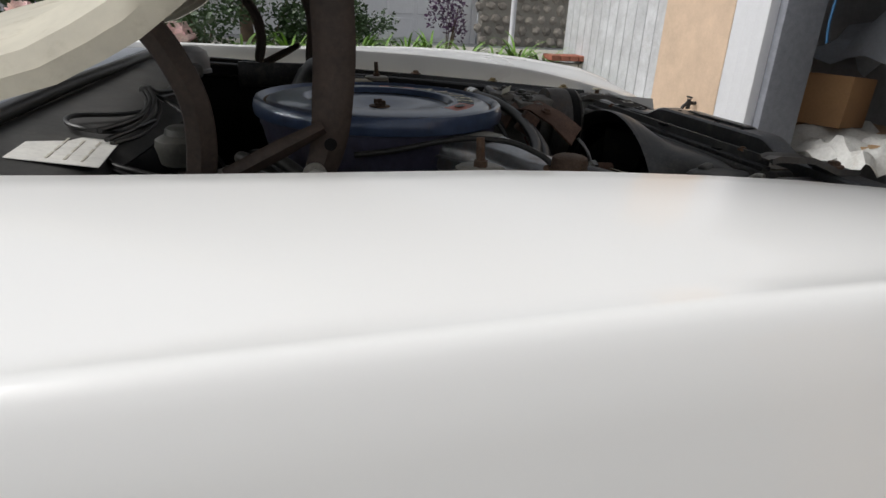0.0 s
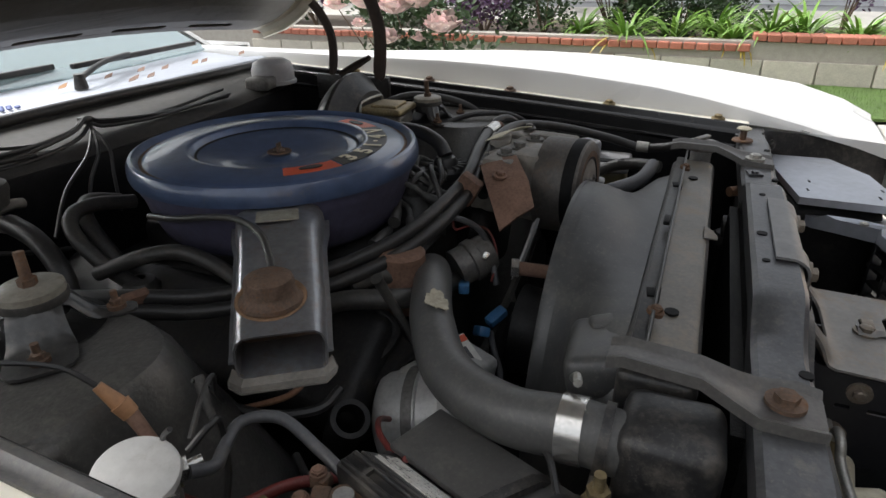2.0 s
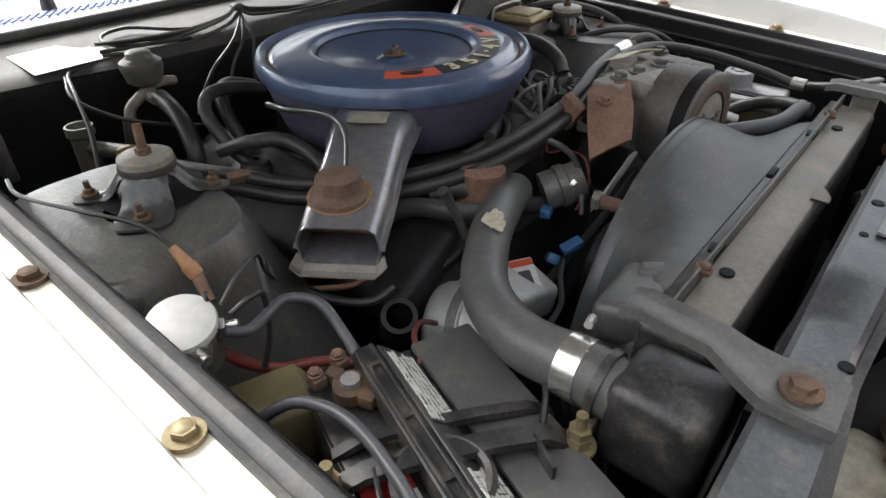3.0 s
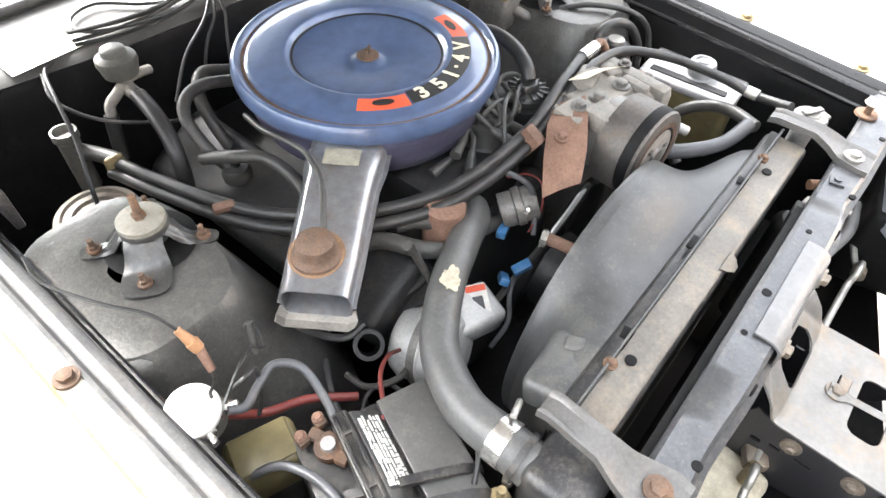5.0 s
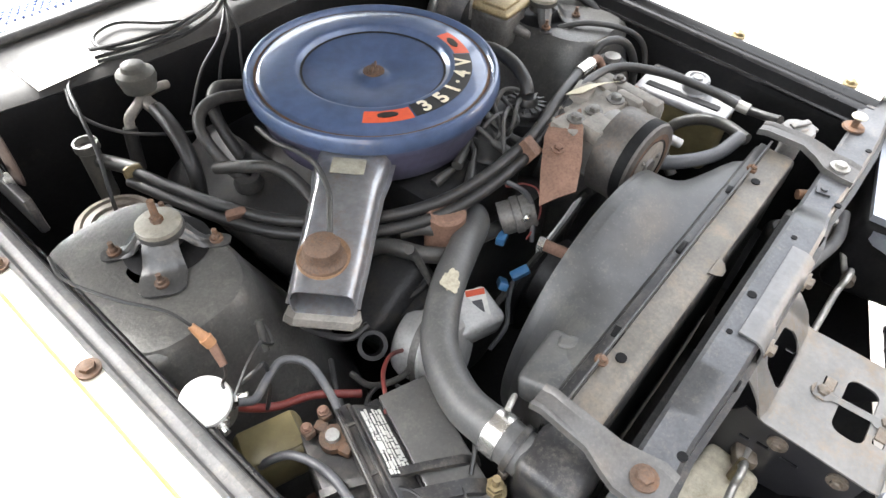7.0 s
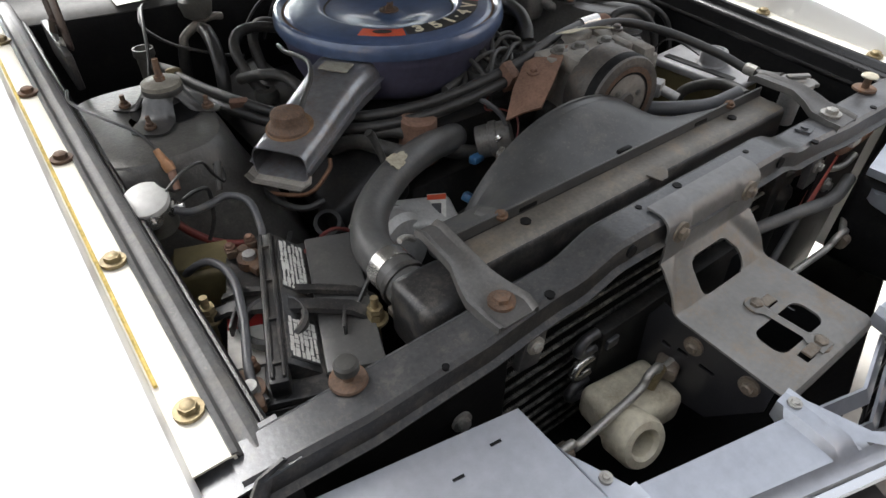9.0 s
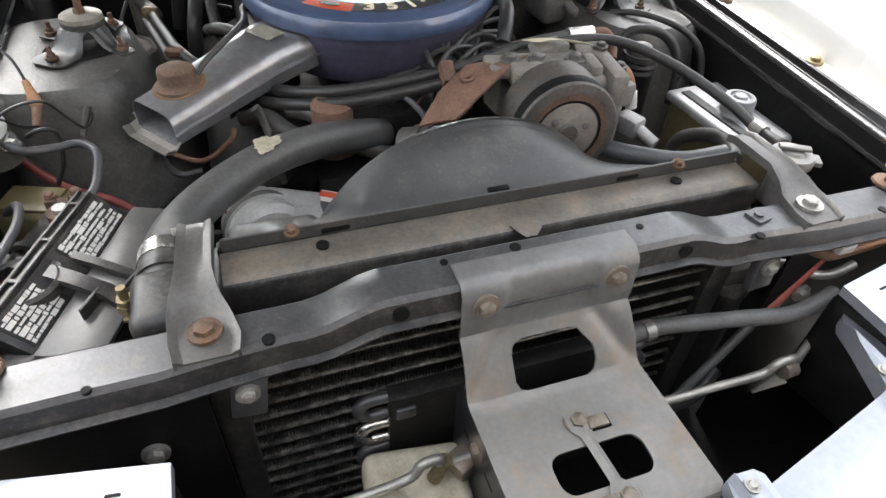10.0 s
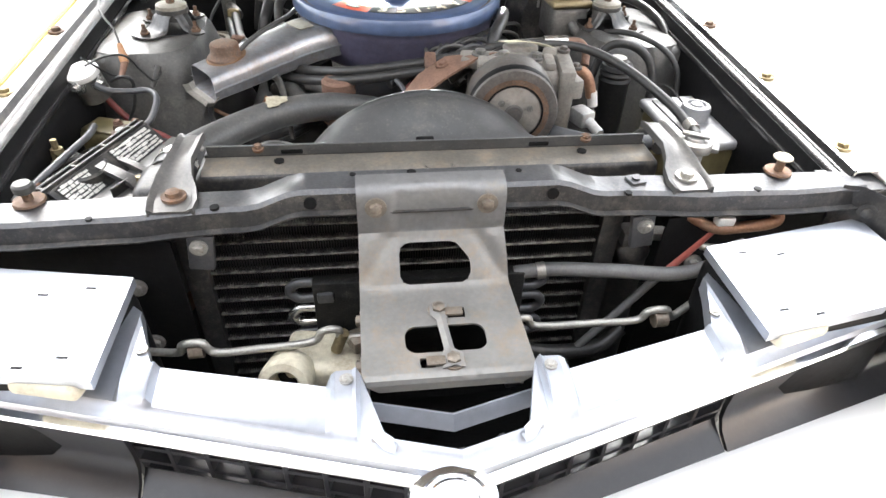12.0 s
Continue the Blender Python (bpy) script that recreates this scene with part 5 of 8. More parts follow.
# ---- shock towers ----
for s in (-1, 1):
    bm, rows = bmesh.new(), []
    cx, cy = CX + s * 0.50, 0.635
    for z, rx, ry, ox, oy in ((0.853, 0.02, 0.02, 0, 0), (0.856, 0.085, 0.115, 0, 0), (0.853, 0.098, 0.132, 0, 0), (0.84, 0.107, 0.142, 0, 0), (0.80, 0.117, 0.152, -0.004, -0.004), (0.70, 0.145, 0.185, -0.018, -0.012), (0.58, 0.175, 0.22, -0.035, -0.02), (0.42, 0.19, 0.24, -0.04, -0.02)):
        ring = []
        for i in range(41):
            a = 2 * math.pi * i / 40
            ca, sa = math.cos(a), math.sin(a)
            k = (abs(ca) ** 3.2 + abs(sa) ** 3.2) ** (-1 / 3.2)
            ring.append((cx + s * ox + rx * k * ca, cy + oy + ry * k * sa, z))
        rows.append(ring)
    part("shock_tower", sheet(bm, rows), TOWER, car, "dusty dark shock absorber tower")

for s in (-1, 1):
    bm = box(bmesh.new(), (CX + s * 0.555, 0.63, 0.812), (0.07, 0.27, 0.08), bev=0.025, seg=4)
    part("tower_shelf", bm, TOWER, car, "pressed shelf between tower and wing")
# battery
bat = thing("battery", "black car battery with white labels", "battery", (-0.47, 0.2, 0.55))
bat_m = pose(-0.487, 0.190, 0, 0, 0, -21)
bm = box(bmesh.new(), (0, 0, 0.67), (0.172, 0.262, 0.205), bev=0.006)
bm.transform(bat_m)
part("case", bm, BLACK, bat, "black battery case")
bm = box(bmesh.new(), (-0.031, 0, 0.776), (0.106, 0.258, 0.012), bev=0.004)
bm.transform(bat_m)
part("top_cover", bm, BLACK, bat, "black moulded battery top")
TOPGREY = mat("dusty_grey_plastic", (0.085, 0.084, 0.082), 0.28, 0, 0.15, 20, 0.04, dirt=(0.16, 0.15, 0.13), dirt_amount=0.35, dirt_scale=18)
bm = box(bmesh.new(), (0.054, 0.01, 0.784), (0.066, 0.235, 0.008), bev=0.003)
bm.transform(bat_m)
part("vent_cover", bm, TOPGREY, bat, "dusty grey vent cover")
bm = box(bmesh.new(), (-0.027, 0.0, 0.797), (0.022, 0.25, 0.026), bev=0.004)
for k in (-0.006, 0.006):
    box(bm, (-0.027 + k, 0, 0.8115), (0.004, 0.24, 0.006), bev=0.001, seg=1)
for k in range(4):
    box(bm, (-0.027, -0.1 + k * 0.065, 0.811), (0.016, 0.004, 0.006))
bm.transform(bat_m)
part("hold_down", bm, BLACK, bat, "ribbed black plastic hold-down bar")
rng = random.Random(11)
ramp_m = bat_m @ pose(0.002, 0, 0.797, 0, 42, 0)
bm = box(bmesh.new(), (0, 0.008, -0.0105), (0.044, 0.222, 0.02), bev=0.002, seg=2)
bm.transform(ramp_m)
part("label_ramp", bm, BLACK, bat, "sloping black step of the lid")
for y0, y1 in ((0.018, 0.112), (-0.094, -0.026)):
    b = box(bmesh.new(), (0, (y0 + y1) / 2, 0), (0.038, y1 - y0, 0.001))
    b.transform(ramp_m)
    lab_b = part("label", b, DECALB, bat, "black label densely printed in white")
    for col in range(6):
        y = y0 + 0.003
        while y < y1 - 0.008:
            ln = min(rng.uniform(0.002, 0.013), y1 - 0.002 - y)
            b = box(bmesh.new(), (-0.0155 + col * 0.0062 + rng.uniform(-0.0006, 0.0006), y + ln / 2, 0.001), (rng.uniform(0.0022, 0.0056), ln, 0.0008))
            b.transform(ramp_m)
            part("print_bar", b, PAPER, lab_b)
            y += ln + rng.uniform(0.0008, 0.002)
for y, m_, s_ in ((-0.042, PAPER, (0.040, 0.060, 0.001)), (-0.002, REDL, (0.040, 0.018, 0.001)), (-0.088, PAPER, (0.036, 0.022, 0.001))):
    b = box(bmesh.new(), (-0.062, y, 0.783), s_)
    b.transform(bat_m)
    part("sticker", b, m_, bat, "white and red warning sticker")
for px, py in ((-0.05, 0.098), (-0.058, -0.115)):
    p = bat_m @ Vector((px, py, 0.782))
    b = cyl(bmesh.new(), p, p + Vector((0, 0, 0.022)), 0.0095, 0.0085, 16)
    part("post", b, ALLOY, bat, "lead terminal post")
    b = lathe(bmesh.new(), [(0.009, 0.004), (0.0165, 0.004), (0.0165, 0.016), (0.009, 0.016), (0.009, 0.004)], Matrix.Translation(p), 20)
    for dx, dy in ((0.0, 0.021), (-0.014, 0.028), (0.014, 0.030), (0.0, -0.021)):
        box(b, p + Vector((dx, dy, 0.011)), (0.014, 0.016, 0.013), (0, 0, rng.uniform(-20, 20)), 0.003)
    clamp = part("cable_clamp", b, RUSTY, bat, "corroded cable clamp")
    bolt(clamp, p + Vector((-0.014, 0.03, 0.018)), (0, 0, 1), 0.006, 0.005, RUST, 1.2)
    bolt(clamp, p + Vector((0.014, 0.032, 0.018)), (0, 0, 1), 0.006, 0.005, RUST, 1.2)
bm = box(bmesh.new(), (0, 0, 0.556), (0.20, 0.29, 0.02), bev=0.004)
bm.transform(bat_m)
part("tray", bm, RUST, bat, "rusty battery tray")

# hold-down frame across the battery, with a bolt at each end
clampf = thing("battery_clamp", "dusty black plastic battery clamp with two rusty bolts", "battery clamp", (-0.5, 0.18, 0.79))
for off, w, zz in ((0.0, 0.010, 0.802), (-0.034, 0.006, 0.796)):
    rows = []
    for t, z in ((0.0, -0.012), (0.12, 0.0), (0.35, 0.004), (0.65, 0.004), (0.88, 0.0), (1.0, -0.014)):
        c = Vector((-0.572, 0.238, zz + z)).lerp(Vector((-0.42, 0.128, zz + z)), t) + Vector((-0.58, -0.81, 0)) * -off * -1
        rows.append([c + Vector((-0.58, -0.81, 0)) * e * w + Vector((0, 0, -0.006 if abs(e) == 1 else 0)) for e in (-1, -0.85, 0, 0.85, 1)])
    part("cross_bar", sheet(bmesh.new(), rows, 0.003), BLACK, clampf)
for t in (0.16, 0.5, 0.84):
    c = Vector((-0.572, 0.238, 0.795)).lerp(Vector((-0.42, 0.128, 0.795)), t) + Vector((0.0099, 0.0138, 0)) * -1
    part("web", box(bmesh.new(), c, (0.004, 0.034, 0.016), (0, 0, -35 + 8 * t), 0.001), BLACK, clampf)
rg_m = pose(-0.522, 0.175, 0.792, 0, 0, -21)
part("ring", lathe(bmesh.new(), [(0.032, 0.0), (0.039, 0.0), (0.040, 0.012), (0.036, 0.015), (0.032, 0.012), (0.032, 0.0)], rg_m, 36), BLACK, clampf, "raised round ring")
for p in ((-0.577, 0.238, 0.775), (-0.42, 0.120, 0.775)):
    p = Vector(p)
    b = cyl(bmesh.new(), p + Vector((0, 0, -0.08)), p + Vector((0, 0, 0.045)), 0.0048, seg=12)
    cyl(b, p + Vector((0, 0, 0.012)), p + Vector((0, 0, 0.022)), 0.0105, seg=6)
    cyl(b, p + Vector((0, 0, 0.023)), p + Vector((0, 0, 0.03)), 0.0095, seg=6)
    cyl(b, p + Vector((0, 0, 0.008)), p + Vector((0, 0, 0.0115)), 0.015, seg=18)
    part("hold_down_bolt", b, BRASS, clampf, "rusty threaded bolt with nuts")
part("stray_strap", tube(bmesh.new(), [(-0.425, 0.15, 0.792), (-0.40, 0.165, 0.806), (-0.38, 0.19, 0.80), (-0.372, 0.21, 0.78)], 0.003, 6), WIRE, clampf)

# starter solenoid on the apron
sol = thing("starter_solenoid", "small can-shaped starter solenoid with a bright cap", "solenoid", (-0.575, 0.42, 0.83))
sm = pose(-0.575, 0.416, 0.0) @ pose(0, 0, 0.834, 14, -8, 0)
part("cap", lathe(bmesh.new(), [(0.0, 0.031), (0.008, 0.0312), (0.024, 0.030), (0.0285, 0.028), (0.0295, 0.024), (0.0285, 0.019), (0.0, 0.019)], sm, 32), WPLASTIC, sol, "bright zinc cap")
part("body", lathe(bmesh.new(), [(0.0, 0.020), (0.027, 0.020), (0.027, -0.026), (0.022, -0.03), (0.0, -0.03)], sm, 32), VALVE, sol)
part("mount_plate", box(bmesh.new(), (-0.600, 0.432, 0.845), (0.035, 0.07, 0.003), (0, 12, 14), 0.001), VALVE, sol, "mounting tab")
for p, a in (((-0.581, 0.386, 0.841), (-0.1, -1, 0.1)), ((-0.552, 0.40, 0.842), (0.8, -0.6, 0.1))):
    b = cyl(bmesh.new(), Vector(p) + Vector(a) * -0.012, Vector(p) + Vector(a) * 0.016, 0.0045, seg=12)
    cyl(b, Vector(p), Vector(p) + Vector(a) * 0.006, 0.0095, seg=6)
    cyl(b, Vector(p) + Vector(a) * -0.006, Vector(p) + Vector(a) * -0.001, 0.013, seg=16)
    part("terminal", b, SHINY, sol, "threaded terminal")

hose("battery_cable", [(-0.552, 0.392, 0.842), (-0.535, 0.385, 0.835), (-0.51, 0.40, 0.825), (-0.478, 0.41, 0.822), (-0.458, 0.385, 0.818), (-0.462, 0.345, 0.80), (-0.472, 0.318, 0.795)], 0.0054, GREYWIRE, "thick grey battery cable looping to the terminal", "cable")
hose("battery_cable", [(-0.59, 0.36, 0.74), (-0.57, 0.345, 0.775), (-0.545, 0.315, 0.803), (-0.535, 0.26, 0.813), (-0.55, 0.19, 0.812), (-0.575, 0.12, 0.80), (-0.575, 0.085, 0.79)], 0.0054, GREYWIRE, "thick grey battery cable along the battery", "cable")
hose("red_cable", [(-0.56, 0.415, 0.82), (-0.535, 0.41, 0.782), (-0.505, 0.40, 0.757), (-0.46, 0.385, 0.742), (-0.41, 0.35, 0.72)], 0.0058, REDWIRE, "dusty red starter cable", "cable")
jar = thing("washer_jar", "small yellowed plastic jar beside the battery", "jar", (-0.55, 0.365, 0.7))
part("jar_body", box(bmesh.new(), (-0.545, 0.362, 0.742), (0.085, 0.062, 0.07), (0, 0, -20), 0.012, 3), OCHRE, jar)
part("jar_lid", box(bmesh.new(), (-0.545, 0.362, 0.7785), (0.07, 0.05, 0.006), (0, 0, -20), 0.003), OCHRE, jar)

lead = thing("sensor_lead", "thin dusty wire with an orange inline connector", "wire", (-0.52, 0.52, 0.8))
part("wire", tube(bmesh.new(), [(-0.596, 0.683, 0.908), (-0.601, 0.633, 0.910), (-0.576, 0.563, 0.908), (-0.546, 0.518, 0.896), (-0.533, 0.493, 0.874)], 0.0022, 6), WIRE, lead)
b = cyl(bmesh.new(), (-0.534, 0.494, 0.876), (-0.529, 0.481, 0.858), 0.0045, 0.007, 10)
cyl(b, (-0.529, 0.481, 0.859), (-0.527, 0.474, 0.849), 0.0085, 0.0075, 10)
part("connector", b, mat("orange_connector", (0.38, 0.20, 0.10), 0.5, 0, 0.2, 30), lead, "orange plug")
part("sleeve", cyl(bmesh.new(), (-0.527, 0.474, 0.849), (-0.531, 0.451, 0.831), 0.0062, 0.005, 10), RUST, lead)
part("tail", tube(bmesh.new(), [(-0.531, 0.451, 0.831), (-0.541, 0.428, 0.846), (-0.556, 0.403, 0.876), (-0.561, 0.388, 0.891)], 0.002, 6), WIRE, lead)
lead = thing("ignition_lead", "loose black wire with a bullet connector", "wire", (-0.46, 0.47, 0.8))
part("wire", tube(bmesh.new(), [(-0.556, 0.378, 0.881), (-0.526, 0.393, 0.891), (-0.499, 0.408, 0.886), (-0.486, 0.423, 0.856), (-0.471, 0.433, 0.831), (-0.463, 0.458, 0.836), (-0.473, 0.463, 0.846)], 0.002, 6), WIRE, lead)
part("bullet", cyl(bmesh.new(), (-0.466, 0.463, 0.846), (-0.479, 0.441, 0.814), 0.0055, 0.0045, 10), RUBBER, lead)
hose("loom", [(-0.535, 0.41, 0.84), (-0.515, 0.405, 0.85), (-0.50, 0.41, 0.84), (-0.505, 0.405, 0.80), (-0.52, 0.40, 0.77)], 0.003, WIRE, "thin black wiring loom", "wire", 8)
hose("loom", [(-0.60, 0.60, 0.845), (-0.575, 0.57, 0.835), (-0.53, 0.555, 0.838), (-0.49, 0.56, 0.822), (-0.485, 0.54, 0.80), (-0.505, 0.525, 0.79)], 0.0015, WIRE, "thin black wire over the tower", "wire", 6)

# strut mounts on both towers: a hat with broad legs over openings in the tower
for s in (-1, 1):
    mx, my = CX + s * 0.455, 0.648
    st = thing("strut_mount", "grey pressed-steel strut mount with a capped threaded pin", "strut mount", (mx, my, 0.855), "strut mounts")
    # no real cut-out: a near-black disc paints the shade under the legs
    part("tower_opening", lathe(bmesh.new(), [(0.0, 0.8578), (0.056, 0.8578), (0.058, 0.8568)], pose(mx, my, 0), 36), INNER, st, "near-black disc for the shade in the tower opening")
    part("dome", lathe(bmesh.new(), [(0.0, 0.888), (0.026, 0.888), (0.0285, 0.884), (0.0285, 0.872)], pose(mx, my, 0), 32), MOUNT, st)
    part("rubber_ring", lathe(bmesh.new(), [(0.0, 0.894), (0.0305, 0.894), (0.0315, 0.891), (0.0305, 0.885), (0.0, 0.885)], pose(mx, my, 0), 32), RUBBER, st, "black rubber ring")
    part("cap", lathe(bmesh.new(), [(0.0, 0.903), (0.026, 0.9025), (0.0295, 0.9005), (0.0300, 0.894), (0.0, 0.894)], pose(mx, my, 0), 32), MOUNTCAP, st, "dusty pale cap")
    b = cyl(bmesh.new(), (mx, my, 0.90), (mx, my, 0.910), 0.0085, seg=6)
    cyl(b, (mx, my, 0.905), (mx - s * 0.002, my + 0.002, 0.936), 0.0055, 0.0048, 12)
    part("pin", b, RUSTY, st, "rusty threaded pin")
    for a, far in ((148, 0.084), (233, 0.092), (318, 0.084), (60, 0.080)):
        a = radians(a if s < 0 else 180 - a)
        d = Vector((math.cos(a), math.sin(a), 0))
        q = Vector((-d.y, d.x, 0))
        rows = []
        for t, w, z, h in ((0.018, 0.019, 0.8885, 0.002), (0.030, 0.0195, 0.8865, 0.004), (0.036, 0.0205, 0.879, 0.006), (0.042, 0.022, 0.871, 0.006), (0.050, 0.024, 0.8635, 0.004), (0.058, 0.0245, 0.8605, 0.001), (far - 0.012, 0.0245, 0.8596, 0.0), (far - 0.004, 0.020, 0.8596, 0.0), (far, 0.012, 0.8596, 0.0)):
            c = Vector((mx, my, 0)) + d * t
            w *= 1.2 if far > 0.09 else lerp(t, [0.03, 0.05], [0.8, 0.5])
            rows.append([(c + q * w * e + Vector((0, 0, z - h * e * e + h * 0.3 * math.cos(3 * math.pi * e)))) for e in (-1, -0.75, -0.5, -0.25, 0, 0.25, 0.5, 0.75, 1)])
        part("leg", sheet(bmesh.new(), rows, 0.0028), MOUNT, st)
        c = Vector((mx, my, 0.863)) + d * (far - 0.018)
        bolt(st, c, (0, 0, 1), 0.006, 0.007, RUSTY, 1.5)
        part("stud", cyl(bmesh.new(), c, c + Vector((0, 0, 0.017)), 0.0035, seg=10), RUSTY, st)

# ---- rear of the bay: heater valve, hoses, loom, label ----
hv = thing("heater_valve", "grey vacuum heater control valve", "valve", (-0.3, 0.985, 0.85))
vm = pose(-0.295, 1.0, 0.0)
part("diaphragm", lathe(bmesh.new(), [(0.0, 0.914), (0.014, 0.914), (0.019, 0.911), (0.021, 0.903), (0.026, 0.901), (0.032, 0.897), (0.0335, 0.888), (0.031, 0.880), (0.028, 0.866), (0.016, 0.858), (0.0, 0.858)], vm, 32), VALVE, hv, "ribbed grey diaphragm housing")
b = tube(bmesh.new(), [(-0.295, 1.0, 0.86), (-0.298, 0.99, 0.845), (-0.30, 0.96, 0.845), (-0.302, 0.94, 0.852)], 0.012, 12)
tube(b, [(-0.298, 0.995, 0.852), (-0.32, 0.985, 0.845), (-0.338, 0.985, 0.832), (-0.345, 0.98, 0.815)], 0.009, 10)
tube(b, [(-0.298, 0.995, 0.856), (-0.27, 0.99, 0.86), (-0.25, 0.995, 0.855)], 0.008, 10)
part("valve_body", b, DUSTALLOY, hv, "dull metal body with stub pipes")
hose("heater_hose", [(-0.302, 0.95, 0.850), (-0.308, 0.90, 0.842), (-0.316, 0.858, 0.822), (-0.325, 0.83, 0.79), (-0.335, 0.82, 0.72)], 0.0135, HOSE, "black heater hose running down from the valve")
hose("heater_hose", [(-0.345, 0.98, 0.818), (-0.352, 0.975, 0.79), (-0.36, 0.97, 0.74)], 0.012, HOSE, "black heater hose below the valve")
can = thing("vacuum_tee", "short upright pipe with an ochre open end", "pipe fitting", (-0.42, 0.96, 0.75))
part("stub", lathe(bmesh.new(), [(0.0, 0.826), (0.014, 0.826), (0.0165, 0.836), (0.02, 0.836), (0.0205, 0.822), (0.017, 0.818), (0.017, 0.72)], pose(-0.425, 0.972, 0), 24), VALVE, can)
part("side_arm", tube(bmesh.new(), [(-0.42, 0.96, 0.80), (-0.405, 0.93, 0.80), (-0.39, 0.885, 0.803)], 0.0125, 12), RUBBER, can, "grey side arm")

# the pair of long hoses that cross the bay
hp_thing = thing("heater_hose_pair", "two parallel black heater hoses held by rusty clips", "hose", (-0.1, 0.5, 0.8))
for off, dz in ((0.0, 0.0), (-0.017, -0.012)):
    pts = [(-0.40, 0.90, 0.803), (-0.378, 0.80, 0.806), (-0.350, 0.675, 0.818), (-0.305, 0.60, 0.812), (-0.225, 0.508, 0.818), (-0.12, 0.432, 0.842), (0.03, 0.408, 0.868), (0.15, 0.425, 0.886), (0.245, 0.442, 0.888)]
    pts = [(x + off * 0.6, y + off * 0.8, z + dz) for x, y, z in pts]
    part("hose_run", tube(bmesh.new(), pts, 0.0095, 12, 10), HOSE, hp_thing)
part("hose_clip", box(bmesh.new(), (-0.354, 0.668, 0.812), (0.032, 0.014, 0.036), (20, 0, -25), 0.004), RUST, hp_thing, "rusty clip")
part("hose_clip", box(bmesh.new(), (-0.400, 0.885, 0.803), (0.031, 0.012, 0.031), (0, 0, -12), 0.008), BRASS, hp_thing, "pale clamp")
part("hose_clip", box(bmesh.new(), (0.025, 0.398, 0.862), (0.02, 0.035, 0.042), (30, 0, 0), 0.003), RUST, hp_thing, "rusty strap")
part("hose_end", cyl(bmesh.new(), (0.245, 0.4425, 0.888), (0.29, 0.443, 0.888), 0.012, seg=20), SHINY, hp_thing, "bright crimped ferrule")
hose("metal_pipe", [(0.285, 0.443, 0.888), (0.315, 0.445, 0.886), (0.33, 0.44, 0.87), (0.325, 0.42, 0.85)], 0.008, RUST, "rusty bent metal pipe", "pipe")
hose("discharge_hose", [(0.06, 0.385, 0.84), (0.12, 0.40, 0.872), (0.20, 0.41, 0.893), (0.30, 0.398, 0.894), (0.37, 0.335, 0.878), (0.42, 0.25, 0.852), (0.438, 0.195, 0.835), (0.428, 0.15, 0.842), (0.41, 0.118, 0.856)], 0.0082, HOSE, "black overflow hose arching to the radiator cap", "hose", 12)
b = cyl(bmesh.new(), (0.4385, 0.20, 0.8365), (0.4375, 0.178, 0.836), 0.0105, seg=14)
solid("hose_clamp", b, STEEL, "pale steel hose clamp on the overflow hose", "clamp")
hose("drain_hose", [(0.36, 0.16, 0.826), (0.30, 0.175, 0.815), (0.245, 0.21, 0.812), (0.215, 0.26, 0.80)], 0.0125, GREYWIRE, "grey rubber hose from the tank to the compressor")
hose("loop_hose", [(0.37, 0.15, 0.82), (0.40, 0.20, 0.812), (0.412, 0.248, 0.795), (0.40, 0.29, 0.765), (0.385, 0.29, 0.72), (0.37, 0.25, 0.68)], 0.011, RUBBER, "looped grey-black rubber hose beside the tank")

# PCV hose, breather and rocker cover details
hose("pcv_hose", [(-0.155, 0.88, 0.84), (-0.215, 0.89, 0.855), (-0.262, 0.875, 0.857), (-0.285, 0.845, 0.84), (-0.283, 0.80, 0.80), (-0.268, 0.765, 0.768)], 0.0105, RUBBER, "black crankcase breather hose")
hose("vacuum_hose", [(-0.14, 0.93, 0.83), (-0.19, 0.935, 0.845), (-0.225, 0.90, 0.835), (-0.235, 0.86, 0.80), (-0.23, 0.82, 0.75)], 0.011, RUBBER, "brown-grey rubber vacuum hose")
hose("preheat_hose", [(-0.30, 0.80, 0.80), (-0.28, 0.74, 0.825), (-0.252, 0.70, 0.828), (-0.242, 0.655, 0.815), (-0.25, 0.60, 0.80), (-0.262, 0.54, 0.785)], 0.0105, RUBBER, "dusty rubber hose below the air cleaner")
hose("snorkel_vacuum_line", [(-0.322, 0.487, 0.863), (-0.305, 0.503, 0.876), (-0.272, 0.54, 0.888), (-0.246, 0.595, 0.888), (-0.238, 0.65, 0.880), (-0.237, 0.71, 0.868), (-0.225, 0.77, 0.858)], 0.0045, RUBBER, "thin rubber vacuum line curling round the air cleaner", "hose", 10)
part("grommet", lathe(bmesh.new(), [(0.008, 0.785), (0.02, 0.782), (0.025, 0.772), (0.024, 0.76)], pose(-0.268, 0.765, 0), 24), RUBBER, eng)
for k in range(7):
    b = box(bmesh.new(), (-0.185 - k * 0.0135, 0.60 - k * 0.006, 0.775), (0.004, 0.075, 0.03), (0, 0, -36), 0.001, 1)
    part("manifold_rib", b, ENGINE, eng)
b = lathe(bmesh.new(), [(0.0, 0.742), (0.02, 0.742), (0.022, 0.749), (0.034, 0.747), (0.037, 0.752), (0.05, 0.750), (0.053, 0.754), (0.064, 0.750), (0.067, 0.742), (0.067, 0.70), (0.0, 0.70)], pose(-0.463, 0.868, 0), 40)
vc = tagged(part("vacuum_canister", b, mat("brown_dusty_canister", (0.15, 0.128, 0.105), 0.5, 0.1, 0.2, 20, 0.1, dirt=(0.22, 0.185, 0.145), dirt_amount=0.35, dirt_scale=20)), "round ribbed grey vacuum canister", "canister")
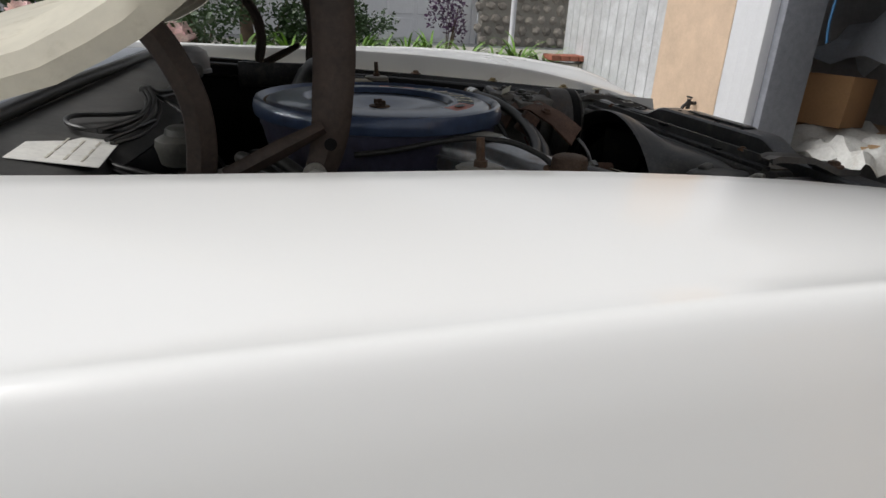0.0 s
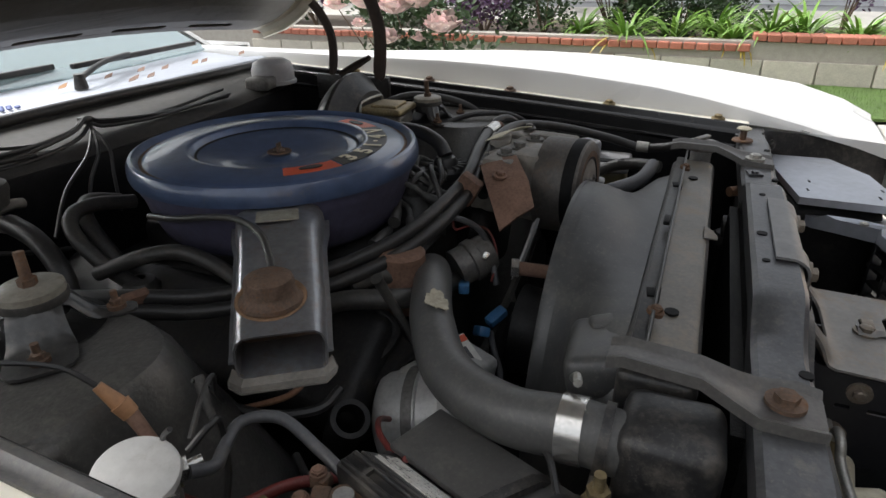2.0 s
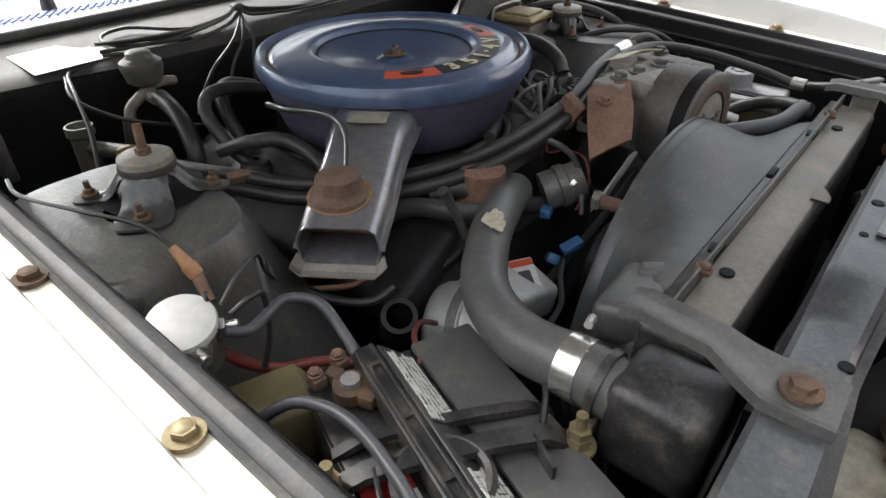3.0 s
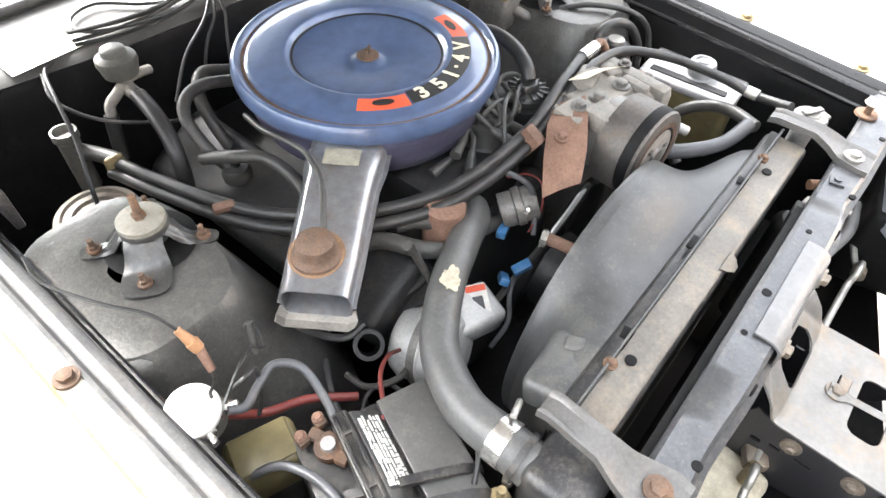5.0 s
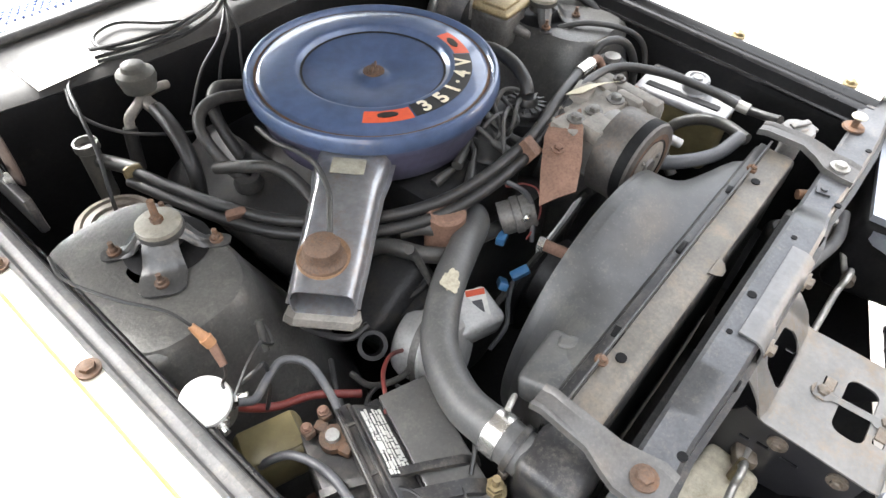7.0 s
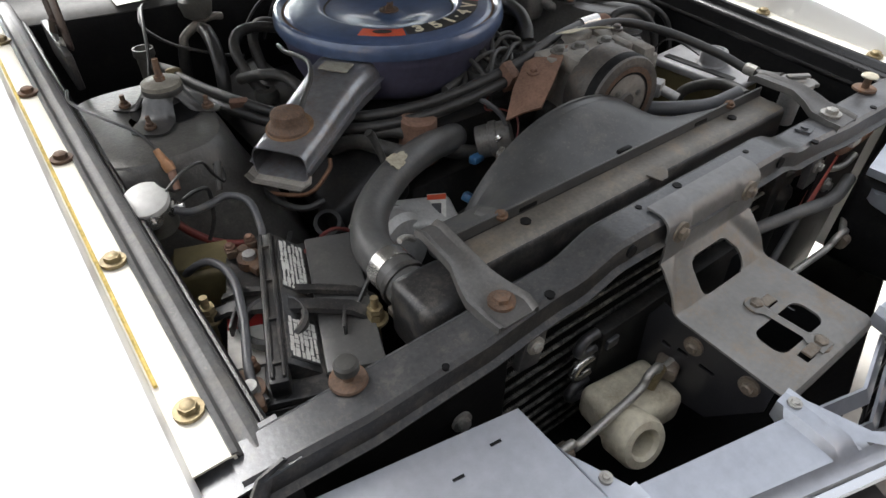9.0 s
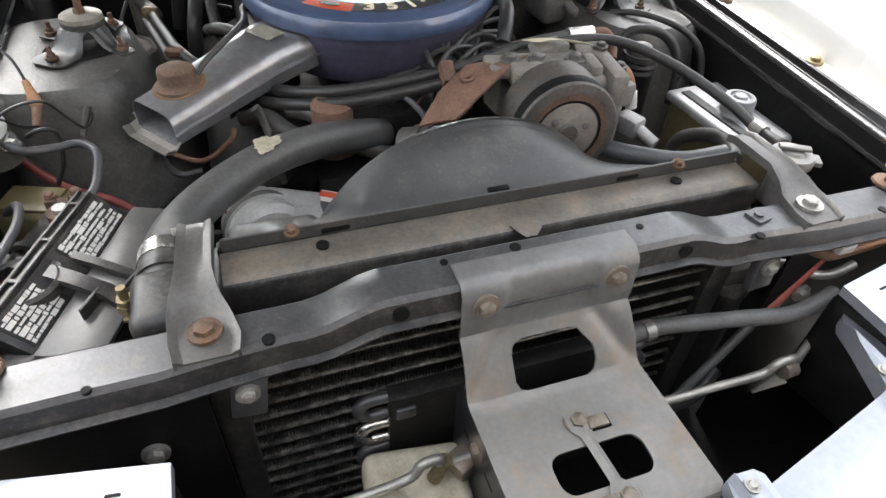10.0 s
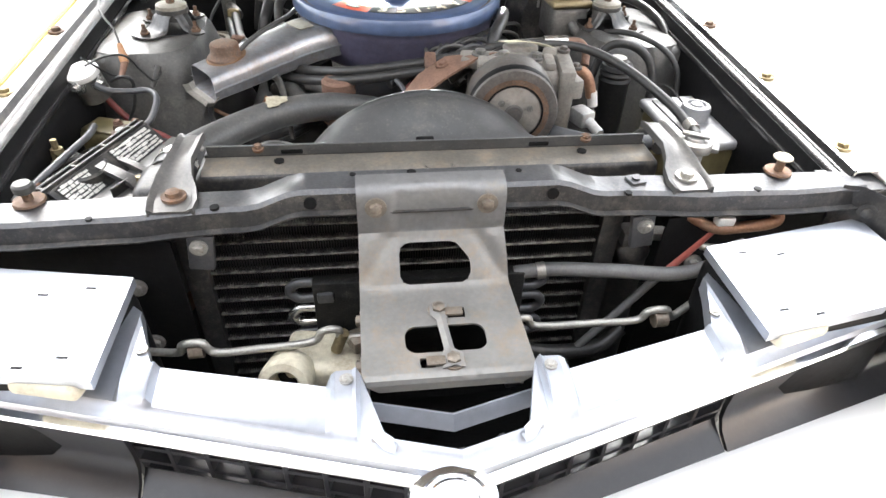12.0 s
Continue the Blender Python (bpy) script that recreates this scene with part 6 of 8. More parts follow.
b = cyl(bmesh.new(), (-0.458, 0.862, 0.752), (-0.458, 0.862, 0.764), 0.014, seg=16)
part("nipple", b, RUBBER, vc)
hose("vacuum_line", [(-0.458, 0.862, 0.76), (-0.452, 0.868, 0.80), (-0.425, 0.93, 0.84), (-0.405, 1.0, 0.872), (-0.385, 1.06, 0.885), (-0.35, 1.075, 0.886)], 0.0035, WIRE, "thin black rubber vacuum line by the firewall")
hose("vacuum_line", [(-0.25, 0.90, 0.80), (-0.30, 0.92, 0.81), (-0.37, 0.955, 0.835), (-0.405, 1.01, 0.862), (-0.392, 1.06, 0.882)], 0.0032, WIRE, "thin black rubber vacuum line by the firewall")

# firewall label, loom, cowl mesh, wipers
fw_m = basis((-0.366, 1.112, 0.9004), (1, 0.06, 0), (0, 0.12, 0.018))
lbl = tagged(part("firewall_label", plate(rounded(-0.066, -0.044, 0.066, 0.044, 0.001), (), 0.0008, fw_m), PAPER), "white paper data label on the firewall", "label")
for k in range(9):
    b = plate(rounded(-0.05 + (k % 3) * 0.036, -0.026 + (k // 3) * 0.017, -0.022 + (k % 3) * 0.036 - 0.004 * (k % 2), -0.0235 + (k // 3) * 0.017, 0.0004), (), 0.0006, fw_m @ pose(0, 0, 0.0007))
    part("print_bar", b, mat("faint_print", (0.5, 0.47, 0.4), 0.7) if k == 0 else bpy.data.materials["faint_print"], lbl)
loom_pts = [(0.30, 1.08, 0.905), (0.10, 1.07, 0.904), (-0.02, 1.08, 0.915), (-0.048, 1.085, 0.925), (-0.09, 1.07, 0.912), (-0.17, 1.065, 0.903), (-0.25, 1.07, 0.903), (-0.32, 1.085, 0.906)]
for k in range(4):
    o = (k - 1.5) * 0.006
    hose("firewall_loom", [(x, y + o, z + 0.5 * o + 0.006 * math.sin(7 * x + k * 1.7)) for x, y, z in loom_pts], 0.0034, WIRE, "black wiring loom along the firewall", "wire", 8, "firewall wires")
hose("loop_wire", [(-0.13, 1.075, 0.905), (-0.18, 1.10, 0.908), (-0.24, 1.14, 0.916), (-0.29, 1.13, 0.914), (-0.30, 1.095, 0.908), (-0.26, 1.07, 0.902), (-0.17, 1.055, 0.898)], 0.0033, WIRE, "looped black wire on the firewall", "wire", 8)
for k in range(3):
    hose("drop_wire", [(-0.05 + 0.006 * k, 1.085, 0.922), (-0.072 - 0.02 * k, 1.015, 0.89), (-0.09 - 0.045 * k, 0.995, 0.85), (-0.12 - 0.06 * k, 0.96, 0.80)], 0.003, WIRE, "black wire hanging from the firewall", "wire", 8, "firewall wires")
solid("loom_clip", box(bmesh.new(), (-0.048, 1.087, 0.925), (0.022, 0.018, 0.012), bev=0.004), RUBBER, "black plastic loom clip", "clip")
mesh_t = thing("cowl_grille", "blue-grey slotted cowl air intake grille", "vent grille", (-0.3, 1.25, 0.935))
# the holes' shade is put in as raised dark blue blocks
for k in range(26):
    for r in range(5):
        b = box(bmesh.new(), (-0.43 + k * 0.0145 + (r % 2) * 0.007, 1.228 + r * 0.0125, 0.9405 - 0.0010 * r), (0.0085, 0.0075, 0.003), (0, 0, 30), 0.001, 1)
        part("slot", b, MESHB, mesh_t)
for x0, x1 in ((-0.30, 0.12), (0.12, 0.56)):
    w = thing("wiper", "black windscreen wiper with its arm", "wiper", (x0, 1.36, 0.95))
    part("arm", tube(bmesh.new(), [(x0, 1.30, 0.955), (x0 + 0.1, 1.345, 0.972), ((x0 + x1) / 2, 1.40, 0.972)], 0.006, 8), BLACK, w)
    part("blade", box(bmesh.new(), ((x0 + x1) / 2 + 0.04, 1.405, 0.968), (0.42, 0.012, 0.012), (0, 0, 6), 0.002), BLACK, w)
    part("pivot", cyl(bmesh.new(), (x0, 1.30, 0.935), (x0, 1.30, 0.965), 0.014, 0.010, 14), BLACK, w)
rl = random.Random(3)
for k in range(15):
    x, y = rl.uniform(-0.5, 0.6), rl.uniform(1.235, 1.34)
    b = sheet(bmesh.new(), [[(x, y, 0.941), (x + 0.01, y + 0.006, 0.946)], [(x + 0.012, y - 0.01, 0.944), (x + 0.026, y, 0.951)]], 0.0006)
    solid("dry_leaf", b, RUST if k % 3 else CARD, "dry brown leaf lying on the cowl", "leaf", "dry leaves on the cowl")

# ---- right half of the bay: compressor, pump, master cylinder, tanks ----
cp = thing("air_conditioning_compressor", "dull alloy compressor with a belt pulley", "compressor", (0.18, 0.33, 0.76))
part("body", box(bmesh.new(), (0.185, 0.355, 0.835), (0.125, 0.11, 0.105), (0, 0, -8), 0.012, 3), DUSTALLOY, cp)
part("head", box(bmesh.new(), (0.258, 0.35, 0.838), (0.026, 0.14, 0.115), (0, 0, -8), 0.005), DUSTALLOY, cp, "bolted cylinder head")
part("upper_lug", box(bmesh.new(), (0.15, 0.36, 0.886), (0.15, 0.05, 0.018), (0, 0, -8), 0.005), DUSTALLOY, cp)
for x, y in ((0.11, 0.365), (0.15, 0.355), (0.205, 0.345)):
    bolt(cp, (x, y, 0.896), (0, 0, 1), 0.0095, 0.009, DARKALLOY)
pm_ = basis((0.150, 0.257, 0.842), (1, -0.09, 0), (0, 0.02, 1))
prof = [(0.0, 0.022), (0.012, 0.022), (0.014, 0.017), (0.042, 0.016), (0.044, 0.010), (0.050, 0.010), (0.052, 0.018), (0.056, 0.018), (0.064, 0.016), (0.066, 0.012), (0.058, 0.004), (0.058, 0.0), (0.066, -0.006), (0.067, -0.010), (0.067, -0.03), (0.05, -0.032), (0.0, -0.032)]
prof[-3:] = [(0.067, -0.052), (0.05, -0.054), (0.0, -0.054)]
part("pulley", lathe(bmesh.new(), prof, pm_ @ Matrix.Diagonal((1.13, 1.13, 1, 1)), 48), PULLEY, cp, "grooved steel clutch pulley")
# near-black rings paint the shade in the pulley's gaps and groove
part("clutch_ring", lathe(bmesh.new(), [(0.0462, 0.0175), (0.0495, 0.0175), (0.0495, 0.009), (0.0462, 0.009)], pm_, 40), INNER, cp, "near-black ring for the shaded gap round the clutch plate")
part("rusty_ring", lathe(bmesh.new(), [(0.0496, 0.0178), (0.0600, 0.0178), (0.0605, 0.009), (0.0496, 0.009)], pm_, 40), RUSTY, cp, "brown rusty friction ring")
part("outer_gap", lathe(bmesh.new(), [(0.0606, 0.0175), (0.0636, 0.0175), (0.0636, 0.009), (0.0606, 0.009)], pm_, 40), INNER, cp, "near-black ring for the shaded gap inside the pulley rim")
part("belt_groove", lathe(bmesh.new(), [(0.0655, 0.012), (0.0675, 0.009), (0.0675, -0.006), (0.0655, -0.008)], pm_ @ Matrix.Diagonal((1.12, 1.12, 1, 1)), 44), INNER, cp, "near-black ring for the shade in the belt groove")
part("clutch_plate", lathe(bmesh.new(), [(0.0, 0.0172), (0.038, 0.0172), (0.040, 0.0160), (0.0, 0.0160)], pm_ @ Matrix.Diagonal((1.13, 1.13, 1, 1)), 40), DUSTALLOY, cp, "worn clutch plate")
for a in (20, 140, 260):
    c = pm_ @ Vector((0.028 * math.cos(radians(a)), 0.028 * math.sin(radians(a)), 0.016))
    bolt(cp, c, pm_.to_3x3() @ Vector((0, 0, 1)), 0.004, 0.004, DARKALLOY, 1.4, "rivet")
part("clutch_drum", lathe(bmesh.new(), [(0.0, -0.05), (0.060, -0.05), (0.061, -0.053), (0.061, -0.075), (0.058, -0.078), (0.0, -0.078)], pm_, 44), PLATE, cp, "grey coil drum")
part("paper_tag", sheet(bmesh.new(), [[(0.158 + 0.075 * t - 0.008 * e, 0.402 - 0.03 * t + 0.012 * e, 0.905 + 0.006 * math.sin(3 * t) - 0.003 * e) for e in (-1, 0, 1)] for t in np.linspace(0, 1, 6)], 0.0012), mat("yellowed_tag", (0.60, 0.56, 0.42), 0.6, 0, 0.15, 20, 0.0, dirt=(0.35, 0.28, 0.18), dirt_amount=0.3), cp, "yellowed paper tag")
for q, sz, rz in (((0.125, 0.33, 0.885), (0.05, 0.045, 0.03), -8), ((0.19, 0.40, 0.888), (0.06, 0.035, 0.026), 14), ((0.245, 0.39, 0.88), (0.03, 0.05, 0.03), -20), ((0.262, 0.30, 0.862), (0.03, 0.04, 0.035), 8), ((0.13, 0.40, 0.84), (0.06, 0.05, 0.08), 5), ((0.225, 0.33, 0.893), (0.02, 0.05, 0.018), -8)):
    part("casting_lug", box(bmesh.new(), q, sz, (0, 0, rz), 0.006, 2), DUSTALLOY, cp)
for q in ((0.17, 0.30, 0.893), (0.24, 0.41, 0.893), (0.275, 0.33, 0.884), (0.262, 0.37, 0.899)):
    bolt(cp, q, (0, 0, 1), 0.007, 0.007, PULLEY)
part("service_fitting", tube(bmesh.new(), [(0.27, 0.36, 0.866), (0.297, 0.352, 0.866), (0.31, 0.346, 0.85), (0.318, 0.342, 0.822)], 0.010, 12), COPPER, cp, "copper service fitting")
part("service_cap", cyl(bmesh.new(), (0.318, 0.342, 0.832), (0.323, 0.338, 0.806), 0.0095, 0.009, 14), WPLASTIC, cp, "white service cap")
b = box(bmesh.new(), (0.285, 0.285, 0.812), (0.03, 0.04, 0.03), (0, 0, 20), 0.006)
cyl(b, (0.29, 0.275, 0.812), (0.305, 0.24, 0.80), 0.009, seg=12)
part("lower_fitting", b, ALLOY, cp)
rb_t = [(0.105, 0.432, 0.862), (0.142, 0.375, 0.896), (0.10, 0.345, 0.897), (0.045, 0.31, 0.880), (0.0, 0.288, 0.858)]
rb_b = [(0.075, 0.425, 0.842), (0.09, 0.40, 0.880), (0.05, 0.385, 0.886), (0.0, 0.355, 0.866), (-0.04, 0.325, 0.832)]
br = tagged(part("compressor_bracket", sheet(bmesh.new(), [rb_t, [((np.array(a) + np.array(c)) / 2 + (0, 0, 0.003)).tolist() for a, c in zip(rb_t, rb_b)], rb_b], 0.004), RUST), "rust-brown triangular compressor bracket plate", "bracket")
bolt(br, (0.04, 0.352, 0.884), (-0.2, -0.2, 1), 0.007, 0.006, RUST)
arm = thing("belt_tension_arm", "curved steel belt adjuster arm with a rusty bolt", "adjuster arm", (-0.05, 0.28, 0.79))
rows = [[(x - 0.009, y, z - 0.004), (x, y - 0.004, z + 0.002), (x + 0.009, y - 0.006, z - 0.002)] for x, y, z in ((0.012, 0.29, 0.835), (-0.012, 0.288, 0.828), (-0.04, 0.288, 0.816), (-0.06, 0.29, 0.802), (-0.075, 0.292, 0.788))]
part("arm_strap", sheet(bmesh.new(), rows, 0.004), ALLOY, arm)
b = cyl(bmesh.new(), (-0.072, 0.293, 0.796), (-0.06, 0.245, 0.792), 0.0095, seg=14)
part("long_bolt", b, RUST, arm, "rusty threaded bolt")
part("nut", cyl(bmesh.new(), (-0.0735, 0.296, 0.796), (-0.071, 0.286, 0.796), 0.014, seg=6), SHINY, arm)

ps = thing("power_steering_pump", "black power steering reservoir with a ribbed cap", "reservoir", (0.15, 0.49, 0.75))
part("reservoir", cyl(bmesh.new(), (0.15, 0.495, 0.72), (0.15, 0.49, 0.835), 0.055, 0.05, 28), ENGINE, ps)
b = lathe(bmesh.new(), [(0.0, 0.866), (0.016, 0.866), (0.019, 0.862), (0.021, 0.853), (0.033, 0.851), (0.037, 0.845), (0.036, 0.836), (0.0, 0.836)], pose(0.152, 0.486, 0), 32)
cap_ = part("filler_cap", b, HOSE, ps, "black ribbed cap")
for k in range(14):
    a = 2 * math.pi * k / 14
    part("rib", box(bmesh.new(), (0.152 + 0.029 * math.cos(a), 0.486 + 0.029 * math.sin(a), 0.852), (0.016, 0.004, 0.006), (0, 0, math.degrees(a)), 0.001, 1), HOSE, cap_)
hose("breather_hose", [(0.155, 0.487, 0.866), (0.165, 0.505, 0.885), (0.185, 0.55, 0.895), (0.20, 0.61, 0.89), (0.205, 0.68, 0.86)], 0.0125, HOSE, "black breather hose behind the air cleaner")

mc = thing("brake_master_cylinder", "oily cast brake master cylinder with a wired cover", "master cylinder", (0.365, 0.74, 0.8))
part("casting", box(bmesh.new(), (0.362, 0.745, 0.845), (0.085, 0.16, 0.075), (0, 0, 4), 0.012, 3), DARKALLOY, mc)
part("cover", box(bmesh.new(), (0.362, 0.745, 0.888), (0.095, 0.17, 0.014), (0, 0, 4), 0.006, 3), BRASS, mc, "tarnished pressed cover")
for dy in (-0.042, 0.042):
    part("cover_dome", box(bmesh.new(), (0.362, 0.745 + dy, 0.897), (0.062, 0.058, 0.008), (0, 0, 4), 0.004), BRASS, mc)
part("bail_wire", tube(bmesh.new(), [(0.312, 0.745, 0.86), (0.315, 0.745, 0.897), (0.33, 0.745, 0.906), (0.395, 0.745, 0.906), (0.41, 0.745, 0.897), (0.413, 0.745, 0.86)], 0.003, 8), STEEL, mc)
part("front_port", tube(bmesh.new(), [(0.372, 0.665, 0.845), (0.375, 0.645, 0.84), (0.39, 0.632, 0.828)], 0.011, 12), DARKALLOY, mc)
bo = thing("brake_booster", "black round brake booster on the firewall", "brake booster", (0.37, 0.94, 0.8))
part("shell", lathe(bmesh.new(), [(0.0, 0.0), (0.05, 0.0), (0.09, 0.02), (0.115, 0.045), (0.12, 0.06), (0.125, 0.062), (0.125, 0.07), (0.118, 0.075), (0.09, 0.11), (0.0, 0.12)], basis((0.368, 0.86, 0.83), (1, 0, 0), (0, 0, -1)) @ pose(0, 0, 0, 0, 180, 0), 40), BLACK, bo)
wmo = thing("wiper_motor", "pale grey round wiper motor on the firewall", "wiper motor", (0.498, 1.12, 0.9))
part("motor_can", lathe(bmesh.new(), [(0.0, 0.955), (0.03, 0.953), (0.046, 0.944), (0.052, 0.928), (0.052, 0.905), (0.056, 0.902), (0.056, 0.895), (0.0, 0.895)], pose(0.498, 1.10, 0), 36), TANKTOP, wmo)
part("gear_housing", box(bmesh.new(), (0.44, 1.09, 0.905), (0.07, 0.06, 0.03), (0, 0, 12), 0.008, 3), DARKALLOY, wmo)
hose("brake_line", [(0.39, 0.632, 0.828), (0.42, 0.60, 0.85), (0.46, 0.55, 0.866), (0.50, 0.48, 0.862), (0.525, 0.44, 0.83), (0.53, 0.42, 0.76)], 0.006, HOSE, "black hose over the shock tower")
hose("apron_hose", [(0.47, 0.78, 0.87), (0.515, 0.72, 0.885), (0.55, 0.63, 0.872), (0.556, 0.56, 0.84), (0.545, 0.50, 0.79)], 0.009, HOSE, "black hose along the inner wing")
hose("canister_hose", [(0.36, 0.47, 0.80), (0.385, 0.48, 0.86), (0.425, 0.468, 0.872), (0.462, 0.45, 0.852), (0.475, 0.43, 0.81), (0.47, 0.42, 0.75)], 0.0085, HOSE, "black arched rubber hose by the shock tower")
rc = thing("ribbed_reservoir", "dark ribbed round canister beside the shock tower", "canister", (0.40, 0.45, 0.75))
b = lathe(bmesh.new(), [(0.0, 0.846), (0.022, 0.846), (0.026, 0.84), (0.03, 0.84), (0.033, 0.832), (0.029, 0.828), (0.033, 0.822), (0.029, 0.816), (0.033, 0.81), (0.03, 0.802), (0.03, 0.70)], pose(0.405, 0.452, 0), 28)
part("body", b, ENGINE, rc)
part("cap", cyl(bmesh.new(), (0.405, 0.452, 0.846), (0.405, 0.452, 0.853), 0.016, seg=18), STEEL, rc)

wt = thing("coolant_tank", "yellowed plastic coolant tank with a white top and cap", "coolant tank", (0.5, 0.3, 0.65))
wm = basis((0.514, 0.309, 0.779), (1, 0.05, 0.01), (0.01, 1, 0))
b = box(bmesh.new(), (0, 0.004, 0.0), (0.128, 0.196, 0.018), bev=0.007, seg=3)
b.transform(wm)
top = part("top_moulding", b, TANKTOP, wt, "off-white moulded top")
b = box(bmesh.new(), (-0.038, 0.006, 0.0105), (0.018, 0.155, 0.003), bev=0.001, seg=1)
b.transform(wm)
part("grey_strip", b, DECALB, top, "dark warning strip")
b = box(bmesh.new(), (0.002, 0.004, -0.07), (0.118, 0.186, 0.13), bev=0.014, seg=3)
b.transform(wm)
part("tank_body", b, OCHRE, wt, "yellowed translucent tank")
CAPGREY = mat("grey_moulded_cap", (0.27, 0.275, 0.285), 0.42, 0, 0.12, 30, 0.03, dirt=(0.16, 0.155, 0.14), dirt_amount=0.35, dirt_scale=40)
b = lathe(bmesh.new(), [(0.0, 0.028), (0.010, 0.0285), (0.012, 0.025), (0.015, 0.025), (0.017, 0.028), (0.024, 0.027), (0.0265, 0.024), (0.0265, 0.010), (0.030, 0.008), (0.0, 0.008)], wm @ pose(-0.006, -0.004, 0) @ Matrix.Diagonal((1, 1, 1.5, 1)), 32)
part("filler_cap", b, CAPGREY, wt, "round grey cap with a raised ring")
part("cap_strap", tube(bmesh.new(), [wm @ Vector(p) for p in ((0.0, 0.03, 0.016), (-0.015, 0.075, 0.035), (-0.03, 0.10, 0.035), (-0.04, 0.115, 0.01))], 0.0018, 6), WIRE, wt)
for px, py, pz in ((0.590, 0.245, 0.80), (0.590, 0.385, 0.815)):
    part("mount_tab", box(bmesh.new(), (px, py, pz), (0.004, 0.02, 0.03), bev=0.002), BRASS, wt, "brass-coloured mounting tab")

rcp = part("pressure_cap", cyl(bmesh.new(), (0.385, 0.083, 0.81), (0.385, 0.083, 0.852), 0.017, seg=20), DARKALLOY, rad, "lever-type pressure cap on its neck")
rm = pose(0.385, 0.083, -0.004, 0, 0, -30) @ Matrix.Diagonal((0.86, 0.86, 1, 1))
part("filler_neck", lathe(bmesh.new(), [(0.02, 0.80), (0.021, 0.862), (0.027, 0.864), (0.027, 0.868), (0.0, 0.868)], rm, 28), ALLOY, rcp)
part("cap_disc", lathe(bmesh.new(), [(0.0, 0.879), (0.014, 0.879), (0.017, 0.876), (0.030, 0.875), (0.0325, 0.871), (0.032, 0.862), (0.028, 0.862)], rm, 32), PLATE, rcp, "worn pale cap")
for s in (-1, 1):
    b = box(bmesh.new(), (s * 0.034, 0, 0.868), (0.016, 0.026, 0.008), bev=0.003)
    b.transform(rm)
    part("ear", b, PLATE, rcp)
b = box(bmesh.new(), (0, 0.002, 0.882), (0.046, 0.013, 0.005), bev=0.002)
b.transform(rm)
part("lever", b, PLATE, rcp)

# ---- middle front of the engine ----
alt = thing("alternator", "dull alloy alternator with a white label", "alternator", (-0.23, 0.36, 0.62))
aa = basis((-0.268, 0.342, 0.68), (1, 0.2, 0), (0, 0.2, 1)) @ Matrix.Diagonal((0.8, 0.8, 0.7, 1))
b = lathe(bmesh.new(), [(0.0, -0.07), (0.05, -0.07), (0.066, -0.06), (0.072, -0.045), (0.072, -0.012), (0.076, -0.010), (0.076, 0.012), (0.072, 0.014), (0.072, 0.05), (0.06, 0.066), (0.03, 0.072), (0.0, 0.072)], aa, 40)
part("housing", b, mat("pale_alternator_casting", (0.52, 0.52, 0.505), 0.45, 0.3, 0.15, 30, 0.2, dirt=(0.30, 0.27, 0.22), dirt_amount=0.3, dirt_scale=24), alt)
b = lathe(bmesh.new(), [(0.0772, -0.009), (0.0772, 0.009), (0.07, 0.009), (0.07, -0.009)], aa, 40)
part("stator_band", b, DARKALLOY, alt)
lm = basis((-0.18, 0.326, 0.722), (0.75, -0.6, 0.1), (0.5, 0.6, 0.25))
part("bracket_cover", box(bmesh.new(), (-0.212, 0.333, 0.700), (0.125, 0.07, 0.05), (8, 8, -16), 0.010, 3), bpy.data.materials["pale_alternator_casting"], alt, "pale cast cover")
lb_ = part("label", plate(rounded(-0.016, -0.024, 0.016, 0.024, 0.001), (), 0.001, lm), PAPER, alt, "white label with an orange band")
part("label_band", plate(rounded(-0.0155, 0.012, 0.0155, 0.022, 0.0005), (), 0.001, lm @ pose(0, 0, 0.0009)), ORANGE, lb_)
part("label_bar", plate(rounded(-0.008, -0.017, 0.008, 0.004, 0.0005), (), 0.001, lm @ pose(0, 0, 0.0009)), GREYWIRE, lb_)

b = lathe(bmesh.new(), [(0.0, 0.03), (0.026, 0.03), (0.029, 0.026), (0.029, 0.008), (0.032, 0.006), (0.032, -0.006), (0.029, -0.008), (0.029, -0.03), (0.0, -0.032)], basis((-0.018, 0.372, 0.768), (0.5, 0.7, 0.3), (-0.3, 0.1, 0.9)), 28)
fp = tagged(part("fuel_filter_canister", b, DARKALLOY), "round metal canister with a silver label", "canister")
part("label", box(bmesh.new(), (-0.03, 0.348, 0.785), (0.018, 0.008, 0.012), (30, 20, 20), 0.001), SHINY, fp, "silver label")
b = lathe(bmesh.new(), [(0.0, 0.832), (0.026, 0.832), (0.031, 0.827), (0.031, 0.79), (0.034, 0.785), (0.034, 0.75), (0.0, 0.75)], pose(-0.143, 0.425, 0), 28)
solid("thermostat_housing", b, RUST, "rust-brown round thermostat housing", "housing")
hose("bypass_pipe", [(-0.27, 0.50, 0.78), (-0.235, 0.47, 0.793), (-0.21, 0.41, 0.797), (-0.16, 0.375, 0.78)], 0.013, RUBBER, "grey-black rubber bypass hose below the snorkel")
hose("heater_pipe", [(-0.20, 0.47, 0.80), (-0.17, 0.44, 0.805), (-0.14, 0.40, 0.79), (-0.10, 0.39, 0.765), (-0.04, 0.39, 0.74)], 0.013, RUBBER, "grey-black rubber heater pipe on the engine")
b = tube(bmesh.new(), [(-0.252, 0.402, 0.848), (-0.245, 0.40, 0.835), (-0.238, 0.385, 0.80), (-0.23, 0.36, 0.745)], lambda t: 0.0075 - 0.003 * t, 10)
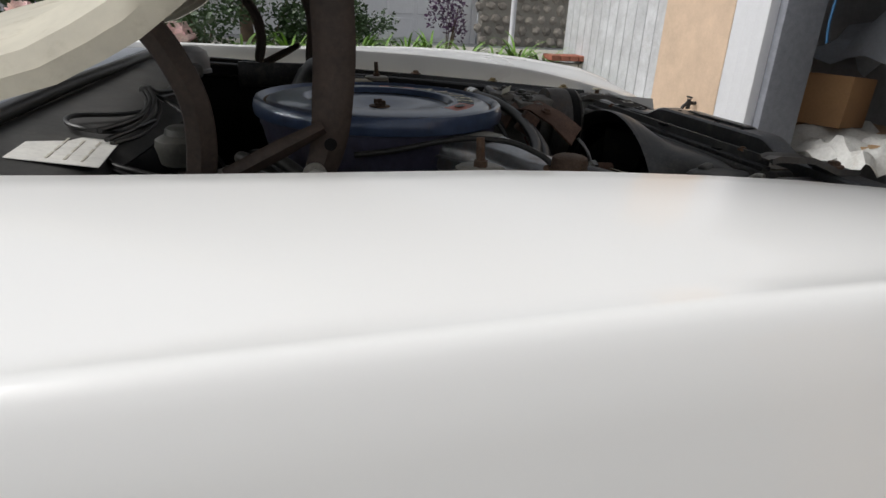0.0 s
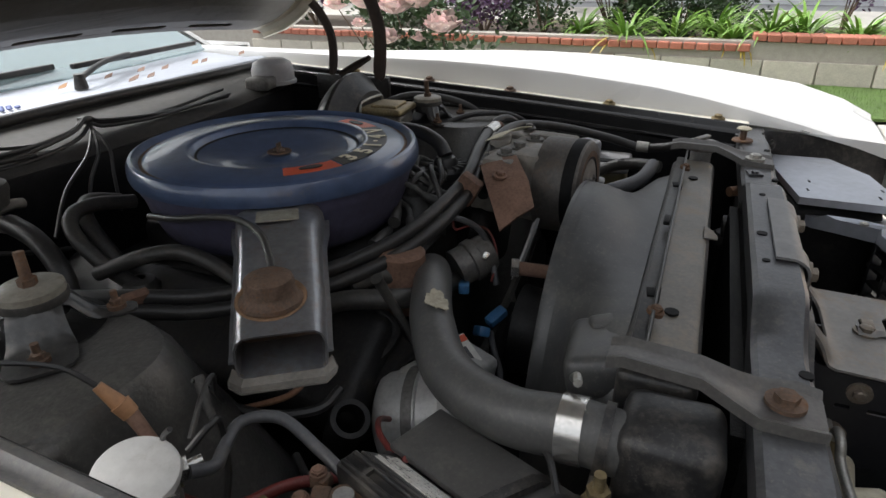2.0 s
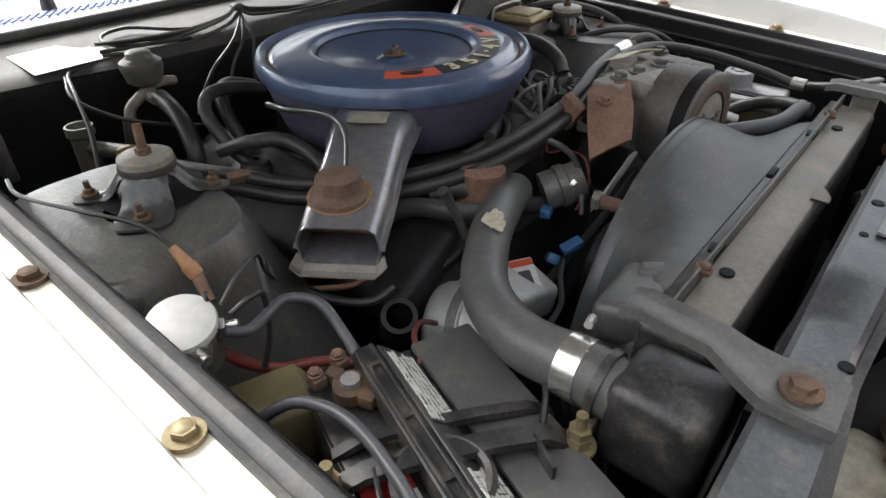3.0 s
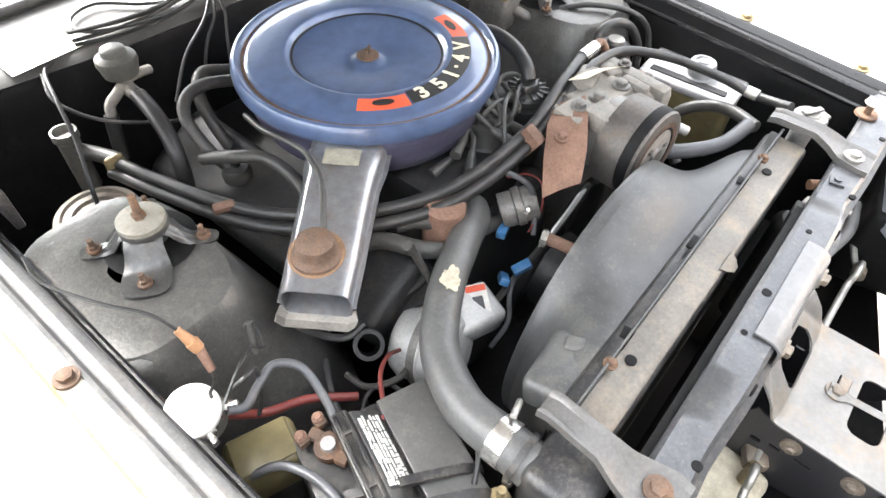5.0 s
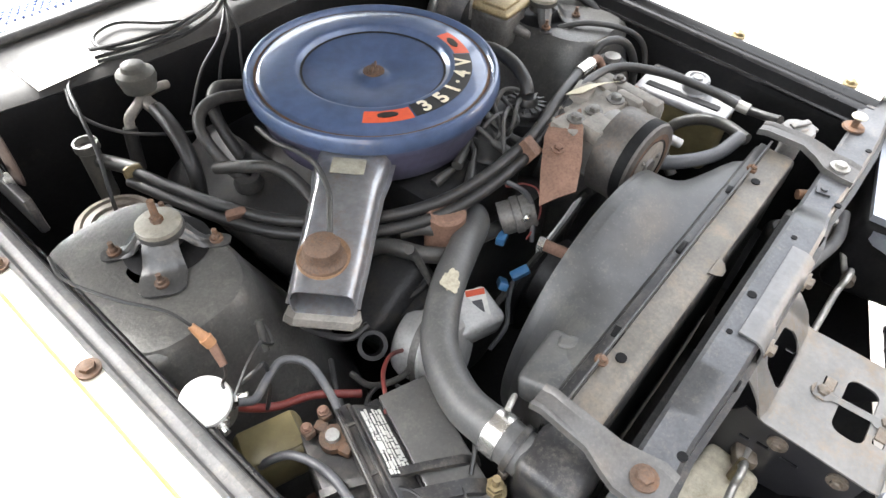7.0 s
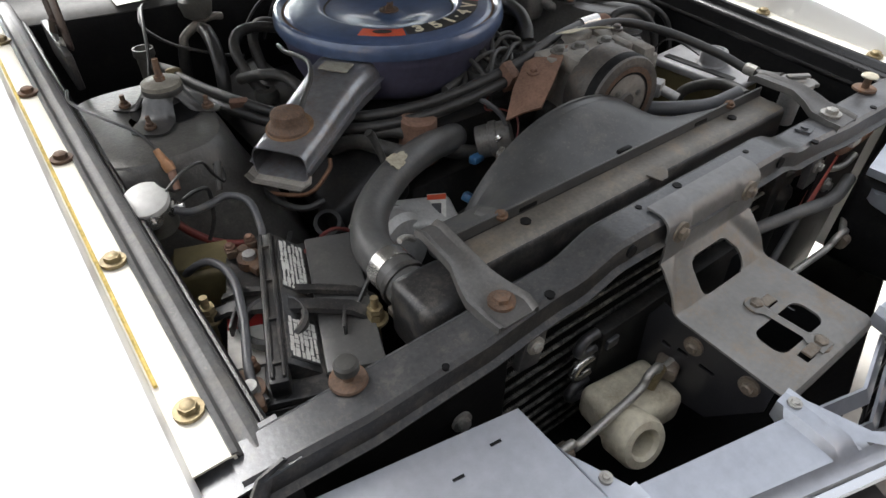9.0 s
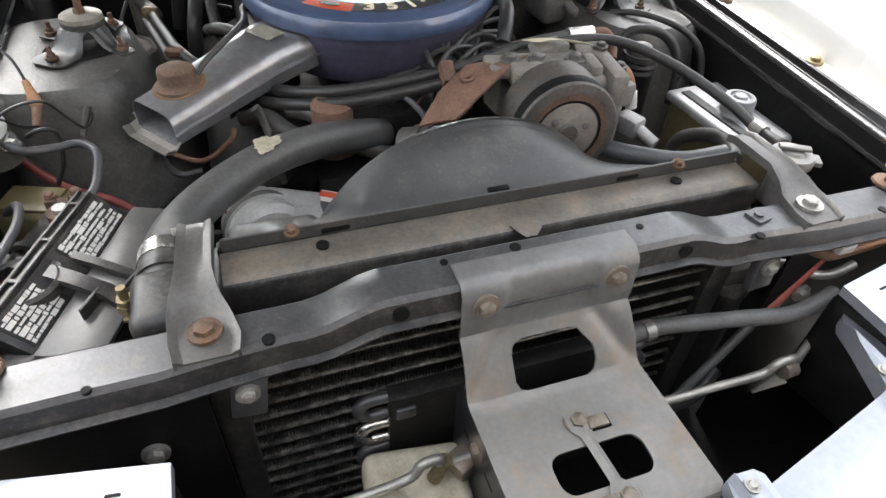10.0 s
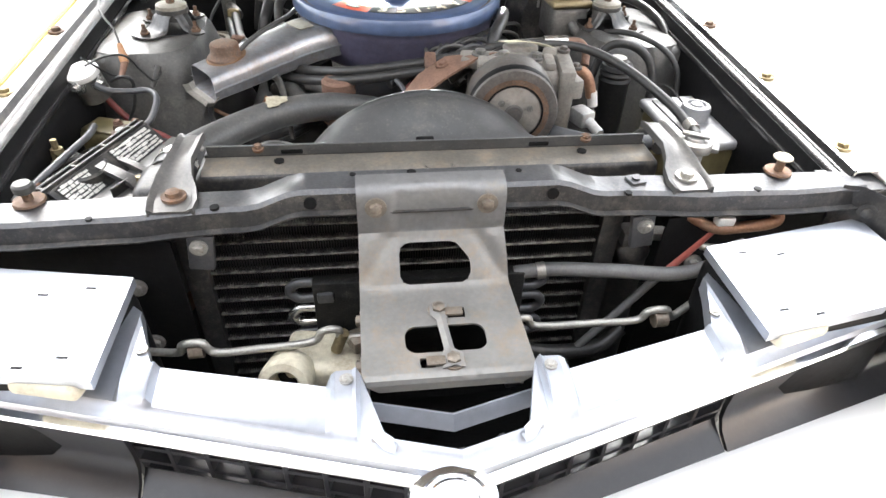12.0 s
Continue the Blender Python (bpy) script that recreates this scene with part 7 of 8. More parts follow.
solid("wire_sleeve", b, RUBBER, "grey sleeved wire end", "wire")
hose("sensor_wire", [(-0.08, 0.42, 0.845), (-0.05, 0.405, 0.846), (-0.02, 0.37, 0.825), (-0.01, 0.35, 0.79), (-0.03, 0.33, 0.74)], 0.0045, GREYWIRE, "grey sensor wire bent over the engine", "wire")
solid("wire_terminal", box(bmesh.new(), (-0.083, 0.422, 0.846), (0.018, 0.012, 0.01), (0, 0, 30), 0.003), WPLASTIC, "pale plastic wire terminal on the engine", "terminal")
hose("thin_red_wire", [(0.0, 0.41, 0.84), (-0.02, 0.40, 0.815), (0.01, 0.385, 0.81), (0.02, 0.36, 0.80), (0.0, 0.34, 0.77), (-0.04, 0.335, 0.75)], 0.0018, REDWIRE, "thin bright red wire curling over the engine", "wire", 6)
hose("red_lead", [(-0.31, 0.36, 0.705), (-0.345, 0.355, 0.735), (-0.38, 0.335, 0.752), (-0.41, 0.30, 0.76), (-0.43, 0.28, 0.785)], 0.0032, REDWIRE, "thin red lead to the battery", "wire", 8)
for p, r in (((-0.118, 0.322, 0.715), (20, 30, 40)), ((-0.085, 0.312, 0.722), (10, -20, -30)), ((-0.06, 0.37, 0.745), (0, 10, 20))):
    solid("connector", box(bmesh.new(), p, (0.032, 0.016, 0.014), r, 0.003), BLUEP, "faded blue plastic wiring connector", "connector", "blue connectors")
hose("lower_wire", [(-0.10, 0.315, 0.705), (-0.13, 0.30, 0.70), (-0.16, 0.28, 0.68), (-0.2, 0.28, 0.66)], 0.004, GREYWIRE, "grey wire to the blue connector", "wire", 8)
tb = thing("exhaust_heat_tube", "dark open pipe end below the snorkel", "pipe", (-0.33, 0.42, 0.68))
part("pipe_wall", lathe(bmesh.new(), [(0.016, 0.03), (0.022, 0.03), (0.023, 0.02), (0.021, -0.05), (0.015, -0.05), (0.016, 0.03)], basis((-0.335, 0.405, 0.70), (0.8, -0.6, 0), (0.45, 0.55, 0.5)), 24), ENGINE, tb)
hose("transmission_dipstick", [(-0.395, 0.50, 0.74), (-0.34, 0.465, 0.735), (-0.295, 0.47, 0.76), (-0.285, 0.48, 0.775)], 0.004, COPPER, "thin bent copper-coloured metal line", "pipe", 8)
solid("rocker_flange", box(bmesh.new(), (-0.235, 0.43, 0.72), (0.10, 0.10, 0.01), (0, -30, -38), 0.003), ENGINE, "black rocker cover end flange", "flange")
hose("gasket_edge", [(-0.29, 0.45, 0.735), (-0.255, 0.41, 0.735), (-0.215, 0.40, 0.755), (-0.205, 0.43, 0.775)], 0.007, ENGINE, "black bolted flange edge", "flange", 8)

for pts, r, m_, label in (([(-0.402, 0.516, 0.75), (-0.392, 0.46, 0.745), (-0.37, 0.413, 0.75), (-0.338, 0.406, 0.755)], 0.0055, HOSE, "black hose curving below the snorkel"),
                          ([(-0.393, 0.432, 0.70), (-0.42, 0.392, 0.695), (-0.436, 0.351, 0.685), (-0.43, 0.32, 0.66)], 0.0045, WIRE, "black cable hanging behind the battery"),
                          ([(-0.384, 0.40, 0.685), (-0.381, 0.362, 0.69), (-0.347, 0.337, 0.695), (-0.312, 0.341, 0.69)], 0.005, RUBBER, "grey cable looping to the alternator"),
                          ([(-0.351, 0.323, 0.68), (-0.361, 0.348, 0.69), (-0.39, 0.353, 0.69), (-0.414, 0.34, 0.68), (-0.43, 0.31, 0.65)], 0.0035, WIRE, "thin black cable behind the battery")):
    hose("engine_cable", pts, r, m_, label, "cable", 8, "cables behind the battery")

# spark plug wires and distributor
ds = thing("distributor", "black distributor cap with its leads", "distributor", (0.07, 0.45, 0.76))
part("cap", lathe(bmesh.new(), [(0.0, 0.845), (0.025, 0.845), (0.04, 0.835), (0.045, 0.80), (0.05, 0.795), (0.05, 0.75)], pose(0.065, 0.50, 0), 28), HOSE, ds)
rs = random.Random(8)
for k in range(8):
    a = 2 * math.pi * k / 8
    x0, y0 = 0.065 + 0.033 * math.cos(a), 0.50 + 0.033 * math.sin(a)
    tx, ty = (0.20 + 0.01 * k, 0.50 + 0.035 * k) if k % 2 else (0.02 + 0.03 * k, 0.435 + 0.012 * k)
    hose("spark_plug_lead", [(x0, y0, 0.83), (x0 + 0.01, y0 - 0.006, 0.858), ((x0 + tx) / 2 + rs.uniform(-0.01, 0.01), (y0 + ty) / 2, 0.858 + rs.uniform(-0.01, 0.012)), (tx, ty, 0.82), (tx + 0.012, ty + 0.01, 0.74)], 0.0042, RUBBER, "grey-black spark plug lead", "wire", 8, "spark plug leads")

for k, (p, q) in enumerate((((0.030, 0.545, 0.832), (-0.5, -0.7, -0.25)), ((0.005, 0.505, 0.822), (-0.9, -0.3, -0.1)), ((0.035, 0.475, 0.838), (0.3, -0.8, -0.4)), ((-0.01, 0.478, 0.815), (-0.8, -0.5, -0.2)), ((0.055, 0.505, 0.846), (-0.2, -0.9, -0.3)), ((0.075, 0.53, 0.852), (0.2, -0.9, -0.35)), ((-0.035, 0.50, 0.805), (-0.9, 0.1, -0.2)), ((0.07, 0.47, 0.835), (0.5, -0.6, -0.5)))):
    p, q = Vector(p), Vector(q).normalized()
    e = thing("spark_plug_boot", "grey-black rubber spark plug boot on its lead", "spark plug boot", p, "spark plug boots")
    part("boot", tube(bmesh.new(), [p, p + q * 0.018, p + q * 0.045], lambda t: 0.0062 + 0.0035 * t, 12, 4), RUBBER, e)
    part("lead", tube(bmesh.new(), [p + q * 0.004, p - q * 0.02 + Vector((0, 0, 0.006)), p - q * 0.04 + Vector((0.01, 0.02, 0.004)), (0.065, 0.50, 0.835)], 0.0042, 8), RUBBER, e)

# fan and pulleys inside the shroud
fan = thing("cooling_fan", "dark steel engine cooling fan", "fan", (SX, 0.2, 0.655))
part("hub", cyl(bmesh.new(), (SX, 0.17, 0.655), (SX, 0.30, 0.655), 0.05, 0.07, 24), ENGINE, fan)
for k in range(7):
    m = pose(SX, 0.195, 0.655, 0, 360 * k / 7, 0)
    b = sheet(bmesh.new(), [[m @ Vector((-0.03, -0.012, 0.06)), m @ Vector((0.03, 0.012, 0.06))], [m @ Vector((-0.045, -0.02, 0.15)), m @ Vector((0.04, 0.016, 0.15))], [m @ Vector((-0.05, -0.022, 0.195)), m @ Vector((0.042, 0.016, 0.195))]], 0.002)
    part("blade", b, ENGINE, fan)
for x, z, r in ((SX, 0.60, 0.085), (0.11, 0.70, 0.06), (-0.19, 0.63, 0.045)):
    part("belt_pulley", lathe(bmesh.new(), [(0.0, 0.012), (r * 0.8, 0.012), (r, 0.010), (r - 0.008, 0.0), (r, -0.010), (0.0, -0.012)], basis((x, 0.315, z), (1, 0, 0), (0, 0, 1)), 32), ENGINE, eng, "dark belt pulley")
hose("drive_belt", [(-0.19, 0.315, 0.675), (-0.1, 0.315, 0.70), (0.0, 0.315, 0.72), (0.11, 0.315, 0.762)], 0.006, RUBBER, "black rubber drive belt", "belt", 6)

# shroud and tank details
# two near-black blocks give the seam's slots their shade
for x in (-0.19, 0.165):
    solid("tank_slot_shade", box(bmesh.new(), (x, 0.112, 0.8588), (0.018, 0.009, 0.003), (0, 0, 8), 0.001), INNER, "near-black block for a slot's shade on the tank seam", "clip", "tank clips")
part("neck_band", cyl(bmesh.new(), (-0.376, 0.128, 0.816), (-0.376, 0.12, 0.8155), 0.031, seg=28), BLACK, rad)
part("tank_foot", box(bmesh.new(), (-0.372, 0.126, 0.775), (0.05, 0.012, 0.012), bev=0.002), TANK, rad)
b = tube(bmesh.new(), [(-0.335, 0.160, 0.838), (-0.35, 0.155, 0.852), (-0.362, 0.152, 0.854)], 0.004, 8)
part("clamp_screw", b, STEEL, uh, "clamp screw")
pp = [(k_ * 0.019 * math.cos(a_), k_ * 0.013 * math.sin(a_)) for a_, k_ in ((q * math.tau / 30, 1 + 0.16 * math.sin(2.1 + 3 * q * math.tau / 30) + 0.10 * math.sin(7 * q * math.tau / 30) + 0.06 * math.sin(1 + 13 * q * math.tau / 30)) for q in range(30))]
part("paint_patch", plate(pp, (), 0.001, basis((-0.247, 0.330, 0.8335), (0.8, 0.45, 0.05), (-0.4, 0.8, 0.25))), mat("worn_cream_splash", (0.42, 0.385, 0.29), 0.6, 0, 0.2, 40, 0.1, dirt=(0.16, 0.14, 0.11), dirt_amount=0.4, dirt_scale=50), uh, "cream paint splash")

# hood bumpers
for s in (-1, 1):
    x, y = (-0.512, 0.012) if s < 0 else (0.482, 0.014)
    hbp = thing("hood_bumper", "round rubber bonnet stop on a rusty washer", "bonnet stop", (x, y, 0.855), "bonnet stops")
    part("washer", lathe(bmesh.new(), [(0.0, 0.857), (0.018, 0.857), (0.019, 0.854), (0.017, 0.853)], pose(x, y, 0), 24), RUSTY, hbp)
    part("stem", cyl(bmesh.new(), (x, y, 0.855), (x, y, 0.878), 0.006, seg=12), RUSTY, hbp)
    r = 0.012 if s < 0 else 0.013
    part("head", lathe(bmesh.new(), [(0.0, 0.882 if s < 0 else 0.881), (r * 0.8, 0.881 if s < 0 else 0.880), (r, 0.878 if s < 0 else 0.878), (r, 0.870 if s < 0 else 0.876), (0.006, 0.866 if s < 0 else 0.875)], pose(x, y, 0), 24), RUBBER if s < 0 else CREAMP, hbp, "rubber head")

# beam holes as near-black discs for their shade, and captive nuts
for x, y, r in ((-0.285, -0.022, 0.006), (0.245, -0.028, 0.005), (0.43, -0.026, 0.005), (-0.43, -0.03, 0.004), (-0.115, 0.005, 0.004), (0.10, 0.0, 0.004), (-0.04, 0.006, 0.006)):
    part("hole", cyl(bmesh.new(), (x, y, beam_z(x) - 0.002), (x, y, beam_z(x) + 0.0012), r, seg=14), INNER, beam, "near-black disc for a punched hole's shade")
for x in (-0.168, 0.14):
    part("hole", cyl(bmesh.new(), (x, beam_y(x) - 0.030, beam_z(x) - 0.016), (x, beam_y(x) - 0.0345, beam_z(x) - 0.016), 0.008, seg=16), INNER, beam, "near-black disc for a punched hole's shade")
for x, y in ((0.265, 0.0),):
    b = plate(rounded(-0.011, -0.011, 0.011, 0.011, 0.002), (), 0.003, pose(x, y, beam_z(x) + 0.0018, 0, 0, 12))
    cyl(b, (x, y, beam_z(x) + 0.003), (x, y, beam_z(x) + 0.006), 0.0055, seg=12)
    part("captive_nut", b, GREYBLACK, beam, "square captive nut")

# ---- in front of the radiator ----
co_t = thing("transmission_cooler", "black finned oil cooler with bent tube ends", "oil cooler", (-0.02, -0.03, 0.6))
part("fin_block", box(bmesh.new(), (-0.03, -0.022, 0.645), (0.30, 0.022, 0.17), bev=0.003), FINS, co_t)
part("plate_clip", box(bmesh.new(), (-0.163, -0.036, 0.708), (0.022, 0.006, 0.017), bev=0.002), GREYBLACK, co_t)
for s, xs_ in ((-1, -0.18), (1, 0.12)):
    for k, z in enumerate((0.712, 0.665, 0.618)):
        b = tube(bmesh.new(), [(xs_, -0.022, z + 0.014), (xs_ + s * 0.022, -0.022, z + 0.013), (xs_ + s * 0.032, -0.022, z), (xs_ + s * 0.022, -0.022, z - 0.013), (xs_, -0.022, z - 0.014)], 0.0072, 12)
        part("return_bend", b, GREYBLACK if k != 1 or s > 0 else SHINY, co_t, "bent tube end")
CHOSE = mat("pale_grey_rubber_hose", (0.13, 0.13, 0.128), 0.45, 0, 0.2, 40, 0.06, dirt=(0.19, 0.175, 0.15), dirt_amount=0.3, dirt_scale=24)
hose("cooler_hose", [(0.105, -0.022, 0.722), (0.16, -0.025, 0.728), (0.25, -0.045, 0.735), (0.33, -0.06, 0.737), (0.40, -0.05, 0.742)], 0.0105, CHOSE, "grey oil cooler hose")
solid("hose_clamp", cyl(bmesh.new(), (0.138, -0.024, 0.7255), (0.15, -0.0245, 0.727), 0.0125, seg=16), STEEL, "dull steel hose clamp on the cooler hose", "clamp")
hose("cooler_hose", [(0.11, -0.04, 0.585), (0.18, -0.05, 0.578), (0.25, -0.045, 0.578), (0.29, -0.03, 0.60)], 0.012, HOSE, "black lower cooler hose")
rcv = thing("receiver_drier", "dark cylindrical receiver drier", "receiver drier", (0.295, 0.02, 0.5))
part("bottle", lathe(bmesh.new(), [(0.0, 0.742), (0.02, 0.742), (0.028, 0.735), (0.030, 0.727), (0.030, 0.722), (0.028, 0.718), (0.028, 0.48), (0.0, 0.48)], pose(0.293, 0.018, 0), 28), BLACK, rcv)
part("head", box(bmesh.new(), (0.293, 0.016, 0.752), (0.042, 0.03, 0.026), bev=0.003), DARKALLOY, rcv)
part("hex_fitting", cyl(bmesh.new(), (0.313, 0.014, 0.755), (0.336, 0.010, 0.756), 0.012, seg=6), STEEL, rcv)
hose("liquid_line", [(0.336, 0.010, 0.756), (0.36, 0.0, 0.758), (0.385, -0.02, 0.752), (0.41, -0.03, 0.755), (0.44, -0.03, 0.764)], 0.006, STEEL, "dull metal liquid line", "pipe")
hose("suction_line", [(0.29, 0.03, 0.815), (0.322, -0.01, 0.815), (0.355, -0.02, 0.804), (0.396, -0.02, 0.784), (0.44, -0.02, 0.784), (0.477, -0.02, 0.788), (0.488, -0.018, 0.797), (0.478, -0.01, 0.807), (0.458, 0.0, 0.806)], 0.0085, COPPER, "oxidised copper refrigerant pipe", "pipe")
solid("pipe_clip", box(bmesh.new(), (0.396, -0.03, 0.806), (0.026, 0.016, 0.014), bev=0.003), WPLASTIC, "pale plastic pipe clip", "clip")
hose("red_rod", [(0.408, -0.012, 0.795), (0.36, -0.021, 0.742), (0.325, -0.028, 0.703)], 0.008, REDP, "faded red sleeve of a diagonal rod", "rod", 10)
hose("diagonal_rod", [(0.325, -0.028, 0.703), (0.27, -0.038, 0.643), (0.20, -0.05, 0.567)], 0.0065, CHOSE, "dull grey lower end of a diagonal rod", "rod", 10)
hose("headlamp_link", [(-0.40, -0.10, 0.695), (-0.348, -0.107, 0.694), (-0.338, -0.110, 0.710), (-0.315, -0.110, 0.711), (-0.30, -0.108, 0.690), (-0.24, -0.104, 0.688), (-0.18, -0.10, 0.690), (-0.165, -0.098, 0.706), (-0.145, -0.097, 0.706), (-0.14, -0.096, 0.69), (-0.10, -0.095, 0.69)], 0.0055, STEEL, "bent steel headlamp linkage rod", "rod", 10, "headlamp linkage")
hose("headlamp_link", [(0.085, -0.095, 0.70), (0.11, -0.096, 0.704), (0.125, -0.098, 0.690), (0.20, -0.10, 0.690), (0.265, -0.102, 0.692), (0.28, -0.104, 0.71), (0.305, -0.104, 0.711), (0.318, -0.10, 0.692), (0.36, -0.08, 0.70)], 0.0055, STEEL, "bent steel headlamp linkage rod", "rod", 10, "headlamp linkage")
for x in (-0.325, 0.296):
    solid("link_bush", cyl(bmesh.new(), (x - 0.008, -0.108, 0.697), (x + 0.01, -0.107, 0.697), 0.011, seg=14), WORNB, "small rusty bush on the linkage rod", "bush", "linkage bushes")
solid("gold_ferrule", cyl(bmesh.new(), (-0.15, -0.0965, 0.668), (-0.138, -0.0965, 0.70), 0.008, seg=12), BRASS, "small brass ferrule on the linkage rod", "ferrule")
ho = thing("vacuum_motor", "cream cast canister with an open round mouth", "canister", (-0.18, -0.11, 0.62))
part("body", box(bmesh.new(), (-0.165, -0.085, 0.632), (0.115, 0.08, 0.055), (0, 0, -8), 0.014, 3), CREAMP, ho)
hm = basis((-0.214, -0.128, 0.652), (0.97, -0.1, 0.1), (0.1, 0.35, 0.9))
part("mouth", lathe(bmesh.new(), [(0.018, 0.016), (0.022, 0.021), (0.032, 0.020), (0.0355, 0.014), (0.034, -0.02), (0.018, -0.02), (0.018, 0.016)], hm, 32), CREAMP, ho, "raised round mouth")
# disc closing the mouth, near-black for the shade down the bore
part("bore", cyl(bmesh.new(), hm @ Vector((0, 0, -0.018)), hm @ Vector((0, 0, -0.012)), 0.0165, seg=20), INNER, ho)
part("clip", box(bmesh.new(), (-0.118, -0.095, 0.682), (0.03, 0.03, 0.022), (0, 0, 25), 0.005), WORNB, ho, "rusty clip")
for x, y, z in ((-0.406, -0.028, 0.738), (-0.402, -0.040, 0.646), (0.372, -0.03, 0.73)):
    bolt(car, (x, y, z), (0, -1, 0.05), 0.008, 0.008, STEEL)
for s in (-1, 1):
    part("support_stay", box(bmesh.new(), (CX + s * 0.295, -0.028, 0.795), (0.032, 0.012, 0.055), (0, s * -8, 0), 0.002), GREYBLACK, beam, "bolted stay")
    bolt(beam, (CX + s * 0.295, -0.036, 0.806), (0, -1, 0), 0.007, 0.006, STEEL)
    slots = [rounded(-0.088, 0.705, -0.074, 0.713, 0.003), rounded(-0.112, 0.712, -0.096, 0.718, 0.002), rounded(-0.15, 0.712, -0.128, 0.718, 0.002)]
    b = plate([(-0.046, 0.735), (-0.060, 0.768), (-0.09, 0.757), (-0.215, 0.752), (-0.215, 0.715), (-0.16, 0.64), (-0.05, 0.62)], slots, 0.003, basis((CX + s * 0.092, 0, 0), (0, 1, 0), (0, 0, 1)))
    brace = part("latch_brace", b, PLASTIC, lb, "black slotted brace below the shelf")
    for y in (-0.115, -0.19):
        bolt(brace, (CX + s * 0.0955, y, 0.738), (s, 0, 0), 0.0075, 0.007, WORNB, 1.7)
part("lower_crossmember", box(bmesh.new(), (CX, -0.02, 0.44), (0.9, 0.10, 0.06), bev=0.01), INNER, car, "black lower crossmember")

# ---- garden planting ----
def ribbons(verts, faces, base, length, width, yaw, lift, rng, n=6):
    """One strap leaf that rises and arches over."""
    k0 = len(verts)
    d, q = Vector((math.cos(yaw), math.sin(yaw), 0)), Vector((-math.sin(yaw), math.cos(yaw), 0))
    p = Vector(base)
    ang = lift
    for i in range(n + 1):
        t = i / n
        w = width * (1 - t**2.2) + 0.001
        verts += [tuple(p - q * w), tuple(p + q * w)]
        if i:
            a = k0 + 2 * i
            faces.append((a - 2, a - 1, a + 1, a))
        p = p + (d * math.cos(ang) + Vector((0, 0, 1)) * math.sin(ang)) * (length / n)
        ang -= rng.uniform(0.16, 0.42)


def mesh_part(name, verts, faces, material, parent, label=""):
    me = bpy.data.meshes.new(name)
    me.from_pydata(verts, [], faces)
    me.materials.append(material)
    me.shade_smooth()
    ob = new(name, me)
    ob.parent = parent
    ob.matrix_parent_inverse = Matrix.Translation(parent.location).inverted()
    if label:
        ob["label"] = label
    return ob


rg = random.Random(21)


def strap_plant(x, y, z, size, yellow=False):
    e = thing("strap_leaf_plant", "arching bright green strap-leaved plant in the bed", "plant", (x, y, z), "strap-leaved plants")
    for nm, mt, cnt in (("foliage", LEAF, 60), ("old_foliage", YELLOW, 14 if yellow else 4)):
        v, f = [], []
        for _ in range(cnt):
            a = rg.uniform(0, 6.283)
            r = rg.uniform(0, 0.05)
            ribbons(v, f, (x + r * math.cos(a), y + r * math.sin(a), z), size * rg.uniform(0.6, 1.15), 0.016, a, rg.uniform(0.75, 1.45) if nm == "foliage" else rg.uniform(0.3, 0.7), rg)
        tagged(mesh_part(nm, v, f, mt, e), kind="stuff")


for x, y, s, yl in ((5.30, 0.85, 0.42, True), (5.42, 0.45, 0.36, False), (5.35, -0.05, 0.34, True), (5.45, -0.35, 0.44, False), (5.6, -0.62, 0.40, False), (5.32, -1.28, 0.34, False), (5.4, -1.55, 0.40, False), (5.5, -1.02, 0.36, False), (5.5, 1.3, 0.36, False), (5.7, 0.1, 0.40, False), (5.34, -1.85, 0.3, False)):
    strap_plant(x, y, 0.43, s * 1.45, yl)


def leaf_cloud(cx, cy, cz, rx, ry, rz, count, size, clumps=9):
    v, f = [], []
    cs = [(cx + rg.uniform(-0.7, 0.7) * rx, cy + rg.uniform(-0.7, 0.7) * ry, cz + rg.uniform(-0.6, 0.8) * rz, rg.uniform(0.3, 0.6)) for _ in range(clumps)]
    for _ in range(count):
        c = rg.choice(cs)
        u = Vector((rg.gauss(0, 1), rg.gauss(0, 1), rg.gauss(0, 1))).normalized() * rg.uniform(0.5, 1.0)
        p = Vector((c[0] + u.x * rx * c[3], c[1] + u.y * ry * c[3], max(0.43, c[2] + u.z * rz * c[3])))
        a = Vector((rg.uniform(-1, 1), rg.uniform(-1, 1), rg.uniform(-0.6, 0.8))).normalized()
        b = a.cross(Vector((rg.uniform(-1, 1), rg.uniform(-1, 1), rg.uniform(-1, 1)))).normalized()
        s = size * rg.uniform(0.6, 1.3)
        k = len(v)
        v += [tuple(p), tuple(p + a * s * 0.5 + b * s * 0.28), tuple(p + a * s), tuple(p + a * s * 0.5 - b * s * 0.28)]
        f.append((k, k + 1, k + 2, k + 3))
    return v, f


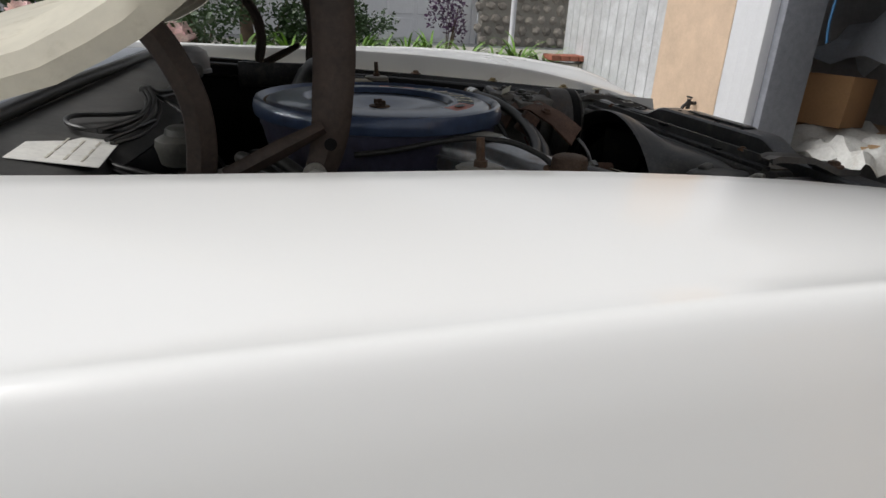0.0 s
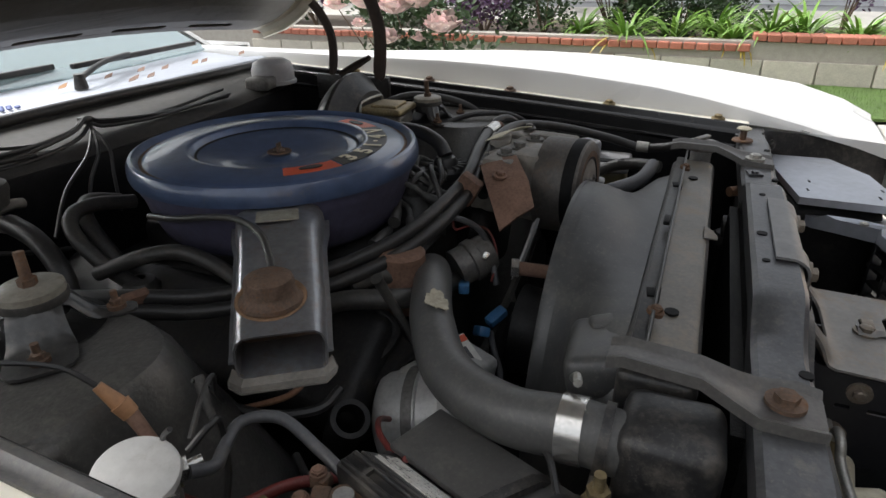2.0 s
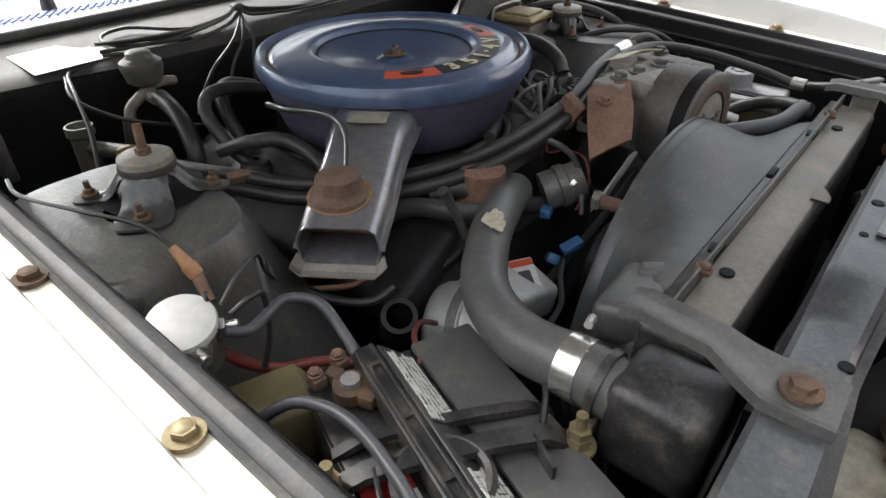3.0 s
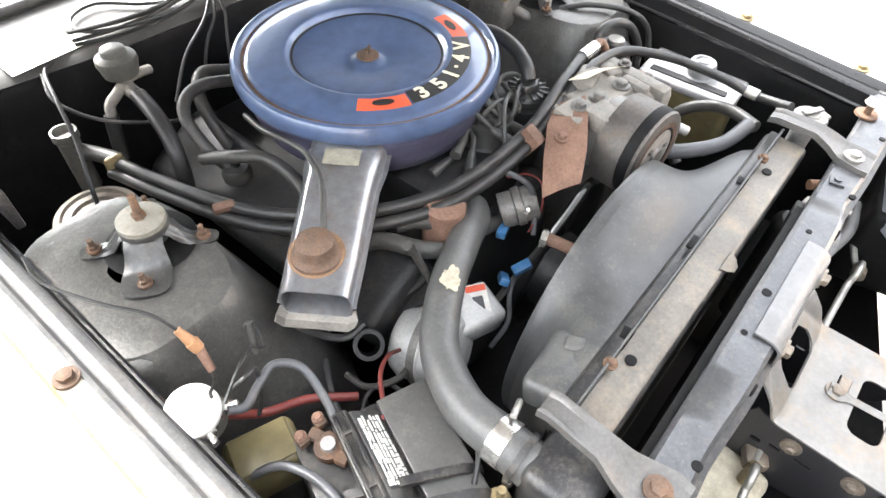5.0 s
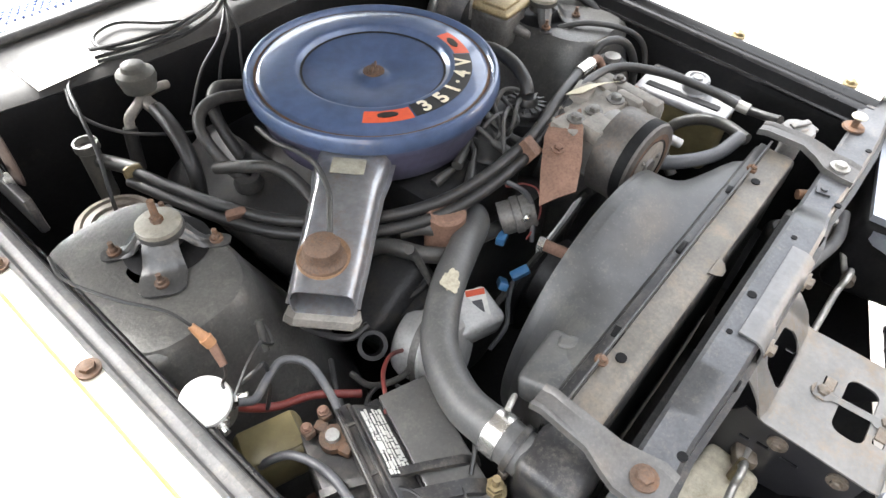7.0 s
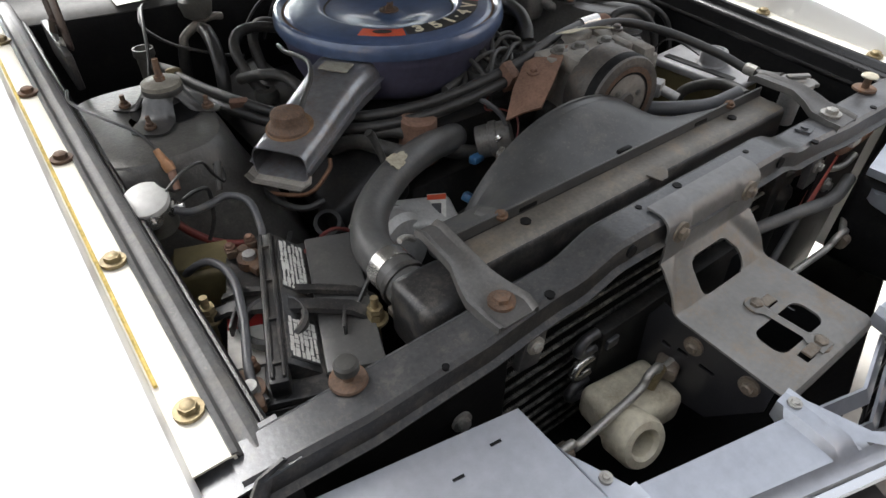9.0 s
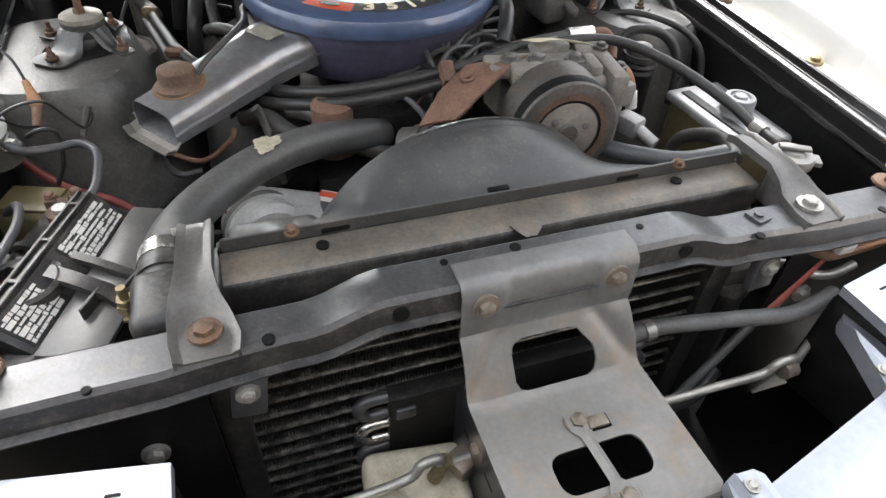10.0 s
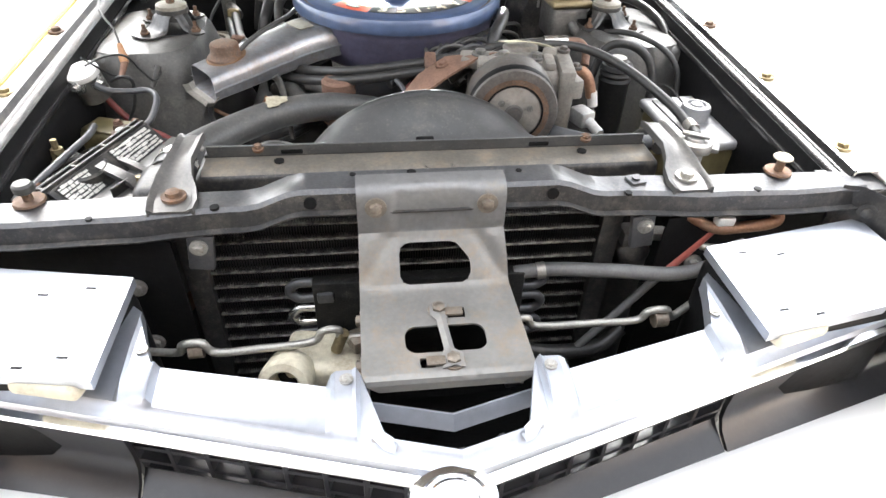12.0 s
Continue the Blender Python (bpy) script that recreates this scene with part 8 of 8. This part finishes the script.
def shrub(x, y, z, rx, ry, rz, count, size, material, name, label, bloom=None):
    e = thing(name, label, "shrub", (x, y, z), "bed shrubs")
    b = bmesh.new()
    for _ in range(6):
        a = rg.uniform(0, 6.28)
        tube(b, [(x, y, z), (x + 0.3 * rx * math.cos(a), y + 0.3 * ry * math.sin(a), z + rz * 0.6), (x + 0.7 * rx * math.cos(a), y + 0.7 * ry * math.sin(a), z + rz * 1.4)], lambda t: 0.012 - 0.009 * t, 6, 4)
    part("branch_frame", b, BARK, e)
    v, f = leaf_cloud(x, y, z + rz, rx, ry, rz, count, size)
    tagged(mesh_part("foliage", v, f, material, e), kind="stuff")
    if bloom:
        v, f = leaf_cloud(x, y, z + rz * 1.5, rx * 0.9, ry * 0.9, rz * 0.7, count // 7, size * 0.5)
        tagged(mesh_part("blossom", v, f, bloom, e), kind="stuff")


shrub(5.6, 1.7, 0.43, 0.30, 0.40, 0.30, 1700, 0.05, LEAFD, "dark_shrub", "dark green small-leaved garden shrub")
shrub(5.5, 2.3, 0.43, 0.30, 0.38, 0.34, 1700, 0.05, LEAFP, "purple_shrub", "purple-leaved garden shrub in the bed", LAV)
shrub(5.7, 3.0, 0.43, 0.35, 0.45, 0.40, 1900, 0.055, LEAFD, "dark_shrub", "dark green leafy garden shrub", LAV)
shrub(6.1, 1.1, 0.43, 0.35, 0.5, 0.45, 1900, 0.06, LEAFD, "dark_shrub", "tall dark green garden shrub behind the bed")
shrub(6.2, 0.42, 0.43, 0.36, 0.45, 0.36, 1900, 0.055, LEAFD, "dark_shrub", "dark green garden shrub behind the strap plants")
shrub(6.5, -0.05, 0.43, 0.32, 0.38, 0.26, 1400, 0.05, LEAFD, "dark_shrub", "low dark green garden shrub in the bed")
shrub(6.3, 2.2, 0.43, 0.45, 0.6, 0.60, 2400, 0.07, LEAFD, "dark_shrub", "tall dark green garden shrub behind the bed")
shrub(6.2, 3.6, 0.43, 0.5, 0.7, 0.60, 2400, 0.07, LEAFD, "dark_shrub", "tall dark green garden shrub behind the bed")
shrub(5.9, 4.6, 0.43, 0.5, 0.7, 0.55, 2200, 0.07, LEAFP, "purple_shrub", "purple-flowered garden shrub by the wall", LAV)
shrub(6.6, 5.6, 0.43, 0.6, 0.8, 0.7, 2200, 0.08, LEAFD, "dark_shrub", "tall dark green hedge shrub")
shrub(6.4, -1.0, 0.43, 0.25, 0.25, 0.45, 700, 0.05, LEAFP, "purple_shrub", "thin reddish-purple garden shrub")

# rose bush beside the car
rose = thing("rose_bush", "rose bush with large pale pink blossoms", "rose bush", (2.4, 1.5, 0))
BLOOMS = ((2.3, 1.404, 0.875, 0.085), (2.3, 1.851, 0.975, 0.072), (2.32, 1.69, 0.955, 0.08), (2.34, 1.557, 0.972, 0.06), (2.3, 1.725, 0.79, 0.058), (2.31, 1.538, 0.797, 0.04), (2.3, 1.90, 0.857, 0.035), (2.4, 2.1, 0.95, 0.06))
b = bmesh.new()
for x, y, z, r in BLOOMS:
    tube(b, [(2.43 + rg.uniform(-0.06, 0.06), 1.5 + rg.uniform(-0.1, 0.1), 0.0), (2.41, (1.5 + y) / 2, z * 0.55), (x + 0.02, y, z - r * 0.5)], lambda t: 0.008 - 0.005 * t, 7, 5)
part("branch_frame", b, BARK, rose)
for x, y, z, r in BLOOMS:
    r *= 1.2
    b = bmesh.new()
    for ring, n in ((0.35, 5), (0.65, 7), (1.0, 9)):
        for k in range(n):
            a = 2 * math.pi * (k + 0.4 * ring) / n + rg.uniform(-0.2, 0.2)
            d, q = Vector((math.cos(a), math.sin(a), 0)), Vector((-math.sin(a), math.cos(a), 0))
            lift = 1.25 - ring * rg.uniform(0.75, 1.0)
            rows = []
            for t in (0, 0.35, 0.7, 1.0):
                c = Vector((x, y, z - 0.5 * r)) + d * (r * ring * (0.2 + 0.8 * t) * math.cos(lift * (1 - 0.4 * t))) + Vector((0, 0, r * 1.3 * t * math.sin(max(0.25, lift))))
                w = r * (0.25 + 0.45 * math.sin(math.pi * min(t * 0.75 + 0.1, 1)))
                rows.append([c - q * w + Vector((0, 0, 0.18 * w)), c, c + q * w + Vector((0, 0, 0.18 * w))])
            sheet(b, rows)
    part("blossom", b, PINK, rose, "open pale pink rose")
v, f = leaf_cloud(2.45, 1.55, 0.76, 0.22, 0.5, 0.30, 1300, 0.05, 14)
tagged(mesh_part("foliage", v, f, LEAFD, rose), kind="stuff")

# ---- across the street ----
HX = 13.0
hs = thing("neighbour_house", "white house across the street with a garage door", "house", (HX, 0, 0.3))
part("wall", box(bmesh.new(), (HX + 2.0, 1.5, 1.8), (4.0, 9.0, 3.2)), HOUSEW, hs)
rb_ = bmesh.new()
sheet(rb_, [[(HX - 0.4, y, 3.3), (HX + 2, y, 4.4), (HX + 4.4, y, 3.3)] for y in (-3.3, 1.5, 6.4)], 0.08)
part("roof", rb_, ROADM, hs, "grey shingle roof")
gd = part("garage_door", box(bmesh.new(), (HX - 0.02, -2.2, 1.35), (0.06, 1.9, 2.1)), HOUSEW, hs, "white panelled garage door")
for r in range(4):
    for c in range(3):
        part("door_panel", box(bmesh.new(), (HX - 0.06, -2.83 + c * 0.63, 0.58 + r * 0.5), (0.02, 0.55, 0.42), bev=0.01, seg=1), HOUSEW, gd)
part("door_trim", box(bmesh.new(), (HX - 0.04, -3.22, 1.4), (0.08, 0.12, 2.2)), TRIM, hs)
sw = thing("stone_wall", "cobblestone front wall across the street", "stone wall", (HX - 0.6, -4.6, 0.3), kind="structure")
part("mortar_core", box(bmesh.new(), (HX - 0.3, -4.9, 1.2), (0.3, 3.2, 2.0)), MORTAR, sw)
b = bmesh.new()
bmesh.ops.create_icosphere(b, subdivisions=1, radius=1.0)
stone_me = bpy.data.meshes.new("stone")
b.to_mesh(stone_me), b.free(), stone_me.materials.append(STONE)
for r in range(8):
    for c in range(12):
        piece("stone", stone_me, sw, pose(HX - 0.47, -6.3 + c * 0.27 + (r % 2) * 0.13 + rg.uniform(-0.03, 0.03), 0.4 + r * 0.235 + rg.uniform(-0.03, 0.03), rg.uniform(0, 90), rg.uniform(-15, 15), 0) @ Matrix.Diagonal((0.09, 0.125 * rg.uniform(0.85, 1.1), 0.105 * rg.uniform(0.85, 1.1), 1)))
tagged(part("street_post", cyl(bmesh.new(), (9.0, -2.75, 0.3), (9.0, -2.75, 3.2), 0.045, seg=12), TRIM), "thin pale post by the street", "post")
b = box(bmesh.new(), (9.5, 0, 0.345), (2.6, 30, 0.03))
solid("pavement", b, CONCRETE, "pale grey concrete pavement by the street", "pavement", kind="structure")
for k, (x, y, h) in enumerate(((10.0, 1.5, 3.4), (10.5, 4.5, 4.0), (10.8, 8.5, 4.2), (11.0, 13.0, 4.0))):
    e = thing("street_tree", "leafy dark green tree across the street", "tree", (x, y, 0.35), "street trees")
    b = tube(bmesh.new(), [(x, y, 0.3), (x + 0.05, y + 0.05, h * 0.4), (x, y + 0.1, h * 0.75)], lambda t: 0.12 - 0.08 * t, 10)
    for _ in range(5):
        a = rg.uniform(0, 6.28)
        tube(b, [(x, y, h * 0.4), (x + 0.4 * math.cos(a), y + 0.4 * math.sin(a), h * 0.65), (x + 0.9 * math.cos(a), y + 0.9 * math.sin(a), h * 0.85)], lambda t: 0.05 - 0.04 * t, 7, 4)
    part("trunk", b, BARK, e)
    v, f = leaf_cloud(x, y, h * 0.62, 1.2, 1.5, h * 0.36, 4200, 0.13, 16)
    tagged(mesh_part("crown", v, f, LEAFD, e), kind="stuff")

# ---- things stored in the garage ----
def drape(name, label, x0, x1, y0, y1, z0, amp, material, seed, hang=0.25):
    b, rows = bmesh.new(), []
    for i in range(15):
        row = []
        for j in range(15):
            u, w = i / 14, j / 14
            edge = max(abs(u - 0.5), abs(w - 0.5)) * 2
            z = z0 + amp * noise.noise(Vector((u * 4 + seed, w * 4, 0))) + amp * 0.5 * noise.noise(Vector((u * 9, w * 9, seed))) - hang * max(0, edge - 0.6) ** 1.3
            row.append((x0 + (x1 - x0) * u, y0 + (y1 - y0) * w, z))
        rows.append(row)
    return solid(name, sheet(b, rows, 0.006), material, label, "cloth")


crate = thing("storage_shelf", "dark timber garage shelf holding boxes", "shelf", (1.9, -2.3, 0))
for z in (0.50, 0.05):
    part("board", box(bmesh.new(), (1.75, -2.35, z), (1.3, 0.8, 0.03), bev=0.003), WOODM, crate)
for x in (1.14, 2.34):
    for y in (-2.7, -2.0):
        part("leg", box(bmesh.new(), (x, y, 0.26), (0.05, 0.05, 0.52), bev=0.004), WOODM, crate)
cbx = thing("cardboard_box", "brown cardboard box in the open garage", "box", (1.8, -2.1, 0.56))
part("box_body", box(bmesh.new(), (1.79, -2.10, 0.69), (0.38, 0.34, 0.27), (0, 4, -64), 0.004), CARD, cbx)
part("box_tape", box(bmesh.new(), (1.79, -2.10, 0.826), (0.385, 0.05, 0.003), (0, 4, -64)), WOODM, cbx, "strip of brown tape")
drape("dust_sheet", "crumpled dirty white dust sheet under the box", 1.3, 2.3, -2.6, -1.72, 0.53, 0.08, CLOTHW, 3)
drape("tarpaulin", "grey-blue tarpaulin heaped over stored things", 0.7, 2.25, -3.1, -2.3, 1.12, 0.22, CLOTH, 7, 0.6)
drape("dust_cover", "pale blue-grey dust cover on the shelf", 1.15, 1.6, -2.2, -1.75, 0.50, 0.09, CLOTHW, 12)
hose("hanging_strap", [(1.42, -1.62, 1.6), (1.42, -1.63, 1.3), (1.425, -1.63, 1.1), (1.42, -1.64, 1.0)], 0.006, BLUEP, "blue strap hanging by the door frame", "strap")
